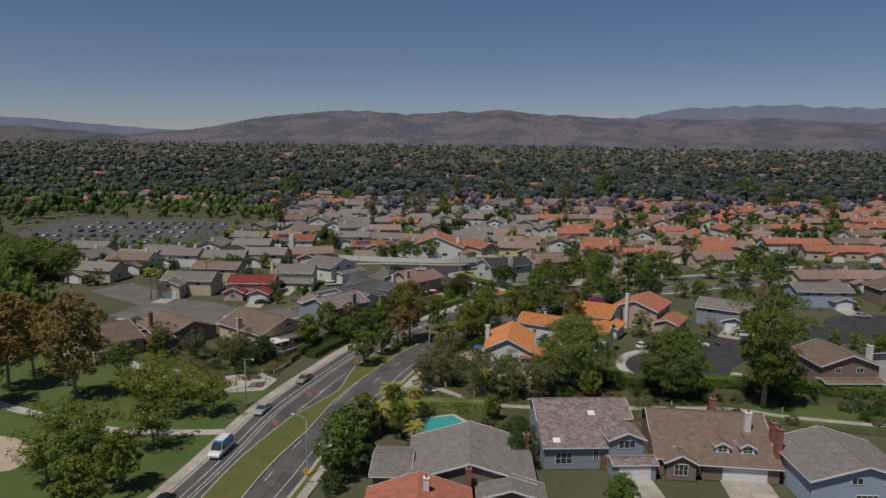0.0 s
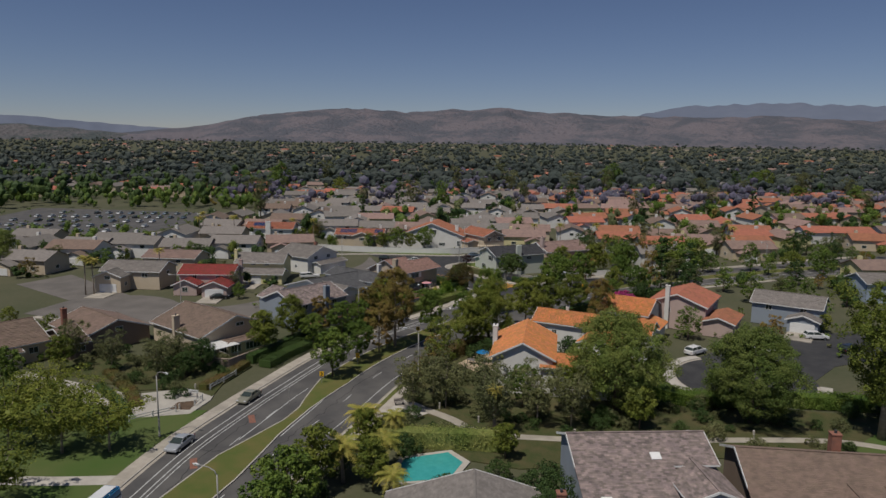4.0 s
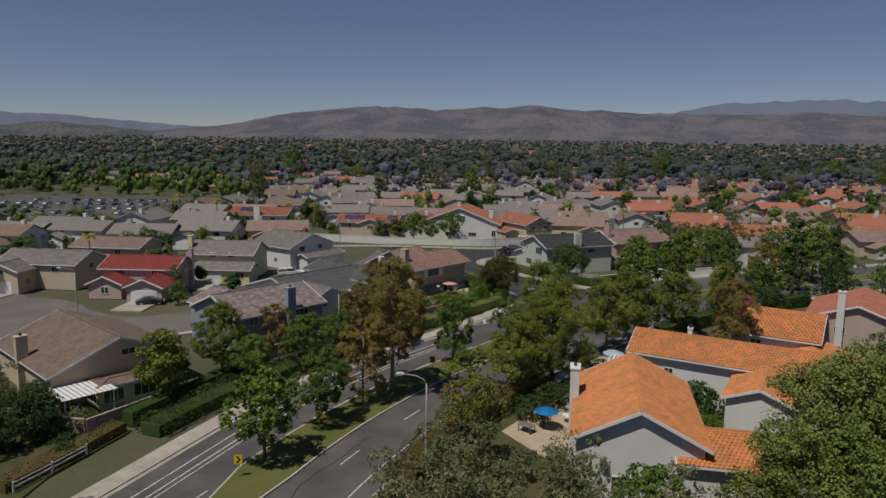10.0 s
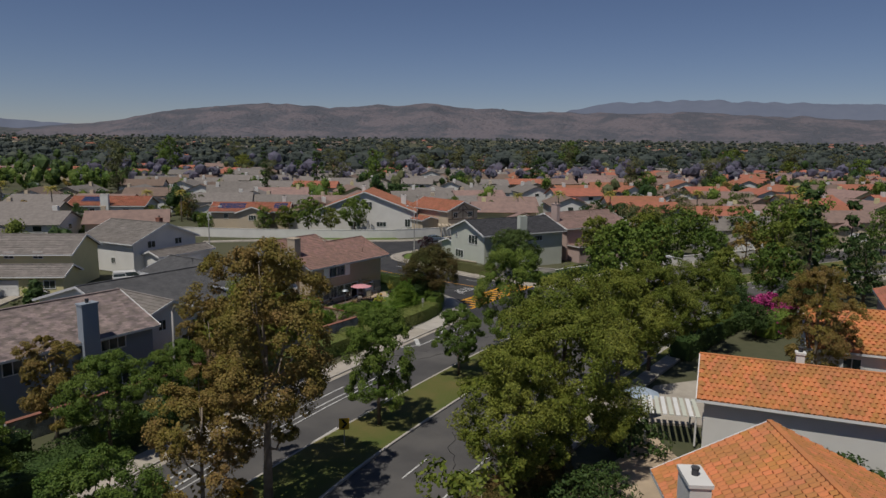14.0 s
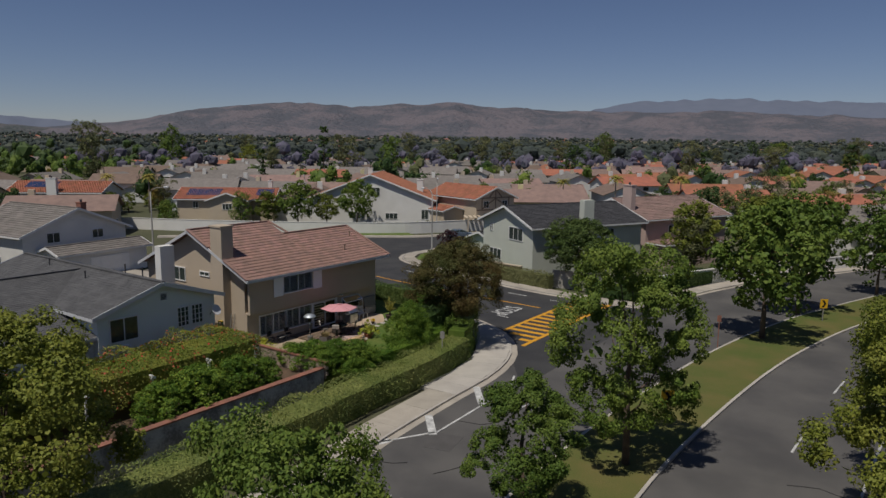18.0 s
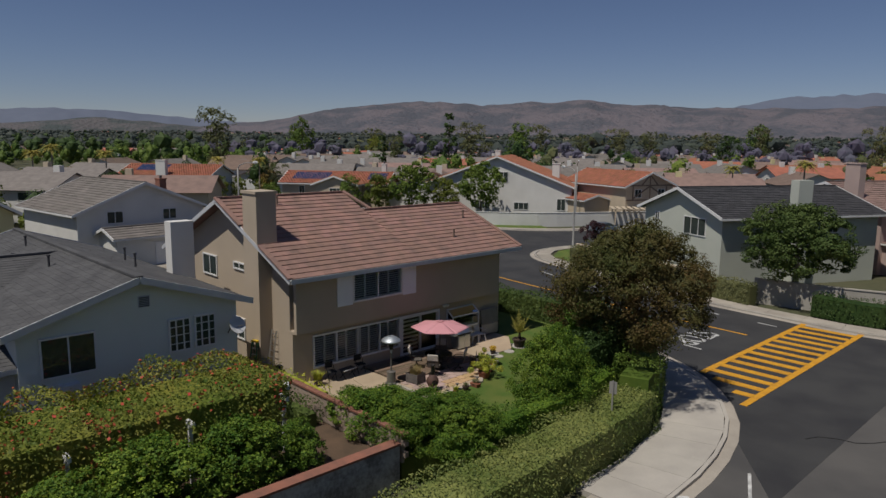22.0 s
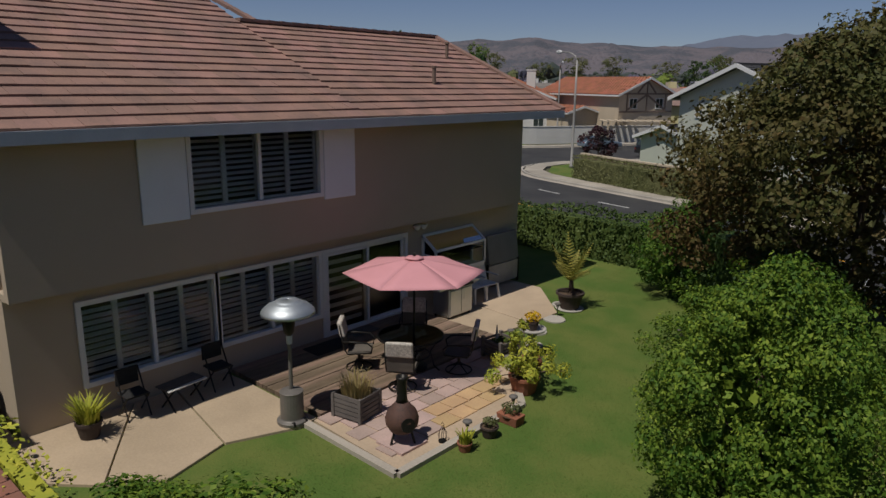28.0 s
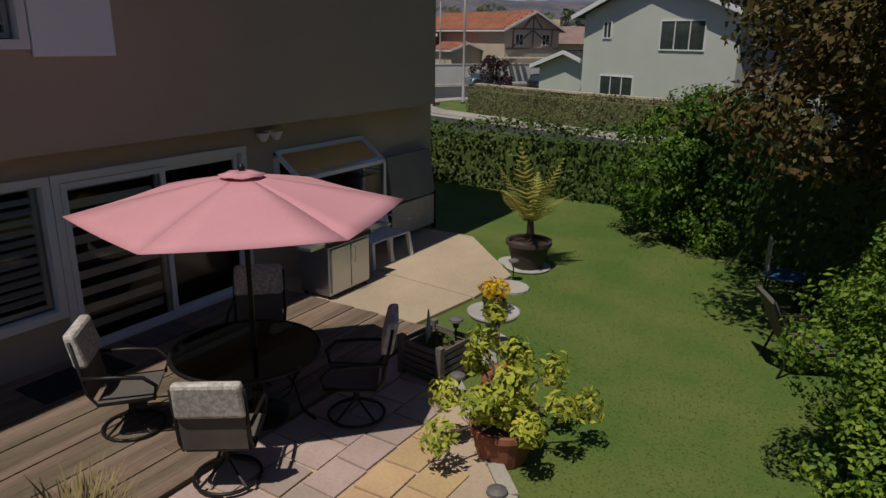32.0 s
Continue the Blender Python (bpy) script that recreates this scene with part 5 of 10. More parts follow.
def roof_course(q, rows, tile, sink, single=None):
    """Rows of flat tiles on a slope; those of the stretch named single become parts."""
    e0, e1, r0, r1 = (Vector(p) for p in q)
    nrm = (e1 - e0).cross(r0 - e0).normalized()
    nrm = nrm if nrm.z > 0 else -nrm
    for r in range(rows):
        a, b = r / rows, min(1, (r + 1.05) / rows)
        la_, ra, lb_, rb = e0.lerp(r0, a), e1.lerp(r1, a), e0.lerp(r0, b), e1.lerp(r1, b)
        n_ = int((ra - la_).length / tile)
        cuts = [0.0] + [(c + (.5 if r % 2 else 0)) / n_ for c in range(1, n_)] + [1.0]
        for c in range(len(cuts) - 1):
            s, t = cuts[c] + .006 / n_, cuts[c + 1] - .006 / n_
            p = [la_.lerp(ra, s), la_.lerp(ra, t), lb_.lerp(rb, t), lb_.lerp(rb, s)]
            k = .045 + rng_r.uniform(-.006, .006)
            vs = [tuple(v_) for v_ in (p[0] - nrm * .01, p[1] - nrm * .01, p[1] + nrm * k, p[0] + nrm * k, p[3] + nrm * .006, p[2] + nrm * .006)]
            fs = [(0, 1, 2, 3), (3, 2, 5, 4), (0, 3, 4), (1, 5, 2)]
            if single and r < single:
                TILES.append((vs, fs))
            else:
                sink.add(vs, fs)


rest = MB()
roof_course(quads[0], 20, .42, rest, 8)
roof_course(quads[1], 15, .42, rest, 7)
roof_course(quads[2], 20, .6, rest)
roof_course(quads[3], 15, .6, rest)
part("roof_tiles", rest, "r_tan", tan_roof, kind="stuff")
part("fascia", MB().beam((EX + .03, L0, EZ - .1), (EX + .03, R1, EZ - .1), .05, .2), "trim_grey", tan, "grey painted fascia board")
for a, b in (((EX, L0 - .03, EZ - .12), (-149.1, L0 - .03, front(-149.1) - .12)), ((-149.1, L0 - .03, front(-149.1) - .12), (-155.9, L0 - .03, 4.93)), ((EX, R1 + .02, EZ - .12), (-147.2, R1 - .28, front(-147.2) - .12))):
    part("fascia", MB().beam(a, b, .06, .2), "trim_grey", tan)
part("soffit", MB().box(X1 + .01, EX - .02, L0 + .1, R1 - .1, 4.98, 5.02), "tan", tan)
chm = part("chimney", MB().box(-146.35, -145.0, 156.1, 156.78, -.1, 6.3).box(-146.3, -145.05, 156.1, 157.1, 6.3, 8.6), "tan", tan)
part("cap", MB().box(-146.36, -144.99, 156.04, 157.16, 8.6, 8.72), "tan", chm)
for vx, vy in ((-143.9, 167.4), (-145.6, 169.8), (-148.4, 158.0), (-148.2, 159.0)):
    part("vent_pipe", MB().lathe([(.05, 0), (.05, .42), (.07, .43), (.07, .48)], vx, vy, front(vx), 8), "r_brown", tan)


def pane_x(x, ya, yb, za, zb):
    """One sheet of clear glass across x."""
    return MB().add([(x, ya, za), (x, yb, za), (x, yb, zb), (x, ya, zb)], [(0, 1, 2, 3)])


def glass_part(mb, parent):
    g_ = part("pane", mb, "glass_clear", parent)
    g_.visible_shadow = False
    return g_


def shuttered(ya, yb, za, zb, x, leaves, name="window", slats=11, tilt=.5, room=True):
    """A white framed window in the wall across x with indoor louvred shutters behind its panes."""
    w = part(name, ring_frame(ya - .06, yb + .06, za - .07, zb + .06, .09, x - .1, x + .05, True), "trim_white", tan)
    mid = (ya + yb) / 2
    part("mullion", MB().box(x - .08, x + .02, mid - .035, mid + .035, za + .03, zb - .03), "trim_white", w)
    for a, b in ((ya + .03, mid - .035), (mid + .035, yb - .03)):
        glass_part(pane_x(x - .05, a, b, za + .03, zb - .03), w)
    lw = (yb - ya - .06) / leaves
    for i in range(leaves):
        a, b = ya + .03 + i * lw, ya + .03 + (i + 1) * lw
        part("shutter", ring_frame(a, b, za + .03, zb - .03, .05, x - .15, x - .105, True), "louvre", w)
        for j in range(slats):
            z = za + .13 + (zb - za - .26) * (j + .5) / slats
            part("slat", MB().hexa([(x - .09, a + .05, z - .034), (x - .084, a + .05, z - .026), (x - .084, b - .05, z - .026), (x - .09, b - .05, z - .034),
                                    (x - .165, a + .05, z + .008), (x - .16, a + .05, z + .016), (x - .16, b - .05, z + .016), (x - .165, b - .05, z + .008)]), "louvre", w)
    return w


shuttered(*GW[0], X0, 4)
shuttered(*GW[1], X0, 4)
shuttered(*UPW, X1, 4)
for a, b in ((158.93, 159.8), (162.9, 163.76)):
    part("shutter_panel", MB().box(X1 + .003, X1 + .05, a, b, 3.39, 5.0), "shutter_white", tan, "flat white board beside the window", bevel=.01)
# sliding door
ya, yb, za, zb = DOOR
dr = part("sliding_door", ring_frame(ya - .05, yb + .05, za - .05, zb + .05, .09, X0 - .12, X0 + .05, True), "trim_white", tan)
mid = (ya + yb) / 2
for a, b, dx in ((ya + .05, mid + .05, .02), (mid - .05, yb - .05, -.05)):
    part("sash", ring_frame(a, b, za + .03, zb - .05, .07, X0 + dx - .02, X0 + dx + .02, True), "trim_white", dr)
    glass_part(pane_x(X0 + dx, a + .07, b - .07, za + .12, zb - .13), dr)
for i in range(9):
    z = .25 + i * .21
    part("blind_band", MB().box(X0 - .2, X0 - .19, ya + .12, mid, z, z + .1), "louvre", dr)
# greenhouse bay window
ya, yb, za, zb = BAY
bay = part("garden_window", MB().box(X0, X0 + .5, ya, yb, za - .06, za), "trim_white", tan, "white framed greenhouse window that juts from the wall")
bars = MB()
for y in (ya, yb):
    bars.beam((X0 + .48, y, za), (X0 + .48, y, zb - .35), .06).beam((X0 + .48, y, zb - .35), (X0, y, zb), .06).beam((X0 + .03, y, za), (X0 + .03, y, zb), .06).beam((X0, y, za + .5), (X0 + .48, y, za + .5), .03)
bars.beam((X0 + .48, ya, zb - .35), (X0 + .48, yb, zb - .35), .06).beam((X0 + .03, ya, zb), (X0 + .03, yb, zb), .06).beam((X0 + .48, ya, za + .03), (X0 + .48, yb, za + .03), .06)
part("frame", bars, "trim_white", bay)
glass_part(MB().add([(X0 + .49, ya, za), (X0 + .49, yb, za), (X0 + .49, yb, zb - .35), (X0 + .49, ya, zb - .35)], [(0, 1, 2, 3)]), bay)
glass_part(MB().add([(X0 + .48, ya, zb - .34), (X0 + .48, yb, zb - .34), (X0, yb, zb + .01), (X0, ya, zb + .01)], [(0, 1, 2, 3)]), bay)
part("shelf", MB().box(X0 + .04, X0 + .42, ya + .04, yb - .04, za + .44, za + .455), "glass_clear", bay)
# end wall windows
for xa, xb, za, zb in ((-152.0, -150.4, 4.0, 5.1), (-148.6, -147.4, 4.7, 5.08), (-149.0, -147.6, 1.2, 2.3)):
    window(tan, pose((xa + xb) / 2, YL - .02, (za + zb) / 2), xb - xa, zb - za, 2)
part("flood_light", MB().lathe([(.04, 0), (.09, .08), (.1, .12)], X0 + .1, 166.05, 2.2, 10).lathe([(.04, 0), (.09, .08), (.1, .12)], X0 + .1, 166.3, 2.2, 10).box(X0, X0 + .1, 166.1, 166.25, 2.28, 2.34), "trim_white", tan)

# patios and deck
pv = thing("patio_concrete", 0, 0, 0, 0, "tan concrete patio slabs along the house wall", "patio", kind="structure")
for pts in ([(-143.28, 156.4), (-141.9, 156.3), (-140.95, 157.1), (-143.28, 158.6)], [(-143.28, 158.63), (-140.93, 157.12), (-140.4, 157.8), (-140.75, 158.95), (-143.28, 159.4)],
            [(-143.28, 159.43), (-140.75, 158.98), (-140.3, 160.15), (-140.35, 160.55), (-142.5, 160.55), (-143.28, 160.5)], [(-150, 155.9), (-143.3, 155.9), (-143.3, 156.7), (-150, 156.7)],
            [(-143.28, 166.02), (-140.65, 166.0), (-140.48, 167.3), (-143.28, 167.6)], [(-143.28, 167.63), (-140.47, 167.33), (-140.45, 168.5), (-142.05, 170.1), (-143.28, 170.1)]):
    area = sum(pts[q][0] * pts[(q + 1) % len(pts)][1] - pts[(q + 1) % len(pts)][0] * pts[q][1] for q in range(len(pts)))
    part("slab", MB().poly(pts if area > 0 else pts[::-1], -.1, .05), "patio", pv, bevel=.01)
dk = thing("deck", 0, 0, 0, 0, "weathered brown wooden deck boards beside the house", "deck", kind="structure")
w_ = .14
for i in range(21):
    x0 = -143.26 + i * w_
    cuts = [160.62, 162.4 + (i * 37 % 17) * .09, 164.3 + (i * 53 % 13) * .08, 165.96]
    for a, b in zip(cuts, cuts[1:]):
        part("plank", MB().box(x0 + .004, x0 + w_ - .004, a + .003, b - .003, -.02, .095 + .004 * ((i * 7) % 3)), "deck", dk)
fl = thing("patio_flagstone", 0, 0, 0, 0, "pink and gold flagstone patio with an edging strip", "patio", kind="structure")
rng_f = random.Random(5)
for i in range(6):
    for j in range(12):
        y0, x0 = 160.5 + j * .44 + (i % 2) * .2, -140.3 + i * .38
        cx, cy = x0 + .19, y0 + .22
        lim = -138.25 if cy < 163.4 else -138.25 - (cy - 163.4) * .9
        if cx > lim or cy > 165.7 or cy < 160.55 + max(0, 0):
            continue
        c = [(x0 + rng_f.uniform(0, .02), y0 + rng_f.uniform(0, .025)), (x0 + .375 + rng_f.uniform(-.02, 0), y0 + rng_f.uniform(0, .025)),
             (x0 + .375 + rng_f.uniform(-.02, 0), y0 + .435 + rng_f.uniform(-.025, 0)), (x0 + rng_f.uniform(0, .02), y0 + .435 + rng_f.uniform(-.025, 0))]
        part("flagstone", MB().poly(c, -.05, .075 + rng_f.uniform(-.006, .006)), "flag_gold" if (3 <= i <= 4 and j > 2) else "flag_pink", fl)
part("bed", MB().poly([(-140.3, 160.45), (-138.1, 160.35), (-138.1, 163.5), (-140.3, 165.8)], -.05, .055), "patio", fl)
part("edging", MB().beam((-138.0, 160.25, .03), (-138.0, 163.5, .03), .14, .1).beam((-138.0, 163.5, .03), (-140.3, 165.9, .03), .14, .1).beam((-140.5, 160.3, .03), (-138.0, 160.25, .03), .14, .1), "concrete", fl)
for sx, sy, r in ((-140.25, 168.05, .3), (-140.75, 169.2, .28), (-140.05, 167.0, .25), (-139.6, 166.2, .22)):
    tagged(part("stepping_stone", MB().lathe([(r, 0), (r, .03), (r * .93, .045)], sx, sy, 0, 14, 1, .9), "concrete_light", smooth=False), "round pale concrete stepping stone set in the lawn", "stepping stone", "stepping stones")

# boundary walls
bw = thing("garden_wall", 0, 0, 0, 0, "tan block wall with a brick cap between the two gardens", "wall", kind="structure")
for i in range(28):
    for j in range(5):
        x0 = -145.6 + i * .4 + (.2 if j % 2 else 0)
        part("block", MB().box(x0 + .006, x0 + .394, 155.58, 155.74, -.04 + j * .2 + .006, -.04 + (j + 1) * .2 - .004), "block", bw)
for i in range(34):
    x0 = -145.6 + i * .335
    part("cap_brick", MB().box(x0 + .005, x0 + .325, 155.53, 155.79, .965, 1.04), "brick", bw)
part("core", MB().box(-145.6, -134.4, 155.61, 155.71, -.1, .96), "concrete", bw)
sw_ = thing("street_wall", 0, 0, 0, 0, "stained white stucco retaining wall beside the pavement", "wall", kind="structure")
part("wall", MB().box(-134.7, -134.4, 118, 155.5, -1.1, .62), "stucco_stained", sw_)
part("cap", MB().box(-134.78, -134.32, 118, 155.5, .62, .7), "brick", sw_)

# ---- plants ----
def blob_points(rng, n, radius, shell=.45):
    d = rng.normal(0, 1, (n, 3))
    d /= np.linalg.norm(d, axis=1)[:, None]
    return d * radius * (rng.uniform(shell ** 3, 1, (n, 1)) ** (1 / 3)), d


def crown(rng, height, radius, base, clumps, leaves, size, shape="round", flat=.8, droop=0.0, clump_r=.3):
    """Leaves of a broad tree: many clumps on an uneven outline with gaps between them. Also gives the clumps' middles."""
    cs = []
    clumps = max(8, int(clumps * .72))
    for i in range(clumps):
        u = (i + .5) / clumps
        z = base + (height - base) * (.06 + .9 * u)
        if shape == "round":
            r = radius * math.sin(math.pi * min(.97, .16 + .8 * u)) ** .75
        elif shape == "cone":
            r = radius * (1.02 - u) ** .8
        elif shape == "vase":
            r = radius * (.35 + .75 * u) * (1 if u < .8 else 1.6 * (1.05 - u) / .4 + .37)
        else:
            r = radius * (1 - abs(u - .45) ** 2)
        a = i * 2.39996 + rng.uniform(-.4, .4)
        rr = r * (rng.uniform(.62, 1.0) if i % 4 else rng.uniform(.2, .55))
        cs.append((rr * math.cos(a), rr * math.sin(a), z + rng.uniform(-.05, .05) * height))
    cs = np.array(cs)
    tufts = min(11, max(4, leaves // (clumps * 14)))
    per = max(6, leaves // (clumps * tufts))
    mid = np.array([0, 0, base + (height - base) * .35])
    P, Nn = [], []
    for c in cs:
        cr = radius * clump_r * rng.uniform(.75, 1.35)
        out = c - mid
        out = out / (np.linalg.norm(out) + 1e-6) + np.array([0, 0, .35])
        q, dq = blob_points(rng, tufts, cr, .8)
        turn = np.where(dq @ out < -.25, -1.0, 1.0)[:, None]
        q, dq = q * turn, dq * turn
        q[:, 2] *= flat
        for o, d0 in zip(q, dq):
            p, d = blob_points(rng, per, cr * rng.uniform(.28, .46), .5)
            p[:, 2] = p[:, 2] * .8 - droop * np.hypot(p[:, 0] + o[0], p[:, 1] + o[1])
            P.append(c + o + p)
            Nn.append(d * .6 + d0 * .6 + np.array([0, 0, .3]))
    v, f = cards(np.concatenate(P), np.concatenate(Nn), size, rng, jitter=.62)
    n_in = clumps * 16
    k = rng.integers(0, clumps, n_in)
    q, d = blob_points(rng, n_in, radius * clump_r * .8, .1)
    inner = (cs[k] - mid) * rng.uniform(.45, .9, (n_in, 1)) + mid + q
    v2, f2 = cards(inner, d, min(size * 2.3, radius * .14), rng, 1.25)
    return np.concatenate([v, v2]), np.concatenate([f, f2 + len(v)]), cs


def trunk_mb(rng, height, base, r0, cs, limbs=7, lean=.3):
    mb = MB()
    top = height * .8
    pts = [(0, 0, -.3)] + [(rng.uniform(-lean, lean) * k / 4, rng.uniform(-lean, lean) * k / 4, top * k / 4) for k in range(1, 5)]
    mb.tube(pts, [r0 * 1.35, r0, r0 * .75, r0 * .5, r0 * .2], 8)
    for i in range(limbs):
        c = cs[int(i * (len(cs) - 1) / max(1, limbs - 1))]
        zs = min(max(base * .75, c[2] * .6), top * .85)
        k = zs / top * 4
        a = int(min(3, k))
        s = Vector(pts[a]).lerp(Vector(pts[a + 1]), max(0, min(1, k - a))) if a > 0 else Vector((0, 0, zs))
        s.z = zs
        e = Vector(c)
        m_ = s.lerp(e, .5) + Vector((0, 0, -.05 * height))
        mb.tube([s, m_, e], [r0 * .42, r0 * .28, r0 * .08], 5)
    return mb


PROTO = {}


def proto(key, leaf, bark, seed, height, radius, base, clumps, leaves, size, shape="round", flat=.8, droop=0.0, r0=.18, limbs=7, clump_r=.3):
    rng = np.random.default_rng(seed)
    v, f, cs = crown(rng, height, radius, base, clumps, leaves, size, shape, flat, droop, clump_r)
    tm_ = fix(trunk_mb(random.Random(seed), height, base, r0, cs, limbs).mesh("trunk", True))
    tm_.materials.append(M[bark])
    PROTO[key] = (tm_, leaf_mesh("crown", v, f, leaf), height)


def two_protos(key, leaf, bark, seed, height, radius, base, clumps, leaves, size, *rest, **more):
    """A finely leaved tree for the street below the path, and a coarser one of the same kind."""
    proto(key + "_fine", leaf, bark, seed, height, radius, base, clumps, int(leaves * 5.2), size * .52, *rest, **more)
    proto(key, leaf, bark, seed, height, radius, base, clumps, int(leaves * .62), size * 1.3, *rest, **more)


def tree(key, x, y, h=None, rz=None, label="", z=ZS, category="tree", group="street trees", wide=1.0, name="tree"):
    if key + "_fine" in PROTO and -136 < x < -88 and 104 < y < 176:
        key += "_fine"
    tm_, cm_, h0 = PROTO[key]
    s = (h or h0) / h0
    rz = (x * 37 + y * 53) % 360 if rz is None else rz
    t = thing(name, x, y, z, 0, label, category, group)
    t.matrix_basis = Matrix.LocRotScale((x, y, z), Euler((0, 0, radians(rz))), (s * wide, s * wide, s))
    part("trunk", tm_, None, t)
    part("crown", cm_, None, t)
    return t


two_protos("green_a", "leaf_mid", "bark", 11, 9, 3.2, 2.6, 46, 11000, .24, "round", r0=.15)
two_protos("green_b", "leaf_green", "bark", 12, 8, 3.0, 2.2, 40, 9000, .24, "round", r0=.14)
two_protos("green_c", "leaf_mid", "bark", 13, 13.5, 5.2, 2.8, 80, 21000, .27, "round", r0=.24, clump_r=.26)
two_protos("green_cone", "leaf_green", "bark", 14, 9, 2.9, 1.8, 46, 11000, .24, "oval", r0=.15)
two_protos("rust_a", "leaf_rust", "bark_pale", 15, 14.5, 3.9, 4.0, 76, 15000, .25, "round", droop=.25, r0=.22, limbs=12, clump_r=.25)
two_protos("rust_b", "leaf_rust", "bark_pale", 16, 9, 2.2, 2.0, 30, 7500, .22, "oval", droop=.25, r0=.12, clump_r=.34)
proto("euc", "leaf_mid", "bark_pale", 17, 16, 4.6, 4.0, 76, 30000, .2, "vase", droop=.2, r0=.3, clump_r=.27)
proto("feather_slim", "leaf_mid", "bark_pale", 30, 7.5, 1.9, 2.6, 30, 4200, .15, "oval", r0=.07, limbs=9, clump_r=.3)
proto("feather", "leaf_mid", "bark_pale", 28, 7.5, 3.6, 2.2, 40, 5200, .2, "vase", r0=.11, limbs=11, clump_r=.25)
proto("sparse", "leaf_olive", "bark_pale", 18, 7.5, 2.9, 2.0, 34, 4200, .22, "vase", r0=.1, limbs=11, clump_r=.3)
proto("pine", "leaf_pine", "bark", 19, 12.5, 6.2, 2.6, 80, 22000, .3, "round", flat=.6, r0=.32, limbs=12, clump_r=.25)
proto("pine_fine", "leaf_pine", "bark", 19, 12.5, 6.2, 2.6, 150, 80000, .19, "round", flat=.8, r0=.32, limbs=12, clump_r=.24)
proto("round_pale", "leaf_ivy", "bark_pale", 29, 5.5, 2.6, 2.0, 64, 34000, .125, "round", r0=.16, clump_r=.3)
proto("maroon", "leaf_maroon", "bark", 20, 6.4, 3.0, 2.2, 80, 72000, .1, "round", r0=.13, limbs=9, clump_r=.3)
proto("bougainvillea", "flower_pink", "bark", 27, 2.4, 1.6, .2, 22, 3000, .2, "round", r0=.05, clump_r=.4)
proto("citrus_fine", "leaf_citrus", "bark", 21, 3.4, 1.7, .1, 56, 40000, .074, "round", r0=.08, clump_r=.34)
proto("citrus", "leaf_citrus", "bark", 21, 3.4, 1.7, .1, 50, 15000, .115, "round", r0=.08, clump_r=.34)
proto("round_dark", "leaf_dark", "bark", 22, 5.5, 2.6, 1.6, 44, 9000, .2, "round", r0=.16, clump_r=.32)
proto("plum", "leaf_plum", "bark", 23, 3.6, 1.6, .8, 20, 2500, .2, "round", r0=.08, clump_r=.36)
proto("shrub", "leaf_dark", "bark", 24, 1.8, 1.3, .05, 16, 2200, .17, "round", r0=.05, limbs=3, clump_r=.42)
proto("shrub_olive", "leaf_olive", "bark", 25, 1.6, 1.4, .05, 16, 1800, .18, "round", r0=.05, limbs=3, clump_r=.42)
# cheaper ones for the middle distance and the far suburb
proto("mid_a", "leaf_mid", "bark", 31, 8, 3.2, 1.6, 20, 2400, .44, r0=.18, limbs=3, clump_r=.4)
proto("mid_b", "leaf_green", "bark", 32, 9.5, 3.4, 1.8, 22, 2500, .44, r0=.2, limbs=3, clump_r=.38)
proto("mid_dark", "leaf_dark", "bark", 33, 10, 3.4, 1.6, 22, 2500, .44, r0=.2, limbs=3, clump_r=.38)
proto("mid_rust", "leaf_rust", "bark", 34, 9, 3.0, 1.8, 18, 2000, .42, r0=.18, limbs=3, clump_r=.4)
proto("mid_olive", "leaf_olive", "bark", 35, 11, 3.2, 2.5, 26, 4200, .29, "vase", r0=.2, limbs=4, clump_r=.36)
proto("mid_purple", "leaf_purple", "bark", 36, 9, 4.2, 2.5, 20, 1600, .6, r0=.2, limbs=3, clump_r=.4)
proto("mid_cypress", "leaf_dark", "bark", 37, 13, 1.7, .4, 26, 1500, .5, "cone", r0=.2, limbs=0, clump_r=.55)
proto("mid_shrub", "leaf_mid", "bark", 38, 2.2, 1.6, .1, 10, 420, .4, r0=.06, limbs=1, clump_r=.5)
GREEN, RUST = "leafy green street tree in full leaf", "street tree with rust-brown and olive foliage"
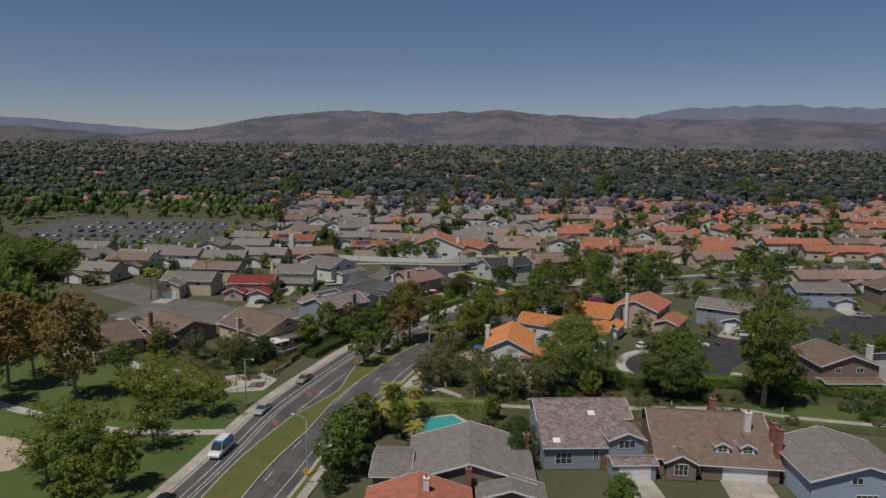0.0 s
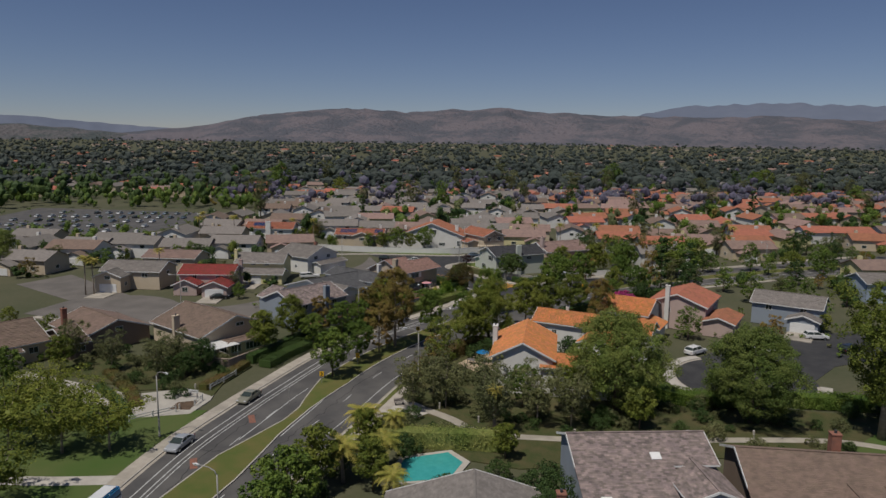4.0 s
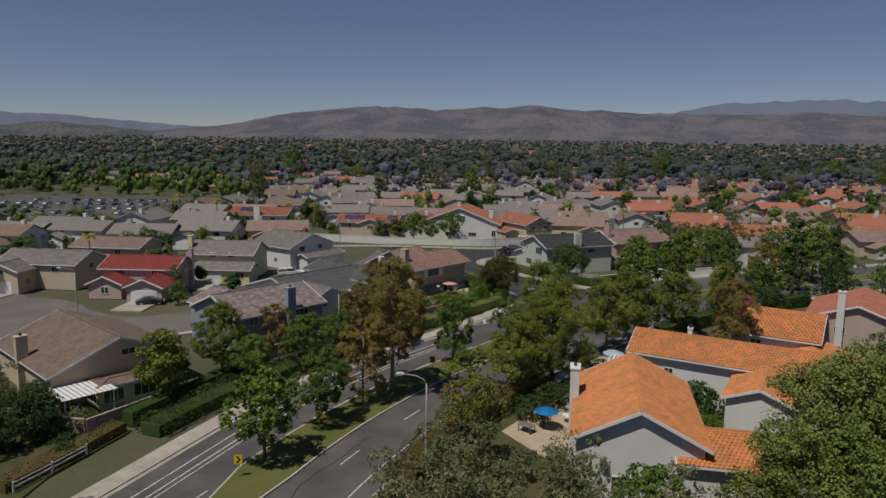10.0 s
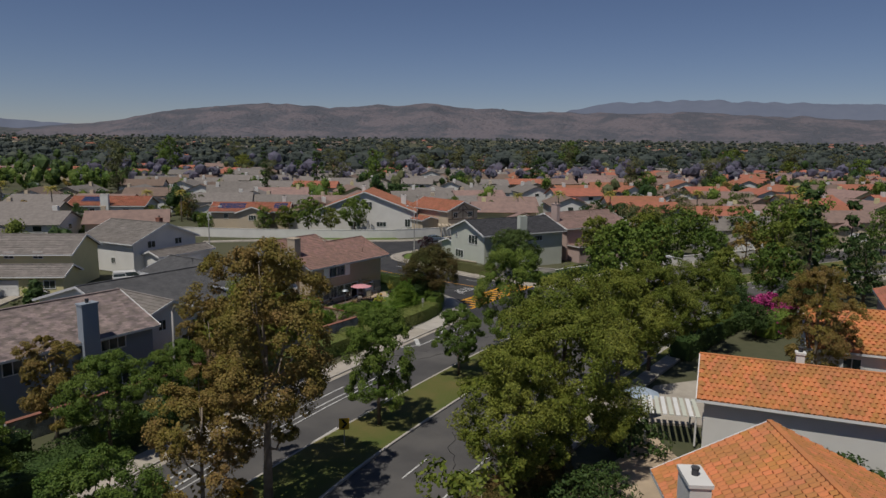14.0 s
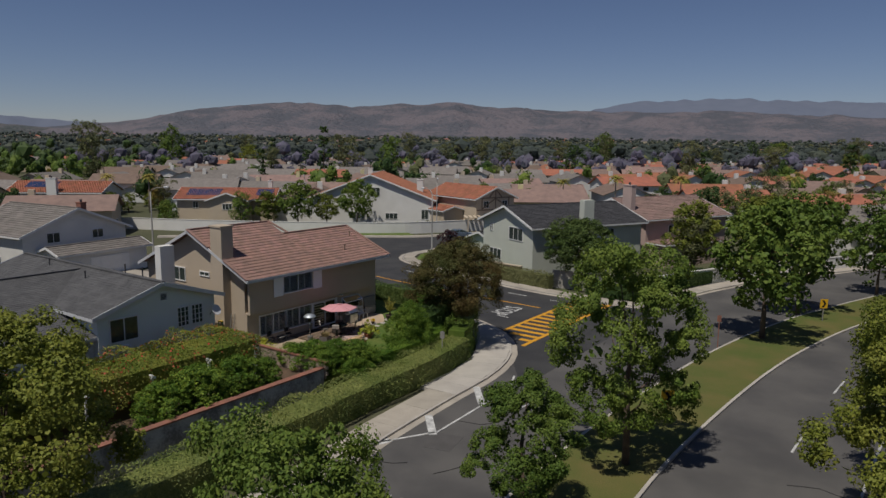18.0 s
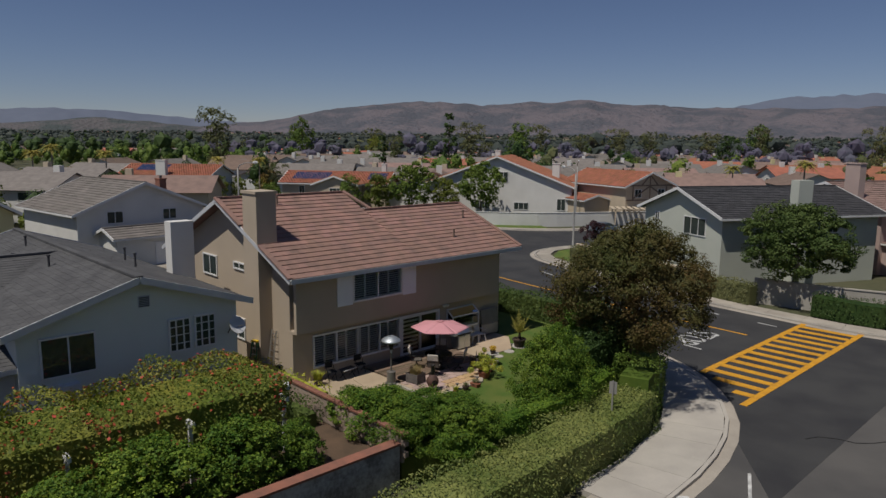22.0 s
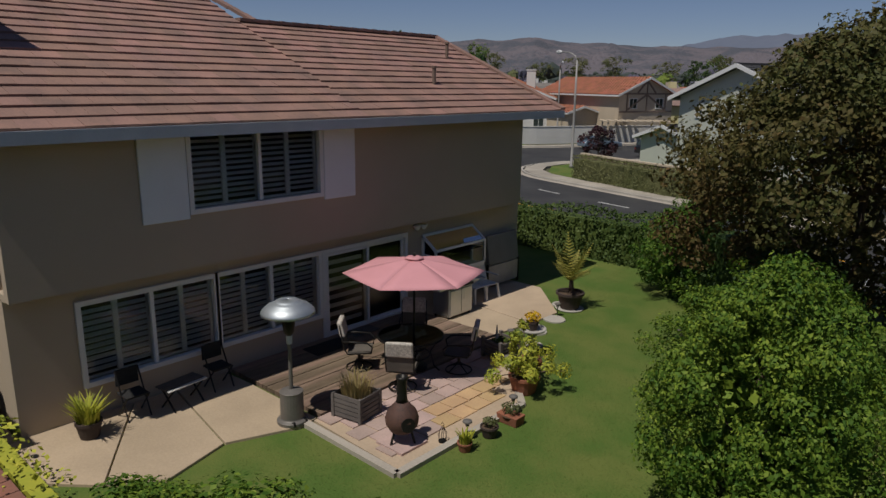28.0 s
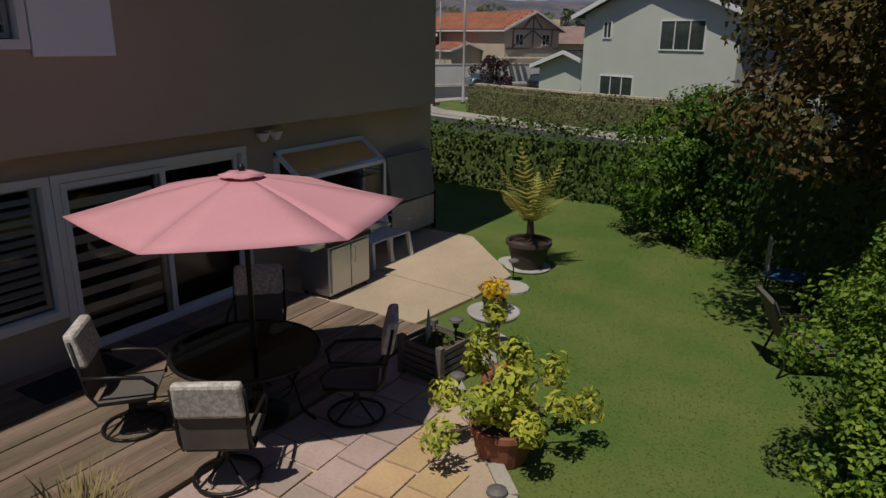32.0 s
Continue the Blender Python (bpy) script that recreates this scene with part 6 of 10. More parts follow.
for key, x, y, h, lab in (
        ("green_b", -108.9, 103, 8.2, GREEN), ("green_b", -111.8, 111.6, 7.4, GREEN), ("rust_b", -113.0, 118.2, 9.5, RUST), ("rust_a", -113.6, 123.2, 15.6, RUST), ("green_cone", -115.3, 135.8, 9.0, GREEN),
        ("green_b", -116.5, 148.9, 6.2, GREEN), ("green_cone", -115.4, 157.3, 10.8, GREEN), ("green_b", -114.8, 185.9, 11.0, GREEN), ("green_b", -113.9, 197.3, 10.0, GREEN),
        ("green_b", -108.5, 212, 8, GREEN), ("mid_a", -101, 228, 8, GREEN),
        ("green_c", -100.7, 136.6, 12.4, GREEN), ("green_a", -101.0, 130.8, 9.5, GREEN), ("green_a", -103.0, 153.6, 10.0, GREEN), ("green_a", -102.4, 160.5, 10.0, GREEN), ("green_a", -128.6, 135.2, 9.4, GREEN), ("rust_b", -98.4, 117.6, 6.6, "small tree with mustard-olive foliage"), ("feather_slim", -93.8, 114.4, 11.0, "slender young tree with thin bright foliage"), ("green_a", -100.6, 170, 9, GREEN),
        ("green_a", -128.4, 103.2, 8.0, GREEN), ("green_a", -130.6, 111.4, 9.0, GREEN), ("green_b", -124.9, 112.0, 6.5, GREEN), ("green_b", -126.6, 121, 7, GREEN), ("green_b", -128.6, 128, 6, GREEN), ("rust_b", -129.5, 131.5, 8.5, RUST),
        ("rust_b", -131.5, 120.0, 8, RUST),
        ("sparse", -88.5, 101, 7.5, "sparse grey-green tree with thin branches"), ("sparse", -85.5, 105, 7, "sparse grey-green tree with thin branches"), ("sparse", -91, 108.5, 7.2, "sparse grey-green tree with thin branches"),
        ("sparse", -74.8, 102.8, 8.4, "sparse grey-green tree with thin branches"), ("sparse", -71.6, 108.5, 8.6, "sparse grey-green tree with thin branches"), ("sparse", -67.5, 111, 8, "sparse grey-green tree with thin branches"),
        ("sparse", -79.5, 106.5, 7.5, "sparse grey-green tree with thin branches"), ("sparse", -82.5, 111.5, 7, "sparse grey-green tree with thin branches"), ("green_b", -77, 113, 6.5, GREEN), ("green_a", -71, 115.5, 7, GREEN), ("green_a", -60, 117, 6, GREEN),
        ("pine_fine", -65.6, 121, 14.2, "broad dark green pine with dense needles"), ("pine_fine", -49, 130.3, 13.0, "broad dark green pine with dense needles"),
        ("euc", -33.5, 136.1, 22, "tall pale eucalyptus with clumped olive leaves"), ("green_b", -30.8, 141, 9, GREEN),
        ("rust_a", -134.7, 51.9, 21, "big rust and olive eucalyptus in the park"), ("rust_a", -149.3, 45.1, 20, "big rust and olive eucalyptus in the park"), ("rust_a", -143, 38, 16, "big rust and olive eucalyptus in the park"),
        ("feather", -118.5, 57.0, 8.2, "airy yellow-green tree on the park lawn"), ("feather", -112.5, 61.0, 7.6, "airy yellow-green tree on the park lawn"), ("feather", -108.6, 65.2, 7.0, "airy yellow-green tree on the park lawn"), ("feather", -110.0, 44.0, 7.6, "airy yellow-green tree on the park lawn"),
        ("feather", -103.6, 51.2, 7.4, "airy yellow-green tree on the park lawn"), ("feather", -125.0, 60.5, 7.2, "airy yellow-green tree on the park lawn"), ("feather", -129.0, 66.0, 6.6, "airy yellow-green tree on the park lawn"), ("feather", -121.0, 66.2, 6.2, "airy yellow-green tree on the park lawn"), ("feather", -116.0, 41.5, 7.0, "airy yellow-green tree on the park lawn"),
        ("rust_a", -156, 52, 16, "big rust and olive eucalyptus in the park"), ("green_a", -93.6, 41.0, 8.6, GREEN), ("green_b", -98.6, 37.6, 8.2, GREEN), ("green_a", -88.5, 33.5, 9.0, GREEN), ("feather", -103.5, 35.0, 8.0, "airy yellow-green tree on the park lawn"), ("green_b", -142, 64, 7, GREEN),
        ("sparse", -130, 83, 6.5, "sparse grey-green tree with thin branches"), ("sparse", -140, 80, 6.5, "sparse grey-green tree with thin branches"), ("sparse", -133.5, 88, 6.5, "sparse grey-green tree with thin branches"), ("round_dark", -128.8, 90.5, 5, "dense dark green garden tree"),
        ("round_dark", -127.5, 86.8, 4, "dense dark green garden tree"), ("green_a", -146, 74, 6, GREEN), ("sparse", -150, 78, 7, "sparse grey-green tree with thin branches"),
        ("green_a", -80.5, 76, 7.5, GREEN), ("green_b", -77.8, 70, 8, GREEN), ("green_a", -84, 87, 5.5, GREEN), ("green_b", -73, 64, 8.5, GREEN), ("green_a", -76, 80.5, 6, GREEN), ("round_dark", -57.5, 88, 5.6, "dense dark green garden tree"), ("round_dark", -55, 84.5, 5, "dense dark green garden tree"),
        ("green_a", -69, 97, 4.5, GREEN), ("citrus", -37, 82.5, 4.4, "clipped round bright green tree beside the drive"),
        ("rust_a", -88.5, 160, 11.5, "tree with orange-rust foliage"), ("mid_cypress", -94, 206, 16, "tall dark cypress by the road"), ("mid_cypress", -89.5, 214, 14, "tall dark cypress by the road"), ("mid_dark", -87, 206, 9, "dense dark green garden tree"),
        ("green_b", -101.5, 192, 5.0, GREEN), ("green_a", -103.5, 197, 7, GREEN), ("green_b", -97.5, 199, 8, GREEN), ("mid_b", -97, 230.7, 12, GREEN), ("mid_b", -102.4, 233, 11, GREEN), ("round_dark", -99.5, 184.5, 4.2, "dense dark green garden tree"), ("round_dark", -96, 178.5, 3.6, "dense dark green garden tree"), ("round_dark", -94, 193.5, 4.5, "dense dark green garden tree"),
        ("maroon", -134.0, 169.5, 7.0, "maroon-leaved tree over the back hedge"), ("round_pale", -135.9, 196.4, 7.0, "round green tree by the wall"), ("green_a", -128, 212, 8.5, GREEN), ("green_a", -122, 222, 9, GREEN),
        ("green_b", -116, 232, 8.5, GREEN), ("mid_b", -110, 244, 9, GREEN), ("mid_rust", -117, 246, 9, RUST), ("mid_a", -103, 256, 9, GREEN), ("plum", -160.8, 206.5, 3.2, "small plum tree with dark purple leaves"), ("green_b", -198.8, 212.4, 8.4, GREEN), ("green_a", -203.6, 209.6, 6.4, GREEN), ("green_b", -191.2, 220.0, 8.6, GREEN), ("green_a", -195.4, 216.4, 6.0, GREEN), ("mid_b", -207.5, 206.5, 6, GREEN)):
    zz = -.1 if key in ("maroon", "citrus") else ZS
    tree(key, x, y, h, label=lab, z=zz, wide=1.3 if key == "feather" else 1.2 if key == "round_pale" else .85 if key == "green_cone" else 1.0)
for x, y, h, wd in ((-136.6, 156.6, 1.75, 1.65), (-135.0, 156.9, 1.95, 1.6), (-138.2, 156.4, 1.4, 1.6), (-133.6, 157.6, 2.0, 1.5), (-133.7, 163.1, 3.4, .86), (-138.6, 172.4, 2.7, .95),
                    (-136.6, 150.6, 2.2, 1.4), (-136.3, 147.8, 2.4, 1.4), (-136.2, 145.4, 2.1, 1.3), (-136.4, 152.6, 1.6, 1.1), (-134.9, 165.2, 2.4, 1.1)):
    tree("citrus", x, y, h, label="glossy shrub with bright green leaves", z=-.06, category="shrub", group="garden shrubs", wide=wd, name="shrub")

for x, y, h in ((-96.6, 188.4, 3.0), (-94.4, 187.6, 2.6), (-226, 186, 2.6), (-223, 189, 2.2)):
    tree("bougainvillea", x, y, h, label="magenta bougainvillea in full flower", category="shrub", group="bougainvilleas", name="shrub", wide=1.2)
for x, y, h in ((-262, 84, 13), (-268, 92, 14), (-274, 80, 12), (-258, 97, 11), (-280, 90, 14), (-266, 103, 11), (-288, 84, 13), (-272, 70, 12), (-284, 100, 12)):
    tree("pine", x, y, h, label="broad dark green tree at the suburb's edge", group="edge trees", wide=1.1)

def hedge(name, line, width, h, leaf, label, z=ZS, dens=75, size=.13, round_=.25, category="hedge", flowers=None, lumpy=.12, freq=.9):
    """A clipped hedge along a line: a dark core under a coat of leaves."""
    rng = np.random.default_rng(int(abs(line[0][0] * 10)) + len(line))
    ln_ = resample(line, .5)
    inset = .12 + lumpy * width * .3
    a, b = offset(ln_, -width / 2 + inset), offset(ln_, width / 2 - inset)
    hd = thing(name, 0, 0, 0, 0, label, category)
    part("core", MB().ribbon(a, b, z - .1, z + h * (1 - lumpy * .5) - .1), leaf, hd)
    p = np.array(ln_)
    length = float(np.sum(np.hypot(*np.diff(p, axis=0).T)))
    n_ = int(length * (2 * h + width) * dens)
    s = rng.uniform(0, len(p) - 1.001, n_)
    i = s.astype(int)
    c = p[i] + (p[i + 1] - p[i]) * (s - i)[:, None]
    t = p[i + 1] - p[i]
    t /= np.hypot(*t.T)[:, None]
    nr = np.c_[t[:, 1], -t[:, 0]]
    q = rng.uniform(0, 2 * h + width, n_)
    off = np.where(q < h, -width / 2, np.where(q > h + width, width / 2, q - h - width / 2))
    zz = np.where(q < h, q, np.where(q > h + width, 2 * h + width - q, h))
    lump = np.array([noise.noise(Vector((cx * freq, cy * freq, zv * freq))) for (cx, cy), zv in zip(c, zz)])
    off = off * (1 + lumpy * lump) + rng.normal(0, .05, n_)
    zz = zz * (1 + lumpy * .8 * lump) + rng.normal(0, .05, n_)
    pos = np.c_[c + nr * off[:, None], z + np.maximum(zz, 0.02)]
    n3 = np.c_[nr * np.sign(off)[:, None] * (zz < h * .93)[:, None], np.where(zz >= h * .93, 1.0, .4)]
    v, f = cards(pos, n3, size, rng, jitter=.6)
    part("foliage", leaf_mesh("foliage", v, f, leaf), None, hd)
    if flowers:
        k = rng.choice(n_, n_ // 12)
        spot = np.array([noise.noise(Vector((px * 1.7, py * 1.7, pz * 1.7))) for px, py, pz in pos[k]])
        k = k[spot > .02]
        v, f = cards(pos[k] + n3[k] * .05, n3[k], size * 1.25, rng, 1.5)
        part("blossom", leaf_mesh("blossom", v, f, flowers), None, hd)
    return hd


hedge("hedge", [(-130.0, 134), (-130.6, 146), (-131.0, 154), (-131.2, 161), (-131.9, 166.5)], 2.3, 1.6, "leaf_hedge", "long clipped pale green hedge beside the pavement", dens=230, size=.095, lumpy=.18)
hedge("hedge", [(-131.9, 166.5), (-133.0, 169.4), (-135.2, 172.4)], 1.8, 2.4, "leaf_green", "taller red-tinged hedge at the street corner", dens=150, size=.1, lumpy=.3)
hedge("hedge", [(-133.2, 156.6), (-132.9, 160), (-132.9, 164), (-133.4, 166.6)], 1.1, 1.25, "leaf_citrus", "low bright green hedge at the garden's edge", z=0, dens=200, size=.09, lumpy=.25)
hedge("hedge", [(-134.2, 165.4), (-134.6, 167.3), (-135.3, 169.4), (-136.5, 171.4), (-138.6, 172.7)], 1.6, 2.5, "leaf_dark", "dark shady shrubs along the garden's corner", z=0, dens=120, size=.11, lumpy=.3)
hedge("hedge", [(-135.5, 174.4), (-140, 174.7), (-146, 174.9), (-153.5, 174.9)], 1.1, 1.65, "leaf_ivy", "dark green hedge along the side street", z=-.1, dens=150, size=.12, lumpy=.16)
hedge("hedge", [(-137.6, 192.9), (-142.0, 193.9), (-147, 194.7), (-153, 196.6), (-158, 198.6)], 1.2, 1.6, "leaf_olive", "clipped ivy-covered wall beside the pale green house", dens=110, size=.12)
hedge("hedge", [(-133.5, 193.6), (-128.5, 194.0), (-127, 202), (-123, 213), (-117, 224)], 1.6, 1.5, "leaf_dark", "dark hedge behind the pavement", dens=50)
hedge("hedge", [(-144.6, 154.75), (-142.0, 154.8), (-138.9, 154.85)], .9, .85, "leaf_ivy", "low dark shrubs along the garden wall", z=-.04, dens=150, size=.1, lumpy=.4)
hedge("pergola_vine", [(-139.6, 138.5), (-139.6, 146), (-139.6, 153.2)], 4.7, 1.65, "leaf_vine", "flowering vine with red blossoms over a pergola", z=1.2, dens=190, size=.11, category="vine", flowers="flower_red", lumpy=.45, freq=.7)
hedge("hedge", [(-96.0, 108), (-98.6, 114), (-100.6, 122), (-101.3, 130), (-101.3, 136)], 3.0, 2.2, "leaf_maroon", "dark red and green hedge beside the road", dens=110, size=.14, lumpy=.4, freq=.6)
hedge("hedge", [(-125.6, 98), (-127.8, 104), (-130.5, 112), (-132, 118)], 1.8, 1.6, "leaf_dark", "dark green hedge below the yard wall", dens=45, size=.16)
hedge("hedge", [(-121.8, 98.5), (-124.6, 106), (-127.0, 116), (-129.0, 126), (-130.2, 133)], 3.6, 1.5, "leaf_dark", "dark dense planting between the pavement and the yard walls", dens=60, size=.17, lumpy=.45, freq=.5)
hedge("hedge", [(-119.5, 85), (-122.5, 92), (-125, 97)], 1.8, 1.0, "leaf_maroon", "low brown-green shrubs beside the pavement", dens=35, size=.17)
hedge("hedge", [(-72, 136), (-60, 131), (-48, 140), (-36, 148), (-22, 155), (0, 166)], 3.0, 2.1, "leaf_green", "long green hedge along the greenbelt", dens=40, size=.22, lumpy=.25)
hedge("hedge", [(-84.5, 89.5), (-80, 92.5), (-75, 96.3), (-70, 99.5)], 2.4, 2.4, "leaf_hedge", "thick green hedge beside the pool garden", dens=34, size=.2)
hedge("hedge", [(-101, 166), (-99.5, 180), (-96.5, 194), (-92, 207)], 2.4, 2.0, "leaf_dark", "dark hedge beside the road", dens=22, size=.26)
hedge("hedge", [(-120.5, 74.5), (-128, 77), (-139, 79)], 2.2, .8, "leaf_maroon", "low brown-green shrubs in the planting bed", dens=25, size=.2)
hedge("hedge", [(-118.5, 72), (-124, 73.5), (-133, 74.5)], 1.6, .9, "leaf_dark", "clipped dark hedge beside the path", dens=30, size=.18)

# ---- back garden things ----
M["umbrella"] = mat("umbrella", (0.72, 0.35, 0.385), (0.65, 0.31, 0.34), 0.85, 1.5, 60, 0.6, 0.2, transl=.12)
M["black_metal"] = mat("black_metal", (0.02, 0.019, 0.018), (0.03, 0.028, 0.026), 0.45, 3, 40, 0.5, 0.05, metal=.5)
M["sling"] = mat("sling", (0.13, 0.115, 0.1), (0.09, 0.08, 0.07), 0.8, 4, 120, 0.6, 0.3)
M["cushion"] = mat("cushion", (0.6, 0.56, 0.5), (0.36, 0.33, 0.3), 0.9, 26, 90, 1.2, 0.2)
M["table_glass"] = thin_glass("table_glass", (0.4, 0.42, 0.42))
M["steel"] = mat("steel", (0.62, 0.64, 0.66), (0.52, 0.54, 0.56), 0.42, 2, 60, 0.5, 0.05, metal=1.0)
M["dome_steel"] = mat("dome_steel", (0.5, 0.54, 0.57), (0.42, 0.46, 0.49), 0.5, 2, 60, 0.5, 0.05, metal=.75)
M["heater_grey"] = mat("heater_grey", (0.2, 0.185, 0.17), (0.15, 0.14, 0.13), 0.5, 3, 30, 0.5, 0.1, metal=.3)
M["terracotta"] = mat("terracotta", (0.32, 0.12, 0.07), (0.22, 0.09, 0.055), 0.85, 3, 40, 0.7, 0.2)
M["pot_dark"] = mat("pot_dark", (0.07, 0.05, 0.045), (0.045, 0.035, 0.03), 0.7, 3, 40, 0.6, 0.2)
M["chiminea"] = mat("chiminea", (0.12, 0.06, 0.045), (0.07, 0.045, 0.04), 0.7, 3, 30, 0.8, 0.3)
M["planter_wood"] = mat("planter_wood", (0.17, 0.15, 0.14), (0.11, 0.1, 0.095), 0.85, 2, 40, 0.7, 0.3)
M["white_plastic"] = mat("white_plastic", (0.62, 0.62, 0.63), (0.55, 0.55, 0.56), 0.45, 2, 30, 0.3, 0.02)
M["stone_pale"] = mat("stone_pale", (0.45, 0.43, 0.4), (0.35, 0.33, 0.3), 0.9, 3, 40, 0.7, 0.3)
M["yellow_plastic"] = mat("yellow_plastic", (0.75, 0.52, 0.03), (0.65, 0.45, 0.03), 0.45, 2, 30, 0.3, 0.02)
M["green_plastic"] = mat("green_plastic", (0.04, 0.2, 0.11), (0.03, 0.16, 0.09), 0.45, 2, 30, 0.3, 0.02)
M["blue_plastic"] = mat("blue_plastic", (0.05, 0.12, 0.25), (0.04, 0.1, 0.2), 0.5, 2, 30, 0.3, 0.02)
M["cover_grey"] = mat("cover_grey", (0.22, 0.215, 0.21), (0.17, 0.165, 0.16), 0.7, 2, 25, 0.6, 0.3)
M["mat_black"] = mat("mat_black", (0.02, 0.02, 0.02), (0.03, 0.03, 0.03), 0.95, 8, 120, 0.6, 0.4)
M["pvc_white"] = mat("pvc_white", (0.6, 0.6, 0.58), (0.5, 0.5, 0.48), 0.6, 2, 30, 0.4, 0.05)

TX, TY, TZ = -140.62, 163.2, .1
# parasol
pr = thing("patio_umbrella", TX + .06, TY + .04, TZ, 48, "pink six-sided patio umbrella open over the dining table", "umbrella")
part("pole", MB().lathe([(.024, 0), (.024, 2.3)], n=10), "black_metal", pr)
part("base", MB().lathe([(.28, 0), (.28, .05), (.1, .09), (.05, .1), (.05, .3)], n=18), "black_metal", pr)
RU, ZT, ZE = 1.44, 2.36, 2.07
for i in range(6):
    a0, a1 = i * math.pi / 3, (i + 1) * math.pi / 3
    vs, fs = [], []
    K, J = 8, 5
    for k in range(K + 1):
        u = .09 + .91 * k / K
        for j in range(J + 1):
            w = j / J
            p0, p1 = Vector((math.cos(a0), math.sin(a0))), Vector((math.cos(a1), math.sin(a1)))
            p = p0.lerp(p1, w) * RU * u
            sag = -.015 * math.sin(math.pi * w) * u * u
            vs.append((p.x, p.y, ZT - (ZT - ZE) * u ** 1.15 + sag))
    fs = [(k * (J + 1) + j, (k + 1) * (J + 1) + j, (k + 1) * (J + 1) + j + 1, k * (J + 1) + j + 1) for k in range(K) for j in range(J)]
    o = len(vs)
    gp = part("canopy_panel", MB().add(vs, fs), "umbrella", pr, smooth=True)
    sd = gp.modifiers.new("solid", 'SOLIDIFY')
    sd.thickness = .004
    e = Vector((math.cos(a0), math.sin(a0), 0)) * RU
    part("rib", MB().tube([(0, 0, ZT - .05), (e.x * .5, e.y * .5, ZT - .22), (e.x, e.y, ZE - .01)], .008, 5), "black_metal", pr)
    part("strut", MB().tube([(0, 0, 1.75), (e.x * .5, e.y * .5, ZT - .24)], .007, 5), "black_metal", pr)
vt = MB()
n_ = 24
for i in range(n_):
    a = 6.28318 * i / n_
    r = .19 + .008 * math.cos(6 * a)
    vt.v += [(.03 * math.cos(a), .03 * math.sin(a), ZT + .035), (r * math.cos(a), r * math.sin(a), ZT + .002 + .008 * math.cos(6 * a))]
vt.f = [(2 * i, 2 * i + 1, (2 * i + 3) % (2 * n_), (2 * i + 2) % (2 * n_)) for i in range(n_)]
part("vent_cap", vt, "umbrella", pr, smooth=True).modifiers.new("solid", 'SOLIDIFY').thickness = .006
part("finial", MB().lathe([(.02, 0), (.035, .03), (.02, .05), (.01, .07)], z=ZT + .03, n=10), "black_metal", pr, smooth=True)
# table
tb = thing("patio_table", TX, TY, TZ, 0, "round glass-topped patio table with a black metal frame", "table")
part("tabletop", MB().lathe([(.66, 0), (.66, .008)], z=.712, n=40), "table_glass", tb)
ring = MB()
n_ = 40
ring.tube([(.68 * math.cos(6.28318 * i / n_), .68 * math.sin(6.28318 * i / n_), .71) for i in range(n_ + 1)], .02, 6)
part("rim", ring, "black_metal", tb, smooth=True)
for i in range(4):
    a = .5 + i * math.pi / 2
    c, s = math.cos(a), math.sin(a)
    part("leg", MB().tube([(.6 * c, .6 * s, .7), (.42 * c, .42 * s, .4), (.5 * c, .5 * s, .1), (.62 * c, .62 * s, 0)], .016, 6), "black_metal", tb, smooth=True)
part("lower_ring", MB().tube([(.4 * math.cos(6.28318 * i / 20), .4 * math.sin(6.28318 * i / 20), .3) for i in range(21)], .012, 5), "black_metal", tb)
part("brace", MB().tube([(-.6, 0, .69), (.6, 0, .69)], .012, 5), "black_metal", tb)
part("brace", MB().tube([(0, -.6, .69), (0, .6, .69)], .012, 5), "black_metal", tb)


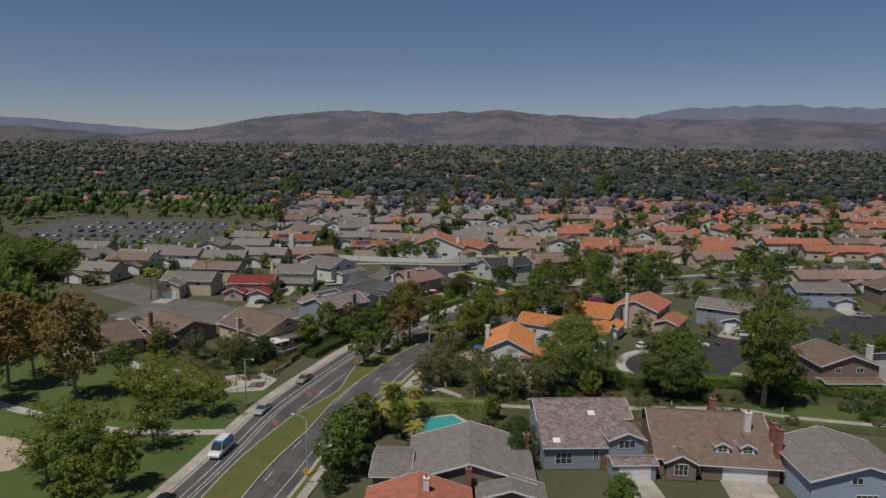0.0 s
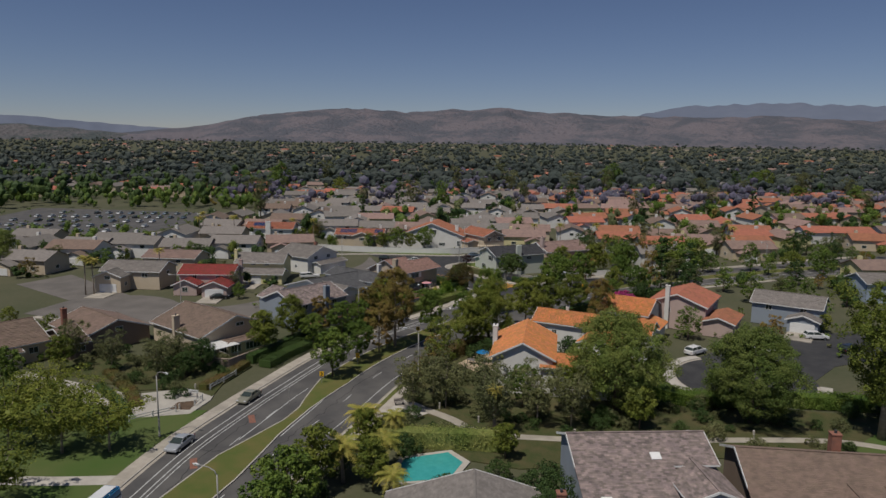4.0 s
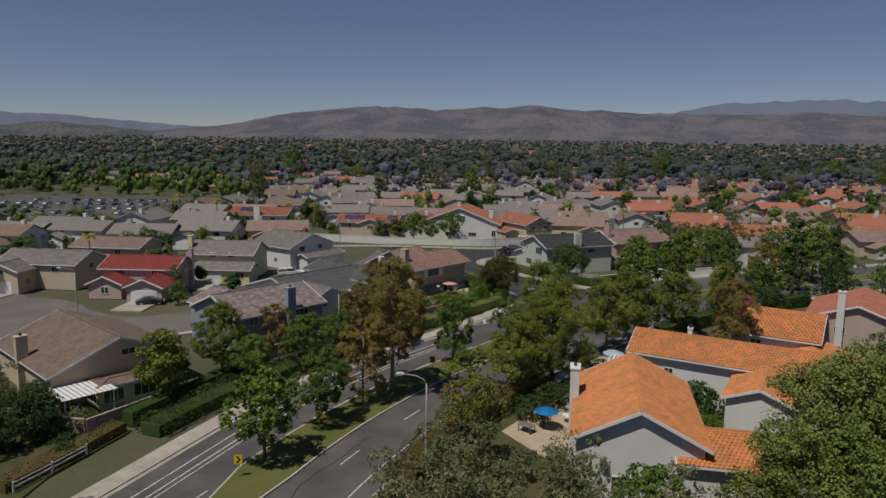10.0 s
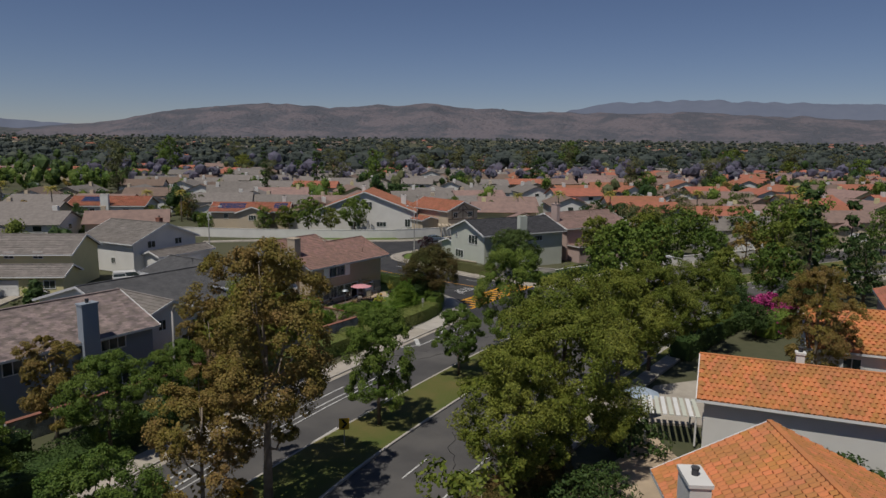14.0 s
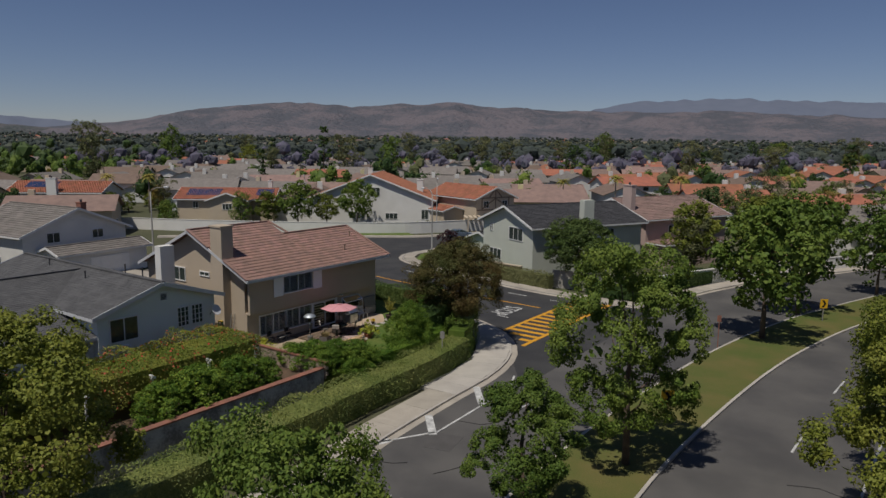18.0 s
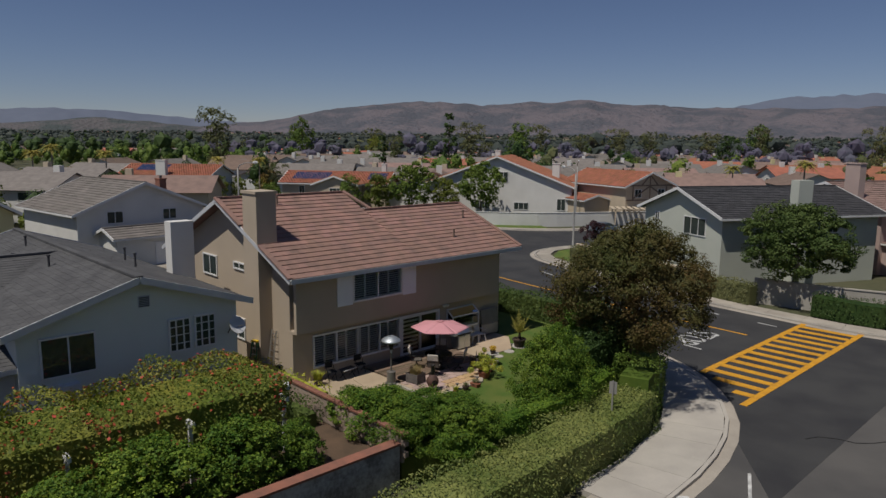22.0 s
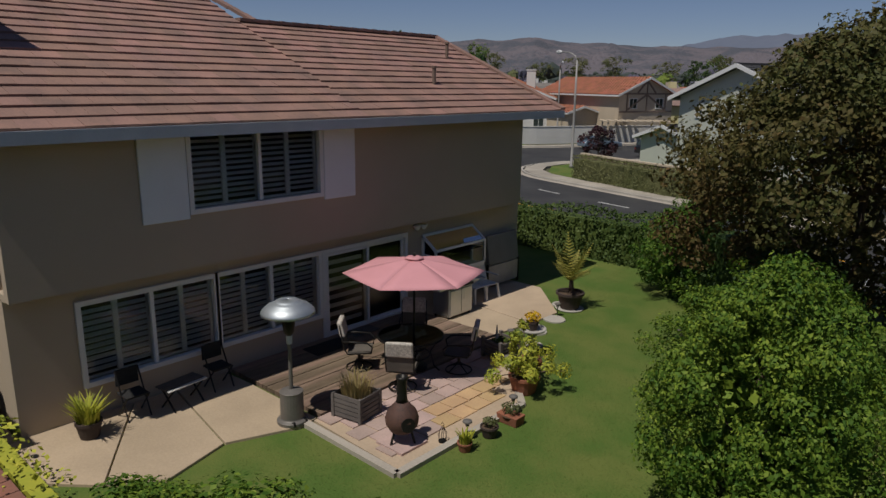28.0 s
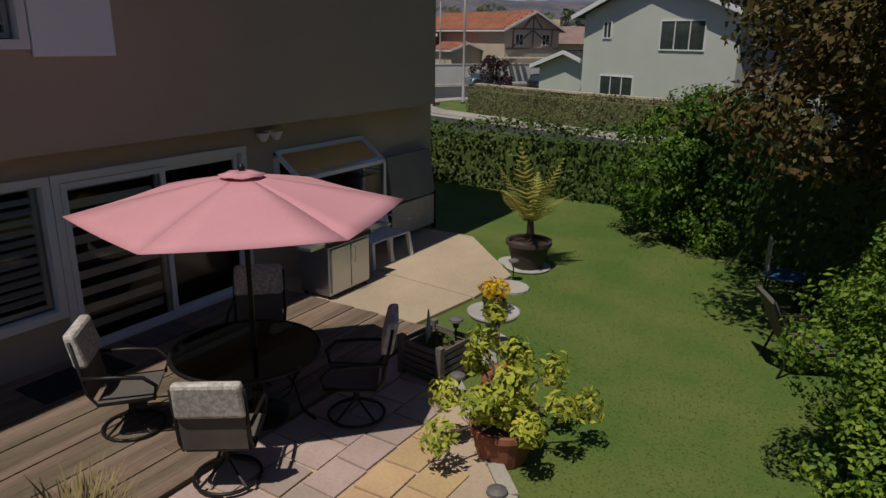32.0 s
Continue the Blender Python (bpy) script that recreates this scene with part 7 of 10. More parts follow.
def patio_chair(x, y, rz, label):
    """Swivel chair that looks along its own +y."""
    c = thing("patio_chair", x, y, TZ, rz, label, "chair", "chairs round the patio table")
    part("base_ring", MB().tube([(.27 * math.cos(6.28318 * i / 24), .27 * math.sin(6.28318 * i / 24), .02) for i in range(25)], .016, 6), "black_metal", c, smooth=True)
    for i in range(4):
        a = math.pi / 4 + i * math.pi / 2
        part("spoke", MB().tube([(.27 * math.cos(a), .27 * math.sin(a), .02), (.1 * math.cos(a), .1 * math.sin(a), .12), (0, 0, .2)], .013, 5), "black_metal", c)
    part("post", MB().lathe([(.03, 0), (.03, .2)], z=.16, n=8), "black_metal", c)
    part("spring_plate", MB().box(-.14, .14, -.14, .14, .34, .37), "black_metal", c)
    part("seat", MB().hexa([(-.25, -.22, .38), (.25, -.22, .38), (.25, .27, .41), (-.25, .27, .41), (-.25, -.22, .4), (.25, -.22, .4), (.25, .27, .435), (-.25, .27, .435)]), "sling", c, bevel=.008)
    for s in (-.27, .27):
        part("side_frame", MB().tube([(s, .28, .42), (s, -.2, .39), (s, -.27, .5), (s, -.36, 1.0)], .016, 6), "black_metal", c, smooth=True)
        part("armrest", MB().tube([(s * 1.06, -.3, .66), (s * 1.1, -.05, .66), (s * 1.1, .2, .64), (s * 1.06, .3, .55), (s, .27, .42)], .018, 6), "black_metal", c, smooth=True)
    part("backrest", MB().hexa([(-.25, -.265, .43), (.25, -.265, .43), (.25, -.245, .43), (-.25, -.245, .43), (-.25, -.365, .99), (.25, -.365, .99), (.25, -.345, .99), (-.25, -.345, .99)]), "sling", c)
    part("cushion", MB().hexa([(-.27, -.355, .74), (.27, -.355, .74), (.27, -.24, .74), (-.27, -.24, .74), (-.26, -.42, 1.06), (.26, -.42, 1.06), (.26, -.32, 1.06), (-.26, -.32, 1.06)]), "cushion", c, "patterned pale cushion over the chair back", bevel=.035)
    return c


for dx, dy in ((-.78, -.72), (.55, -.78), (.82, .58), (-.72, .82)):
    patio_chair(TX + dx, TY + dy, math.degrees(math.atan2(dx, -dy)), "black metal swivel chair with a patterned head cushion")
# patio heater
ht = thing("patio_heater", -140.55, 160.18, .05, 0, "patio heater with a wide steel dome and grey tank housing", "heater")
part("base", MB().lathe([(.27, 0), (.27, .06), (.22, .08), (.205, .1), (.2, .55), (.21, .58), (.05, .62)], n=24), "heater_grey", ht, smooth=False, bevel=.01)
part("pole", MB().lathe([(.035, .6), (.033, 1.5)], n=12), "heater_grey", ht)
part("valve", MB().lathe([(.05, 0), (.055, .14), (.05, .16)], z=1.45, n=12), "white_plastic", ht)
part("burner", MB().lathe([(.05, 0), (.09, .06), (.12, .28), (.1, .34), (.05, .36)], z=1.6, n=16), "black_metal", ht, smooth=True)
dome = part("dome", MB().lathe([(.46, 0), (.45, .05), (.36, .14), (.22, .2), (.2, .225), (.02, .24), (.02, .236), (.2, .215), (.36, .13), (.445, .045)], z=2.0, n=32), "dome_steel", ht, smooth=True)
for i in range(3):
    a = i * 2.094
    part("dome_post", MB().tube([(.1 * math.cos(a), .1 * math.sin(a), 1.93), (.1 * math.cos(a), .1 * math.sin(a), 2.2)], .008, 5), "black_metal", ht)
for i in range(2):
    part("wheel", MB().tube([(.2, -.12 + .24 * i - .02, .04), (.2, -.12 + .24 * i + .02, .04)], .05, 10), "black_metal", ht)


def grass_tuft(rng, n, h, spread, lean, base=0.0, w=.018):
    """Long bent blades in three pieces each."""
    V, F = [], []
    for i in range(n):
        a, r = rng.uniform(0, 6.283), spread * math.sqrt(rng.uniform(0, 1))
        x, y = r * math.cos(a), r * math.sin(a)
        b = a + rng.uniform(-.8, .8)
        hh, ll = h * rng.uniform(.6, 1.1), lean * rng.uniform(.3, 1.2)
        s = Vector((-math.sin(b), math.cos(b), 0)) * w
        o = len(V)
        for k, (u, q, wd) in enumerate(((0, 0, 1), (.6, .3, .9), (1, 1, .15))):
            p = Vector((x + ll * q * math.cos(b), y + ll * q * math.sin(b), base + hh * u))
            V += [tuple(p - s * wd), tuple(p + s * wd)]
        F += [(o, o + 1, o + 3, o + 2), (o + 2, o + 3, o + 5, o + 4)]
    return np.array(V), np.array(F)


def leaf_ball(rng, n, r, size, z, flat=1.0):
    p, d = blob_points(rng, n, r, .3)
    p[:, 2] *= flat
    return cards(p + np.array([0, 0, z]), d, size, rng)


def pot(name, x, y, z, r, h, pot_m, label, plant="leaf", leaf="leaf_green", ph=.4, pr_=.25, count=200, size=.08, shape="round"):
    t = thing(name, x, y, z, 0, label, "potted plant", "potted plants")
    if shape == "box":
        part("pot", MB().hexa([(-r, -r * .6, 0), (r, -r * .6, 0), (r, r * .6, 0), (-r, r * .6, 0), (-r * 1.1, -r * .7, h), (r * 1.1, -r * .7, h), (r * 1.1, r * .7, h), (-r * 1.1, r * .7, h)]), pot_m, t, bevel=.01)
    else:
        part("pot", MB().lathe([(r * .72, 0), (r * .78, .02), (r, h * .82), (r * 1.08, h * .84), (r * 1.08, h), (r * .95, h), (r * .9, h * .86)], n=20), pot_m, t, smooth=False)
    part("soil", MB().lathe([(r * .6, h * .8), (r * .88, h * .88)], n=14), "soil", t)
    rng = np.random.default_rng(int(abs(x * 100)))
    if plant == "grass":
        v, f = grass_tuft(random.Random(int(abs(y * 100))), count, ph, r * .8, pr_, h * .85)
    else:
        v, f = leaf_ball(rng, count, pr_, size, h + ph * .5, ph / max(.01, 2 * pr_))
    part("foliage", leaf_mesh("foliage", v, f, leaf), None, t)
    return t


pot("potted_grass", -142.55, 157.55, .05, .2, .3, "pot_dark", "spiky green plant in a dark pot by the wall", "grass", "leaf_yellow", .42, .28, 130)
pot("potted_succulent", -137.75, 161.55, 0, .12, .16, "terracotta", "small plant in a terracotta pot on the lawn's edge", leaf="leaf_yellow", plant="grass", ph=.22, pr_=.12, count=50)
pot("potted_succulent", -137.75, 162.2, 0, .15, .2, "pot_dark", "small grey plant in a round dark pot", leaf="leaf_olive", ph=.16, pr_=.13, count=120, size=.06)
pot("potted_succulent", -137.78, 162.85, 0, .2, .18, "terracotta", "grey-green plants in a brown trough", leaf="leaf_olive", ph=.2, pr_=.18, count=160, size=.06, shape="box")
big = pot("potted_bush", -138.35, 164.05, 0, .29, .36, "terracotta", "variegated yellow-green bush in a terracotta pot", leaf="leaf_yellow", ph=.34, pr_=.3, count=420, size=.09)
rng_b = np.random.default_rng(77)
for dx, dy, dz, r in ((.72, .55, .42, .17), (-.35, -.75, .38, .17), (-.35, .12, .98, .15), (-.3, .32, 1.2, .12), (.2, -.2, .78, .2), (.45, -.35, .5, .15), (-.55, -.3, .55, .16), (.35, .5, .72, .17), (-.1, .55, .62, .17),
                      (-.05, -.5, .66, .16), (.58, .1, .58, .15), (-.5, .3, .7, .16), (.05, .1, .95, .17)):
    dx, dy = dx * .85, dy * .85
    p, d = blob_points(rng_b, 130, r, .2)
    v, f = cards(p + np.array([dx, dy, dz + .05]), d + np.array([dx, dy, .3]), .095, rng_b, 2.6)
    part("foliage", leaf_mesh("foliage", v, f, "leaf_yellow"), None, big)
    part("branch", MB().tube([(0, 0, .35), (dx * .5, dy * .5, dz * .7 + .15), (dx, dy, dz + .05)], .011, 5), "bark", big)
# wooden planter with dry grass
pl = thing("planter_box", -139.9, 161.1, .08, 10, "slatted grey wooden planter with dry straw-coloured grass", "planter")
for s in (-1, 1):
    for k in range(5):
        part("slat", MB().box(-.3, .3, s * .28 - .012, s * .28 + .012, .03 + k * .085, .1 + k * .085), "planter_wood", pl)
        part("slat", MB().box(s * .3 - .012, s * .3 + .012, -.266, .266, .03 + k * .085, .1 + k * .085), "planter_wood", pl)
    for q in (-1, 1):
        part("corner_post", MB().box(s * .3 - .03, s * .3 + .03, q * .28 - .03, q * .28 + .03, 0, .46), "planter_wood", pl)
part("soil", MB().box(-.27, .27, -.25, .25, .1, .36), "soil", pl)
v, f = grass_tuft(random.Random(8), 260, .4, .26, .18, .35, .008)
part("dry_grass", leaf_mesh("dry_grass", v, f, "straw"), None, pl)
# second planter with a lantern and a spike
p2 = thing("planter_box", -139.65, 165.0, .09, -8, "square grey louvred planter box with low green plants", "planter")
for s in (-1, 1):
    for k in range(5):
        part("slat", MB().box(-.27, .27, s * .27 - .012, s * .27 + .012, .05 + k * .075, .1 + k * .075), "planter_wood", p2)
        part("slat", MB().box(s * .27 - .012, s * .27 + .012, -.256, .256, .05 + k * .075, .1 + k * .075), "planter_wood", p2)
    for q in (-1, 1):
        part("corner_post", MB().box(s * .27 - .035, s * .27 + .035, q * .27 - .035, q * .27 + .035, 0, .45), "planter_wood", p2)
part("soil", MB().box(-.25, .25, -.25, .25, .1, .34), "soil", p2)
v, f = leaf_ball(np.random.default_rng(9), 120, .2, .07, .36, .3)
part("foliage", leaf_mesh("foliage", v, f, "leaf_green"), None, p2)
part("spike", MB().lathe([(.035, .3), (.03, .5), (.008, .72)], -.08, -.05, 0, 6), "stone_pale", p2)


def solar_light(x, y, z, h=.38):
    s = thing("solar_light", x, y, z, 0, "small black solar garden light on a stake", "garden light", "garden lights")
    part("stake", MB().lathe([(.012, 0), (.012, h - .12)], n=6), "black_metal", s)
    part("lantern", MB().lathe([(.03, 0), (.05, .08)], z=h - .13, n=10), "glass", s)
    part("cap", MB().lathe([(.085, 0), (.08, .025), (.03, .045)], z=h - .05, n=12), "heater_grey", s)


solar_light(-139.5, 165.15, .42, .3)
for x, y in ((-139.15, 164.6), (-137.95, 163.15), (-137.95, 161.85), (-140.35, 168.35)):
    solar_light(x, y, 0)
# bird bath with a flower pot, terracotta ring
bb = thing("bird_bath", -139.35, 165.75, 0, 0, "pale stone bird bath on a pedestal", "bird bath")
part("pedestal", MB().lathe([(.17, 0), (.15, .05), (.08, .12), (.07, .4), (.12, .5)], n=18), "stone_pale", bb, smooth=True)
part("bowl", MB().lathe([(.1, .5), (.28, .56), (.31, .62), (.28, .62), (.2, .58), (.02, .57)], n=24), "stone_pale", bb, smooth=True)
fp = pot("potted_flowers", -139.35, 165.75, .57, .13, .2, "pot_dark", "yellow flowers in a dark pot on the bird bath", leaf="flower_yellow", ph=.24, pr_=.19, count=260, size=.06)
rg = thing("terracotta_ring", -138.75, 164.85, .0, 30, "terracotta ring ornament standing on the lawn", "ornament")
part("ring", MB().tube([(.19 * math.cos(6.28318 * i / 24), 0, .24 + .19 * math.sin(6.28318 * i / 24)) for i in range(25)], .055, 8), "terracotta", rg, smooth=True)
part("foot", MB().box(-.12, .12, -.06, .06, 0, .05), "terracotta", rg)
# chiminea, lantern
cm = thing("chiminea", -138.6, 160.95, .05, 0, "round dark clay chiminea with a tall neck on an iron stand", "fire pot")
part("slab", MB().box(-.3, .3, -.3, .3, 0, .05), "flag_pink", cm)
part("belly", MB().lathe([(.1, .22), (.2, .26), (.27, .38), (.28, .48), (.24, .6), (.15, .7), (.1, .76)], n=24), "chiminea", cm, smooth=True)
part("neck", MB().lathe([(.1, .76), (.085, .85), (.08, 1.12), (.1, 1.16), (.1, 1.2), (.06, 1.2), (.06, 1.1)], n=18), "black_metal", cm, smooth=True)
part("mouth", MB().lathe([(.12, 0), (.12, .03), (.09, .03)], n=16), "black_metal", cm, m=pose(.23, -.1, .45, 0, 80, -20))
for i in range(3):
    a = i * 2.094 + .4
    part("leg", MB().tube([(.16 * math.cos(a), .16 * math.sin(a), .26), (.23 * math.cos(a), .23 * math.sin(a), .05)], .02, 6), "black_metal", cm)
ln2 = thing("lantern", -138.15, 161.45, .05, 0, "small black wire lantern on the patio's edge", "lantern")
part("base", MB().lathe([(.07, 0), (.07, .03)], n=10), "black_metal", ln2)
for i in range(6):
    a = i * 1.047
    part("wire", MB().tube([(.06 * math.cos(a), .06 * math.sin(a), .03), (.075 * math.cos(a), .075 * math.sin(a), .15), (.02 * math.cos(a), .02 * math.sin(a), .27)], .006, 4), "black_metal", ln2)
part("hook", MB().tube([(0, 0, .27), (.03, 0, .32), (0, 0, .36), (-.03, 0, .32)], .006, 4), "black_metal", ln2)
# palm in a pot
pm = thing("potted_palm", -140.45, 169.1, 0, 0, "young palm in a wide dark pot on the lawn", "potted plant", "potted plants")
part("saucer", MB().lathe([(.36, 0), (.38, .03)], n=20), "stone_pale", pm)
part("pot", MB().lathe([(.24, .03), (.34, .4), (.38, .42), (.38, .48), (.33, .48), (.3, .42)], n=24), "pot_dark", pm)
part("soil", MB().lathe([(.2, .3), (.3, .43)], n=16), "soil", pm)
part("trunk", MB().tube([(0, 0, .4), (.02, 0, .6), (.0, .02, .85)], [.09, .07, .05], 8), "bark", pm)


def palm_fronds(rng, n, length, z, leaf_w=.03, droop=.9, rise=.9):
    V, F = [], []
    for i in range(n):
        a = i * 2.39996
        up = rise * (1 - .75 * i / n)
        pts = []
        for k in range(9):
            u = k / 8
            r = length * u * (.55 + .45 * (1 - up * .5))
            pts.append(Vector((r * math.cos(a), r * math.sin(a), z + length * (up * u - droop * u * u * (1.1 - .5 * up)))))
        side = Vector((-math.sin(a), math.cos(a), 0))
        for k in range(1, 9):
            for q in range(2):
                c = pts[k - 1].lerp(pts[k], q * .5)
                ll = length * .3 * math.sin(math.pi * min(.95, (k + q * .5) / 9 + .08))
                d = (pts[k] - pts[k - 1]).normalized()
                for s in (-1, 1):
                    tip = c + side * s * ll * .8 + d * ll * .5 + Vector((0, 0, -.15 * ll))
                    o = len(V)
                    V += [tuple(c - d * leaf_w), tuple(c + d * leaf_w), tuple(tip + d * leaf_w * .3), tuple(tip)]
                    F.append((o, o + 1, o + 2, o + 3))
    return np.array(V), np.array(F)


v, f = palm_fronds(rng_b, 12, .85, .8, .026, .4, 1.7)
part("fronds", leaf_mesh("fronds", v, f, "leaf_palm"), None, pm)
# grill, plastic chairs, bench by the wall, doormats
gl = thing("barbecue_grill", -142.35, 166.5, .05, 90, "stainless steel barbecue with two cabinet doors", "grill")
part("cabinet", MB().box(-.45, .45, -.27, .27, .06, .78), "steel", gl, bevel=.012)
for s in (-1, 1):
    part("door", MB().box(-.42 if s < 0 else .01, -.01 if s < 0 else .42, -.3, -.272, .1, .74), "steel", gl, bevel=.006)
    part("handle", MB().tube([(s * .05, -.33, .45), (s * .05, -.345, .5), (s * .05, -.345, .66), (s * .05, -.33, .7)], .01, 6), "steel", gl)
    part("side_shelf", MB().box(.46 * s if s > 0 else -.78, .78 if s > 0 else -.46, -.25, .25, .8, .84), "steel", gl)
    for q in (-1, 1):
        part("foot", MB().lathe([(.03, 0), (.03, .06)], s * .4, q * .22, 0, 8), "black_metal", gl)
part("hood", MB().hexa([(-.45, -.27, .85), (.45, -.27, .85), (.45, .27, .85), (-.45, .27, .85), (-.45, -.08, 1.12), (.45, -.08, 1.12), (.45, .24, 1.14), (-.45, .24, 1.14)]), "steel", gl, bevel=.03)
part("control_panel", MB().box(-.46, .46, -.31, .27, .785, .848), "black_metal", gl)
for k in range(4):
    for s in (-.14, .14):
        part("vent_slot", MB().box(.451, .456, s - .07, s + .07, .2 + k * .05, .22 + k * .05), "black_metal", gl)


def plastic_chair(x, y, rz, z=.05):
    c = thing("plastic_chair", x, y, z, rz, "stacked white plastic garden chair by the wall", "chair", "plastic garden chairs")
    part("seat", MB().box(-.23, .23, -.22, .22, .4, .425), "white_plastic", c, bevel=.01)
    part("backrest", MB().hexa([(-.22, .2, .42), (.22, .2, .42), (.22, .225, .42), (-.22, .225, .42), (-.2, .3, .85), (.2, .3, .85), (.2, .325, .85), (-.2, .325, .85)]), "white_plastic", c, bevel=.008)
    for s in (-1, 1):
        for q in (-1, 1):
            part("leg", MB().hexa([(s * .26 - .03, q * .24 - .03, 0), (s * .26 + .03, q * .24 - .03, 0), (s * .26 + .03, q * .24 + .03, 0), (s * .26 - .03, q * .24 + .03, 0),
                                   (s * .22 - .03, q * .19 - .03, .41), (s * .22 + .03, q * .19 - .03, .41), (s * .22 + .03, q * .19 + .03, .41), (s * .22 - .03, q * .19 + .03, .41)]), "white_plastic", c)
        part("armrest", MB().box(s * .26 - .03, s * .26 + .03, -.2, .26, .62, .645), "white_plastic", c)


plastic_chair(-142.65, 167.75, 90)
plastic_chair(-142.62, 168.25, 84)
sc = thing("folded_screen", -143.0, 169.4, .05, 0, "folded grey panel with a woven lattice leaning on the wall", "screen")
part("panel", MB().hexa([(-.1, -.55, .75), (0, -.55, .72), (0, .85, .72), (-.1, .85, .75), (-.2, -.55, 1.55), (-.12, -.55, 1.55), (-.12, .85, 1.55), (-.2, .85, 1.55)]), "cover_grey", sc)
part("lattice", MB().box(-.06, .0, -.6, .82, .1, .68), "stone_pale", sc, "woven beige lattice")
for s in (-.62, .84):
    part("frame_post", MB().box(-.05, .02, s - .02, s + .02, 0, .75), "black_metal", sc)
for x, y, w, d, lab, mm in ((-142.75, 162.75, .55, 1.0, "black rubber doormat on the deck", "mat_black"), (-142.95, 163.95, .4, .75, "dark patterned doormat at the sliding door", "sling")):
    tagged(part("doormat", MB().box(x - w / 2, x + w / 2, y - d / 2, y + d / 2, .1, .118), mm, bevel=.004), lab, "doormat", "doormats")
bn = thing("folding_table", -142.55, 159.2, .05, 8, "low folding table with pale slats by the wall", "table")
for k in range(5):
    part("slat", MB().box(-.22 + k * .09, -.15 + k * .09, -.4, .4, .42, .44), "pvc_white" if k == 4 else "sling", bn)
for s in (-.3, .3):
    part("leg", MB().beam((-.2, s, 0), (.2, s, .42), .025), "black_metal", bn)
    part("leg", MB().beam((.2, s, 0), (-.2, s, .42), .025), "black_metal", bn)
for y in (158.4, 160.05):
    fc = thing("folding_chair", -142.75, y, .05, 0, "dark folding chair in the shade of the wall", "chair", "folding chairs")
    part("seat", MB().box(-.2, .2, -.2, .2, .42, .45), "mat_black", fc)
    part("backrest", MB().box(-.22, -.19, -.2, .2, .55, .85), "mat_black", fc)
    for s in (-.2, .2):
        part("leg", MB().beam((-.2, s, .85), (.2, s, 0), .022), "black_metal", fc)
        part("leg", MB().beam((.2, s, .44), (-.2, s, 0), .022), "black_metal", fc)
# side passage: covered barbecue, ladders, gas bottle, bin, tub
cv = thing("covered_grill", -144.85, 156.2, .05, 0, "grill under a grey fitted cover beside the chimney", "grill")
part("cover", MB().lathe([(.5, 0), (.48, .6), (.42, .85), (.25, 1.0), (.02, 1.05)], n=24, sx=1.15, sy=.6), "cover_grey", cv, smooth=True)
ld = thing("step_ladder", -145.3, 155.95, .05, 20, "green step ladder with a yellow top", "ladder")
for s in (-.2, .2):
    part("rail", MB().beam((s, -.25, 0), (s * .7, 0, 1.75), .03, .06), "green_plastic", ld)
    part("rail", MB().beam((s, .3, 0), (s * .7, .06, 1.75), .03, .05), "green_plastic", ld)
for k in range(5):
    part("step", MB().box(-.18, .18, -.22 + k * .045, -.12 + k * .045, .3 + k * .28, .33 + k * .28), "steel", ld)
part("top", MB().box(-.17, .17, -.06, .12, 1.74, 1.82), "yellow_plastic", ld, "yellow plastic top cap", bevel=.01)
l2 = thing("extension_ladder", -144.75, 156.55, .05, 0, "aluminium ladder leaning on the house wall", "ladder")
for s in (-.2, .2):
    part("rail", MB().beam((s, -.2, 0), (s, .12, 2.3), .03, .07), "steel", l2)
for k in range(8):
    part("rung", MB().tube([(-.2, -.16 + k * .037, .25 + k * .27), (.2, -.16 + k * .037, .25 + k * .27)], .015, 6), "steel", l2)
gb = thing("gas_bottle", -143.75, 156.45, .05, 0, "white gas bottle at the house corner", "gas bottle")
part("tank", MB().lathe([(.08, 0), (.14, .03), (.15, .1), (.15, .26), (.13, .33), (.05, .37), (.03, .42)], n=20), "white_plastic", gb, smooth=True)
bg = thing("golf_bag", -144.1, 156.5, .05, 0, "dark blue bag standing against the wall", "bag")
part("bag", MB().lathe([(.14, 0), (.16, .1), (.15, .6), (.17, .75), (.1, .82)], n=16), "mat_black", bg, smooth=True)
bi = thing("recycling_bin", -151.2, 156.1, .05, 0, "green wheeled bin with a blue lid in the side passage", "bin")
part("body", MB().hexa([(-.25, -.25, 0), (.25, -.25, 0), (.25, .25, 0), (-.25, .25, 0), (-.3, -.3, .95), (.3, -.3, .95), (.3, .3, .95), (-.3, .3, .95)]), "green_plastic", bi, bevel=.02)
part("lid", MB().box(-.33, .33, -.33, .33, .96, 1.03), "blue_plastic", bi, "blue lid", bevel=.02)
ut = thing("utility_box", -150.0, 156.15, .05, 0, "pale green air-conditioning unit beside the wall", "air conditioner")
part("body", MB().box(-.4, .4, -.35, .35, 0, .75), "green_wall", ut, bevel=.03)
part("grille", MB().lathe([(.28, 0), (.28, .02)], z=.75, n=18), "cover_grey", ut)
tub = thing("plastic_tubs", -148.9, 156.2, .05, 0, "stack of beige plastic tubs", "tub")
for k in range(3):
    part("tub", MB().lathe([(.2, 0), (.3, .3), (.33, .32), (.33, .35)], z=k * .1, n=18), "stone_pale", tub)
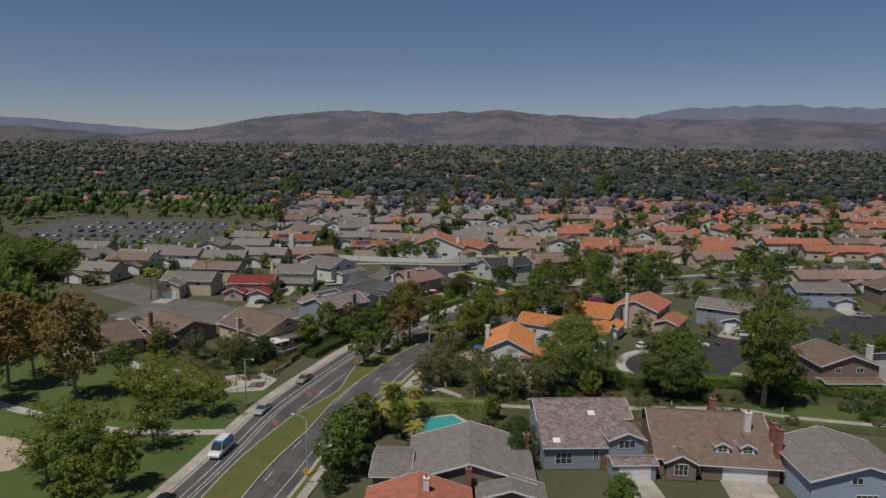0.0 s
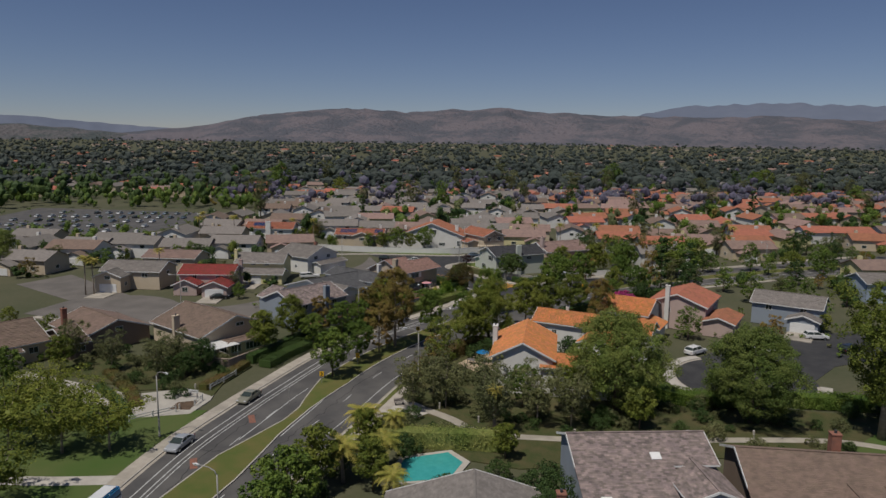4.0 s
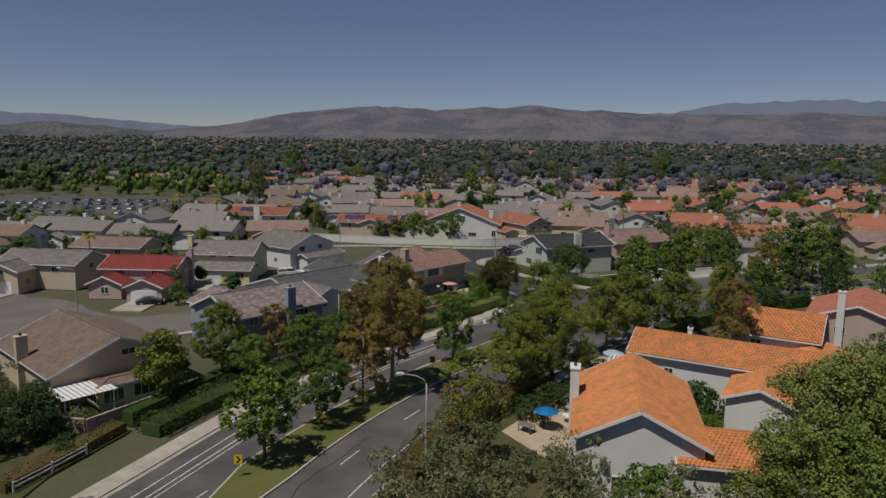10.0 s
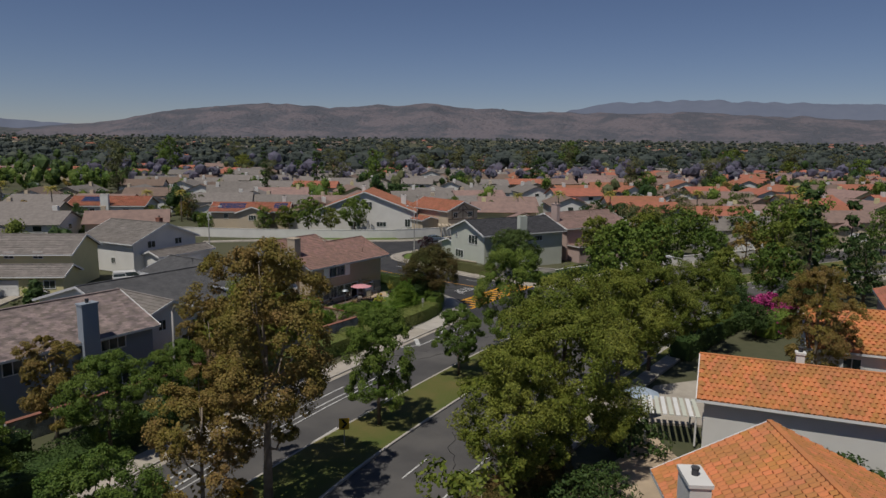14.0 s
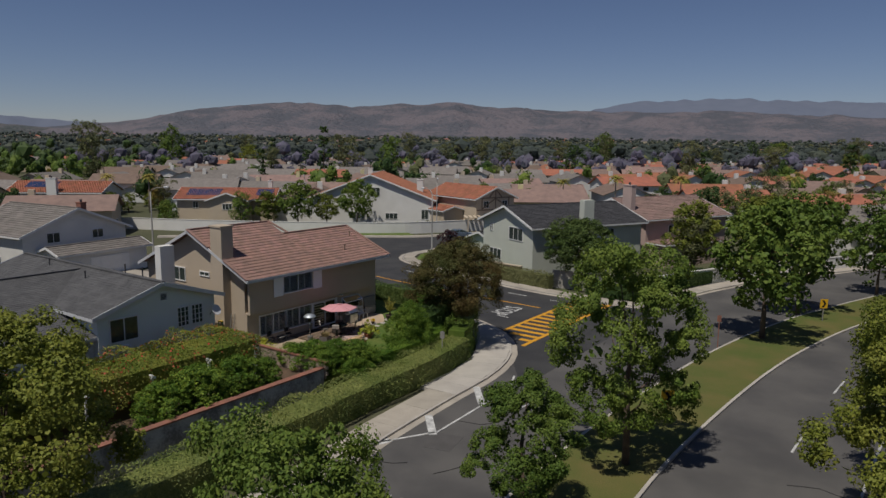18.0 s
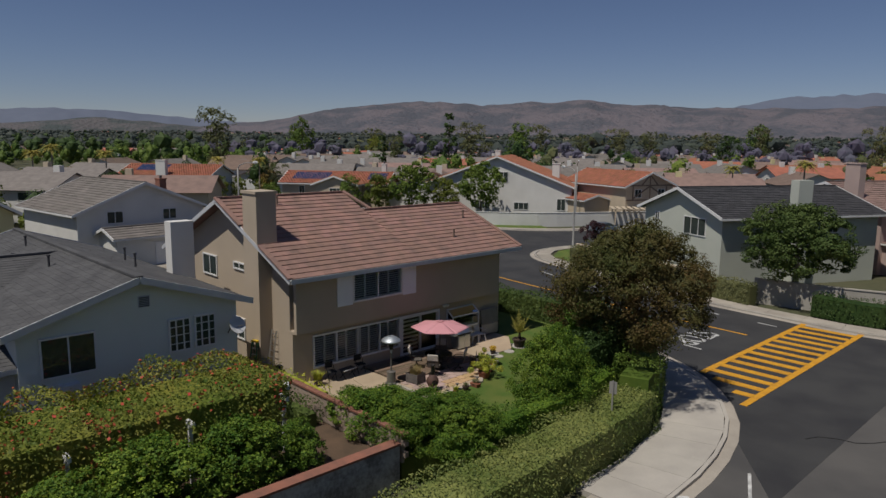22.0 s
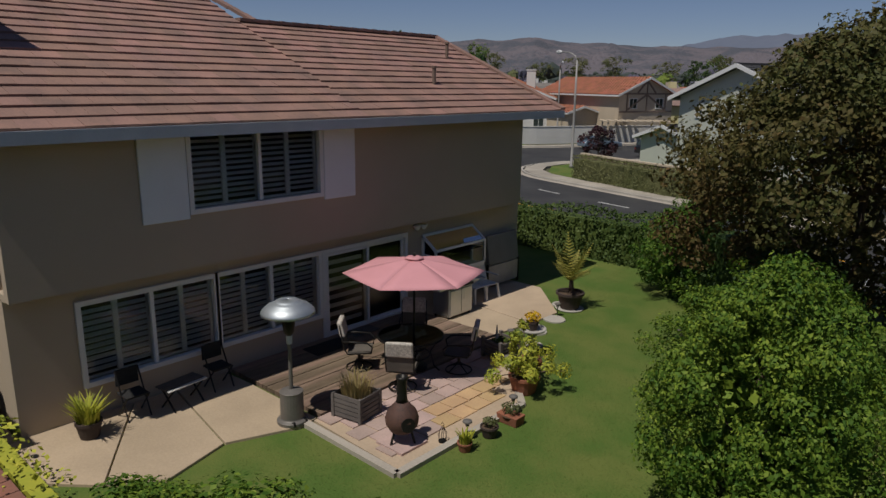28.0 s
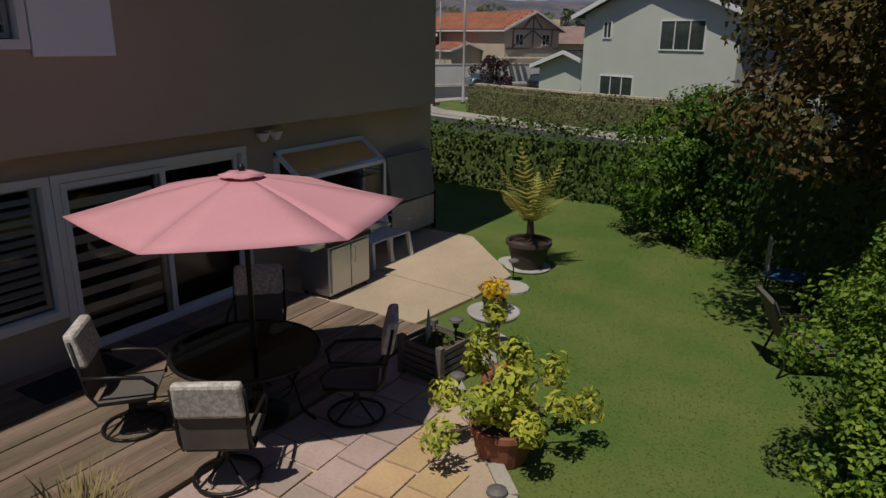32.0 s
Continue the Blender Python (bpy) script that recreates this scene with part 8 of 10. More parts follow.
# shady corner: wrought-iron bench, blue chair
be = thing("garden_recliner", -136.2, 167.5, 0, 115, "dark metal garden recliner in the shade of the shrubs", "chair")
part("seat", MB().hexa([(-.28, -.25, .3), (.28, -.25, .3), (.28, .25, .28), (-.28, .25, .28), (-.28, -.25, .34), (.28, -.25, .34), (.28, .25, .32), (-.28, .25, .32)]), "sling", be)
part("backrest", MB().hexa([(-.28, .24, .3), (.28, .24, .3), (.28, .28, .3), (-.28, .28, .3), (-.28, .52, .9), (.28, .52, .9), (.28, .56, .88), (-.28, .56, .88)]), "sling", be)
for s in (-.3, .3):
    part("side_frame", MB().tube([(s, -.35, 0), (s, -.28, .34), (s, .25, .31), (s, .55, .92)], .015, 6), "black_metal", be, smooth=True)
    part("armrest", MB().tube([(s, -.28, .34), (s, -.24, .54), (s, .3, .52)], .017, 6), "black_metal", be, smooth=True)
    part("back_leg", MB().tube([(s, .28, .34), (s, .4, 0)], .015, 6), "black_metal", be)
gc = thing("garden_chair", -136.7, 169.6, 0, 100, "blue-grey metal chair with a scalloped back in the shade", "chair")
part("seat", MB().lathe([(.26, 0), (.28, .02), (.27, .04)], z=.42, n=16), "blue_plastic", gc)
part("backrest", MB().box(-.24, .24, .22, .25, .5, .98), "cover_grey", gc, bevel=.02)
for s in (-1, 1):
    for q in (-1, 1):
        part("leg", MB().tube([(s * .2, q * .2, .42), (s * .23, q * .23, 0)], .013, 6), "black_metal", gc)
# satellite dish and pergola of the grey house
ds = thing("satellite_dish", -143.2, 153.75, 3.3, 60, "grey satellite dish on the grey house's corner", "satellite dish")
part("dish", MB().lathe([(.02, 0), (.2, .03), (.36, .1), (.38, .12), (.36, .115), (.2, .045), (.02, .015)], n=24), "trim_grey", ds, smooth=True, m=pose(.25, -.1, .1, 60, 0, 40))
part("arm", MB().tube([(.28, -.12, .05), (.55, -.42, .2)], .015, 6), "heater_grey", ds)
part("mount", MB().tube([(-.1, .1, -.25), (.05, 0, .05), (.25, -.08, .1)], .025, 6), "heater_grey", ds)
pg = thing("pergola", -139.6, 146, 0, 0, "white wooden pergola under the flowering vine", "pergola")
for y in (-7.2, -3.6, 0, 3.6, 7.0):
    for x in (-1.8, 1.8):
        part("post", MB().box(x - .06, x + .06, y - .06, y + .06, -.05, 1.95), "trim_white", pg)
    part("beam", MB().box(-2.1, 2.1, y - .05, y + .05, 1.95, 2.1), "trim_white", pg)
for x, y, z in ((-138.2, 153.4, 2.35), (-138.6, 151.9, 2.2), (-138.3, 150.1, 2.1), (-138.4, 148.6, 2.2)):
    lt = thing("garden_lantern", x, y, z - .25, 20, "white lantern hung on the pergola", "lantern", "pergola lanterns")
    part("shade", MB().lathe([(.02, .3), (.1, .2), (.12, .0), (.05, -.02)], n=6), "trim_white", lt)
    part("cap", MB().lathe([(.14, .2), (.03, .3), (.01, .36)], n=6), "trim_white", lt)
cw = resample([(-142.2, 194.7), (-147, 195.5), (-153, 197.4), (-158.2, 199.4)], 1)
tagged(part("wall_ivy_side", MB().ribbon(offset(cw, -.1), offset(cw, .1), ZS - .1, ZS + 1.62), "brown_wall"), "low brown garden wall behind the ivy", "wall", kind="structure")
tagged(part("wall_ivy_cap", MB().ribbon(offset(cw, -.16), offset(cw, .16), ZS + 1.62, ZS + 1.74), "cream_wall"), "pale coping of the garden wall", "wall", kind="structure")
tagged(part("paving_grey_lot", MB().box(-138.6, -134.8, 151.4, 155.4, -.05, .0), "soil"), "bare dark soil between the wall and the pergola", "soil", kind="structure")
ivy = hedge("wall_ivy", [(-145.3, 156.0), (-142, 156.0), (-139.6, 156.0)], .5, 1.1, "leaf_yellow", "yellow-green creeper along the garden wall", z=0, dens=55, size=.1, category="creeper")
hedge("wall_plants", [(-146, 155.2), (-143, 155.1)], .7, .9, "leaf_dark", "dark shrubs in the gap between the houses", z=-.04, dens=60)

# ---- street things ----
M["lamp_grey"] = mat("lamp_grey", (0.36, 0.35, 0.33), (0.28, 0.27, 0.26), 0.6, 2, 30, 0.5, 0.1, metal=.2)
M["lamp_white"] = mat("lamp_white", (0.62, 0.63, 0.64), (0.55, 0.56, 0.57), 0.5, 2, 30, 0.4, 0.05)
M["sign_yellow"] = mat("sign_yellow", (0.72, 0.42, 0.02), (0.64, 0.37, 0.02), 0.5, 2, 30, 0.4, 0.02)
M["sign_black"] = mat("sign_black", (0.012, 0.012, 0.012), rough=0.6, bump=0)
M["tyre"] = mat("tyre", (0.018, 0.018, 0.018), rough=0.85, bump=0.1)
M["pool_water"] = mat("pool_water", (0.04, 0.3, 0.29), (0.06, 0.36, 0.34), 0.08, 1.5, 8, 0.6, 0.15, spec=.5)
M["sand"] = mat("sand", (0.46, 0.36, 0.27), (0.38, 0.3, 0.22), 0.95, 0.6, 20, 0.7, 0.4)
M["park_lawn"] = mat("park_lawn", (0.055, 0.1, 0.02), (0.09, 0.11, 0.035), 0.95, 0.12, 10, 0.8, 0.5)
M["groundcover"] = mat("groundcover", (0.05, 0.065, 0.02), (0.09, 0.08, 0.035), 0.95, 0.5, 8, 0.9, 0.9, bdist=.12)
for nm, c in (("car_silver", (.42, .44, .46)), ("car_white", (.72, .72, .72)), ("car_black", (.015, .016, .02)), ("car_beige", (.3, .29, .22)), ("car_blue", (.16, .21, .27)), ("car_red", (.25, .03, .03)), ("car_vanblue", (.02, .22, .5))):
    M[nm] = mat(nm, c, tuple(q * .9 for q in c), 0.3, 1, 10, 0.3, 0.0, metal=.25 if nm != "car_white" else 0, coat=.6, spec=.5)


def street_lamp(x, y, tx, ty, h=9.2, z=ZS):
    a = math.degrees(math.atan2(ty - y, tx - x))
    s = thing("street_lamp", x, y, z, a, "grey street lamp with a curved arm and a pale head", "street lamp", "street lamps")
    part("pole", MB().lathe([(.2, 0), (.16, .25), (.12, .3), (.09, h * .55), (.07, h - .6)], n=12), "lamp_grey", s, smooth=True)
    part("arm", MB().tube([(0, 0, h - .7), (.25, 0, h - .25), (.9, 0, h + .02), (1.9, 0, h + .1)], [.06, .055, .05, .045], 8), "lamp_grey", s, smooth=True)
    hd = part("head", MB().lathe([(.02, 0), (.13, .15), (.17, .4), (.12, .68), (.03, .75)], n=12, sy=.6), "lamp_white", s, smooth=True, m=pose(1.85, 0, h + .1, 0, 90, 0))
    part("lens", MB().lathe([(.13, -.03), (.11, 0)], n=12), "glass", hd, m=pose(-.09, 0, .4, 0, -90, 0))
    return s


for p in ((-107.9, 71.6, -104, 72), (-95.9, 110.4, -98.2, 108.9), (-77.2, 61.4, -79.5, 60.4), (-205, 220, -201, 216), (-179.4, 228.9, -177, 226), (-191.9, 179.4, -189.5, 181), (-167.5, 108.5, -170, 106), (-128.5, 127.5, -125.5, 127.5), (-83, 264, -85, 261), (-102, 172, -105, 172),
          (-161.4, 203.2, -164, 204)):
    street_lamp(*p)


def chevron(x, y, rz):
    s = thing("chevron_sign", x, y, ZS, rz, "yellow road sign with a black chevron on a post", "road sign", "chevron signs")
    part("post", MB().box(-.03, .03, -.03, .03, 0, 1.35), "lamp_grey", s)
    part("board", MB().box(-.36, .36, -.05, -.035, 1.15, 2.0), "sign_yellow", s, bevel=.01)
    part("arrow", MB().add([(-.22, -.055, 1.25), (-.02, -.055, 1.25), (.22, -.055, 1.575), (-.02, -.055, 1.9), (-.22, -.055, 1.9), (.02, -.055, 1.575)], [(0, 1, 2, 5), (5, 2, 3, 4)]), "sign_black", s, "black chevron")


for x, y in ((-107.9, 99.8), (-110.8, 110.6), (-113.2, 120.6), (-115.0, 131.5), (-115.4, 163.4), (-111.6, 195.5)):
    chevron(x, y, 40)
w1 = thing("warning_sign", -75.2, 59.5, ZS, 30, "yellow diamond warning sign on a post", "road sign")
part("post", MB().box(-.03, .03, -.03, .03, 0, 2.2), "lamp_grey", w1)
part("board", MB().box(-.38, .38, -.05, -.035, -.38, .38), "sign_yellow", w1, m=pose(0, 0, 2.1, 0, 45, 0))
part("arrow", MB().box(-.05, .05, -.06, -.05, 1.9, 2.3).box(-.05, .25, -.06, -.05, 2.2, 2.3), "sign_black", w1)
for x, y, lab in ((-104.5, 90.5, "grey back of a road sign on a post"), (-131.3, 163.9, "grey back of a road sign in the hedge"), (-117.0, 180.8, "rusty brown road sign post")):
    g_ = thing("sign_post", x, y, ZS, 20, lab, "road sign", "sign posts")
    part("post", MB().box(-.03, .03, -.03, .03, 0, 2.6), "lamp_grey" if x < -120 or x > -110 else "brick", g_)
    part("board", MB().box(-.15, .15, .03, .045, 2.05, 2.55), "lamp_grey" if x < -120 or x > -110 else "brick", g_)


def beside(line, y, d):
    """The place d to the right of a line where it passes y, and its heading."""
    p = np.array(line)
    i = int(np.argmin(abs(p[:, 1] - y)))
    t = p[min(i + 1, len(p) - 1)] - p[max(i - 1, 0)]
    t /= np.hypot(*t)
    return p[i][0] + d * t[1], p[i][1] - d * t[0], math.degrees(math.atan2(t[1], t[0]))


CARS = {}


def car(x, y, rz, paint, kind="sedan", label="", z=ZR + .01, group="parked cars"):
    """A car that looks along its own +x."""
    if (kind, paint) in CARS:
        return tagged(copy_thing(CARS[kind, paint], pose(x, y, z, 0, 0, rz)), label)
    c = thing("car" if kind != "van" else "van", x, y, z, rz, label, "car" if kind != "van" else "van", group)
    L, Wd, H, prof, glass_ = {
        "sedan": (4.7, 1.78, 1.45, [(-2.35, .35), (-2.33, .75), (-2.1, .98), (-1.4, 1.02), (.75, .95), (1.7, .85), (2.25, .7), (2.35, .5), (2.3, .3)], [(-1.75, 1.0), (-1.0, 1.42), (.15, 1.45), (1.05, .97)]),
        "suv": (4.8, 1.9, 1.75, [(-2.4, .4), (-2.4, 1.0), (-2.3, 1.12), (-1.4, 1.15), (.8, 1.1), (1.8, 1.02), (2.35, .85), (2.4, .55), (2.35, .35)], [(-2.25, 1.13), (-1.95, 1.7), (.25, 1.75), (1.05, 1.1)]),
        "pickup": (5.7, 1.95, 1.8, [(-2.85, .5), (-2.85, 1.1), (-1.4, 1.15), (.9, 1.12), (2.1, 1.05), (2.8, .95), (2.85, .6), (2.8, .42)], [(-2.8, 1.13), (-2.65, 1.75), (.35, 1.8), (1.1, 1.12)]),
        "van": (5.6, 2.0, 2.3, [(-2.8, .4), (-2.8, 1.15), (-1.0, 1.2), (1.0, 1.2), (1.9, 1.12), (2.6, .98), (2.8, .75), (2.75, .4)], [(-2.78, 1.18), (-2.7, 2.2), (1.0, 2.3), (1.75, 1.18)])}[kind]
    hw = Wd / 2
    n_ = len(prof)
    vs, ks = [], (-1, -.86, .86, 1)
    for k in ks:
        for px, pz in prof:
            inset = 1 if abs(k) < 1 else 0
            vs.append((px * (.985 if not inset else 1), k * hw, pz - (0 if inset else .06 if pz > .6 else -.02)))
    fs = []
    for q in range(3):
        for i in range(n_ - 1):
            fs.append((q * n_ + i, q * n_ + i + 1, (q + 1) * n_ + i + 1, (q + 1) * n_ + i))
        fs.append((q * n_ + n_ - 1, q * n_, (q + 1) * n_, (q + 1) * n_ + n_ - 1))
    fs += [tuple(range(n_))[::-1], tuple(3 * n_ + i for i in range(n_))]
    part("body", MB().add(vs, fs), paint, c, bevel=.05)
    (ax, az), (bx_, bz), (cx, cz), (dx, dz) = glass_
    t = .8
    cab = [(ax, -hw * .93, az), (dx, -hw * .93, dz), (dx, hw * .93, dz), (ax, hw * .93, az), (bx_, -hw * t, bz - .05), (cx, -hw * t, cz - .05), (cx, hw * t, cz - .05), (bx_, hw * t, bz - .05)]
    part("window_band", MB().hexa(cab), "glass", c, bevel=.03)
    part("roof", MB().hexa([(bx_ - .04, -hw * t - .01, bz - .06), (cx + .06, -hw * t - .01, cz - .06), (cx + .06, hw * t + .01, cz - .06), (bx_ - .04, hw * t + .01, bz - .06),
                            (bx_ + .08, -hw * t * .9, bz), (cx - .08, -hw * t * .9, cz), (cx - .08, hw * t * .9, cz), (bx_ + .08, hw * t * .9, bz)]), paint if kind != "van" else "car_vanblue", c, bevel=.03)
    for s in (-1, 1):
        for (p, q) in (((ax, az), (bx_, bz - .05)), (((ax + dx) / 2 - .1, (az + dz) / 2), ((bx_ + cx) / 2 - .05, (bz + cz) / 2 - .05)), ((dx, dz), (cx, cz - .05))):
            part("pillar", MB().beam((p[0], s * hw * .935, p[1]), (q[0], s * hw * (t + .005), q[1]), .05, .07), paint, c)
        for wx in (-L * .3, L * .31):
            wh = part("wheel", MB().tube([(wx, s * (hw - .2), .32), (wx, s * (hw + .01), .32)], .33, 18), "tyre", c)
            part("rim", MB().tube([(wx, s * (hw - .05), .32), (wx, s * (hw + .02), .32)], .2, 12), "steel", wh)
        part("headlight", MB().box(L / 2 - .2, L / 2 - .02, s * hw * .72 - .16, s * hw * .72 + .16, .62, .74), "lamp_white", c)
        part("tail_light", MB().box(-L / 2 - .01, -L / 2 + .1, s * hw * .75 - .14, s * hw * .75 + .14, .72, .88), "car_red", c)
        part("mirror", MB().box(dx - .3, dx - .12, s * hw - (.02 if s > 0 else .16), s * hw + (.16 if s > 0 else .02), dz, dz + .13), paint, c)
    if kind == "van":
        part("side_panel", MB().box(-2.6, .6, -hw * .88 - .04, hw * .88 + .04, 1.35, 2.05), "car_vanblue", c, "bright blue upper side panels")
        part("roof_rack", MB().box(-2.3, .6, -.7, .7, 2.32, 2.36), "lamp_white", c)
    if kind == "pickup":
        part("canopy", MB().box(-2.72, -1.2, -hw * .84, hw * .84, 1.2, 1.82), paint, c, "white canopy over the load bed", bevel=.04)
    CARS[kind, paint] = c
    return c


x, y, a = beside(W, 55.5, 1.25); car(x, y, a + 180, "car_white", "van", "white van with a bright blue roof at the kerb")
x, y, a = beside(W, 71.5, 1.15); car(x, y, a + 180, "car_silver", "sedan", "silver sedan parked at the kerb")
x, y, a = beside(W, 86.0, 1.15); car(x, y, a + 180, "car_beige", "sedan", "dull green-beige sedan parked at the kerb")
car(-165.6, 106.2, 40, "car_white", "sedan", "white sedan parked in the bend of the street")
car(-180.6, 156.6, 62, "car_white", "pickup", "white pickup with a canopy parked at the kerb")
car(-182.5, 143.2, 30, "car_black", "suv", "black car parked in a driveway")
car(-175.6, 123.4, 62, "car_black", "sedan", "black sedan parked at the kerb")
car(-169.4, 222.0, 58, "car_blue", "sedan", "grey-blue sedan parked across the side street")
car(-178, 199, 228, "car_white", "sedan", "white sedan on the side street")
car(-186, 194, 35, "car_black", "suv", "dark SUV on the side street")
car(-161, 219, 60, "car_black", "suv", "dark SUV near the pale green house")
car(-67.2, 158.5, 75, "car_white", "suv", "white SUV parked in the cul-de-sac")
car(-60.2, 167.5, 20, "car_black", "sedan", "black sedan in a driveway")
car(-57.6, 169.2, 22, "car_white", "sedan", "white sedan in a driveway")
car(-52, 186, 35, "car_white", "suv", "white SUV at the kerb")
car(-44.5, 180, 60, "car_black", "suv", "black SUV at the kerb")
car(-32, 232, 30, "car_silver", "sedan", "silver sedan in the far cul-de-sac")
car(-36.5, 243, 35, "car_white", "sedan", "white sedan in the far cul-de-sac")
car(-26.5, 250, 45, "car_black", "sedan", "black sedan in the far cul-de-sac")
car(-15, 212, 75, "car_blue", "sedan", "grey-blue sedan in the far cul-de-sac")
car(-20.5, 89.5, 123, "car_black", "sedan", "black car in the driveway of the brown-roofed house")
x, y, a = beside(W, 41.5, 1.2); car(x, y, a + 180, "car_black", "sedan", "black sedan under the park trees")
# car park beyond the houses
tagged(part("car_park", MB().poly([at(*p) for p in ((318, -222), (330, -128), (420, -120), (440, -236))], ZG - .01, ZG + .03), "asphalt"), "grey asphalt car park full of cars", "car park", kind="structure")
rng_p = random.Random(12)
FARC = {}


def far_car(x, y, rz, paint):
    if paint in FARC:
        return copy_thing(FARC[paint], pose(x, y, ZG + .04, 0, 0, rz))
    c = thing("car", x, y, ZG + .04, rz, {"car_white": "white", "car_silver": "silver", "car_black": "black", "car_blue": "grey-blue"}[paint] + " car standing in the far car park", "car", "cars in the car park")
    part("body", MB().hexa([(-2.3, -.88, .3), (2.3, -.88, .3), (2.3, .88, .3), (-2.3, .88, .3), (-2.25, -.84, .95), (2.1, -.84, .82), (2.1, .84, .82), (-2.25, .84, .95)]), paint, c, bevel=.08)
    part("window_band", MB().hexa([(-1.8, -.8, .93), (1.0, -.8, .88), (1.0, .8, .88), (-1.8, .8, .93), (-1.1, -.68, 1.38), (.2, -.68, 1.38), (.2, .68, 1.38), (-1.1, .68, 1.38)]), "glass", c)
    part("roof", MB().box(-1.15, .25, -.7, .7, 1.38, 1.43), paint, c)
    for wx in (-1.4, 1.45):
        for s in (-1, 1):
            part("wheel", MB().tube([(wx, s * .7, .32), (wx, s * .9, .32)], .32, 10), "tyre", c)
    FARC[paint] = c
    return c


for r in range(5):
    for k in range(13):
        if rng_p.random() < .18:
            continue
        px, py = at(334 + r * 19 + rng_p.uniform(-.5, .5), -214 + k * 6.2 + rng_p.uniform(-.4, .4) + r * 2)
        far_car(px, py, 128 + rng_p.choice([0, 180]), rng_p.choice(["car_white", "car_silver", "car_black", "car_blue", "car_white", "car_silver"]))

# park on the west side: lawn, path, sand, planting beds
def flat(name, pts, material, label, z0=0.0, kind="structure", cat="ground"):
    area = sum(pts[q][0] * pts[(q + 1) % len(pts)][1] - pts[(q + 1) % len(pts)][0] * pts[q][1] for q in range(len(pts)))
    return tagged(part(name, MB().poly(pts if area > 0 else pts[::-1], ZG - .02, ZS - .06 + z0), material), label, cat, kind=kind)


flat("lawn_far_park", [at(535, -320), at(535, -180), at(585, -180), at(585, -320)], "park_lawn", "green lawn of the far park", cat="lawn")
flat("lawn_park", [(-96, 55), (-104.5, 68), (-111.5, 81), (-117, 76), (-130, 71), (-160, 63), (-210, 50), (-200, 0), (-100, -20), (-68, 5)], "park_lawn", "bright green park lawn", cat="lawn")
pw = resample([(-175, 36), (-155, 39), (-142, 41.5), (-128, 45.5), (-116, 49.6), (-107, 56), (-100, 62.5)], 2)
tagged(part("path_park", MB().ribbon(offset(pw, -1.1), offset(pw, 1.1), ZG, ZS - .045), "concrete_light"), "pale concrete path through the park", "path", kind="structure")
flat("sand_court", [(-124.5, 37.8), (-113.6, 39.6), (-112, 33), (-118, 24), (-130, 26), (-131, 34)], "sand", "tan sand court in the park lawn", .012, cat="sand")
flat("plaza_west", [(-112.2, 78.5), (-114.8, 83.5), (-119.0, 87.5), (-123.2, 82), (-126, 76.8), (-150, 70), (-150, 67.6), (-128, 70), (-121, 73.5), (-116.5, 72.8)], "concrete_light", "pale concrete plaza beside the pavement", .02, cat="plaza")
flat("planting_bed", [(-113.6, 79.3), (-116.0, 82.2), (-117.6, 79.6), (-116.0, 77.4)], "soil", "dark mulch bed in the plaza", .05, cat="bed")
flat("planting_west", [(-116, 84.5), (-119.5, 88.5), (-124, 97.5), (-130, 95), (-137, 91), (-152, 83), (-150, 72), (-127, 78.5), (-122, 84)], "groundcover", "dark low planting behind the plaza", .03, cat="planting")
for pts in ([(-115.6, 71.2), (-114.9, 74.3), (-114.3, 77.5)], [(-118.6, 85.8), (-120.1, 89.2), (-121.7, 92.6)], [(-114.4, 80.6), (-115.6, 82.6)]):
    rf = thing("rail_fence", pts[0][0], pts[0][1], ZS, 0, "weathered white wooden rail fence", "fence", "rail fences")
    for i, p in enumerate(pts):
        part("post", MB().box(p[0] - pts[0][0] - .07, p[0] - pts[0][0] + .07, p[1] - pts[0][1] - .07, p[1] - pts[0][1] + .07, 0, 1.0), "pvc_white", rf)
        if i:
            for zz in (.45, .82):
                part("rail", MB().beam((pts[i - 1][0] - pts[0][0], pts[i - 1][1] - pts[0][1], zz), (p[0] - pts[0][0], p[1] - pts[0][1], zz), .05, .12), "pvc_white", rf)
ib = thing("notice_board", -117.6, 82.3, ZS, 30, "white slatted notice bench on posts", "notice board")
part("panel", MB().box(-.8, .8, -.04, .04, .8, 1.25), "lamp_white", ib)
part("writing_bar", MB().box(-.65, .65, -.055, -.042, .98, 1.06), "heater_grey", ib)
for s in (-.6, .6):
    part("leg", MB().box(s - .05, s + .05, -.05, .05, 0, .8), "wood_grey", ib)
for x, y in ((-121, 84.6), (-114.9, 78.4)):
    bl = thing("bollard", x, y, ZS, 0, "short pale concrete bollard", "bollard", "bollards")
    part("post", MB().lathe([(.14, 0), (.14, .75), (.1, .82)], n=12), "concrete_light", bl)
# greenbelt on the east side
flat("greenbelt", [(-101.5, 128), (-98.5, 112), (-92, 97), (-86, 88.5), (-66, 96), (-52, 112), (-36, 127), (10, 146), (10, 162), (-22, 153), (-48, 138), (-60, 129), (-80, 137), (-95, 136)], "groundcover", "dark green planting of the greenbelt", .0, cat="planting")
gp_ = resample([(-94, 101), (-88, 102.5), (-82, 102.3), (-76, 101.4), (-68, 106), (-59, 113), (-49, 122), (-38, 131), (-28, 134.6), (-14, 141.5), (5, 150)], 2)
tagged(part("path_greenbelt", MB().ribbon(offset(gp_, -.8), offset(gp_, .8), ZG, ZS - .02), "concrete"), "tan concrete path through the greenbelt", "path", kind="structure")
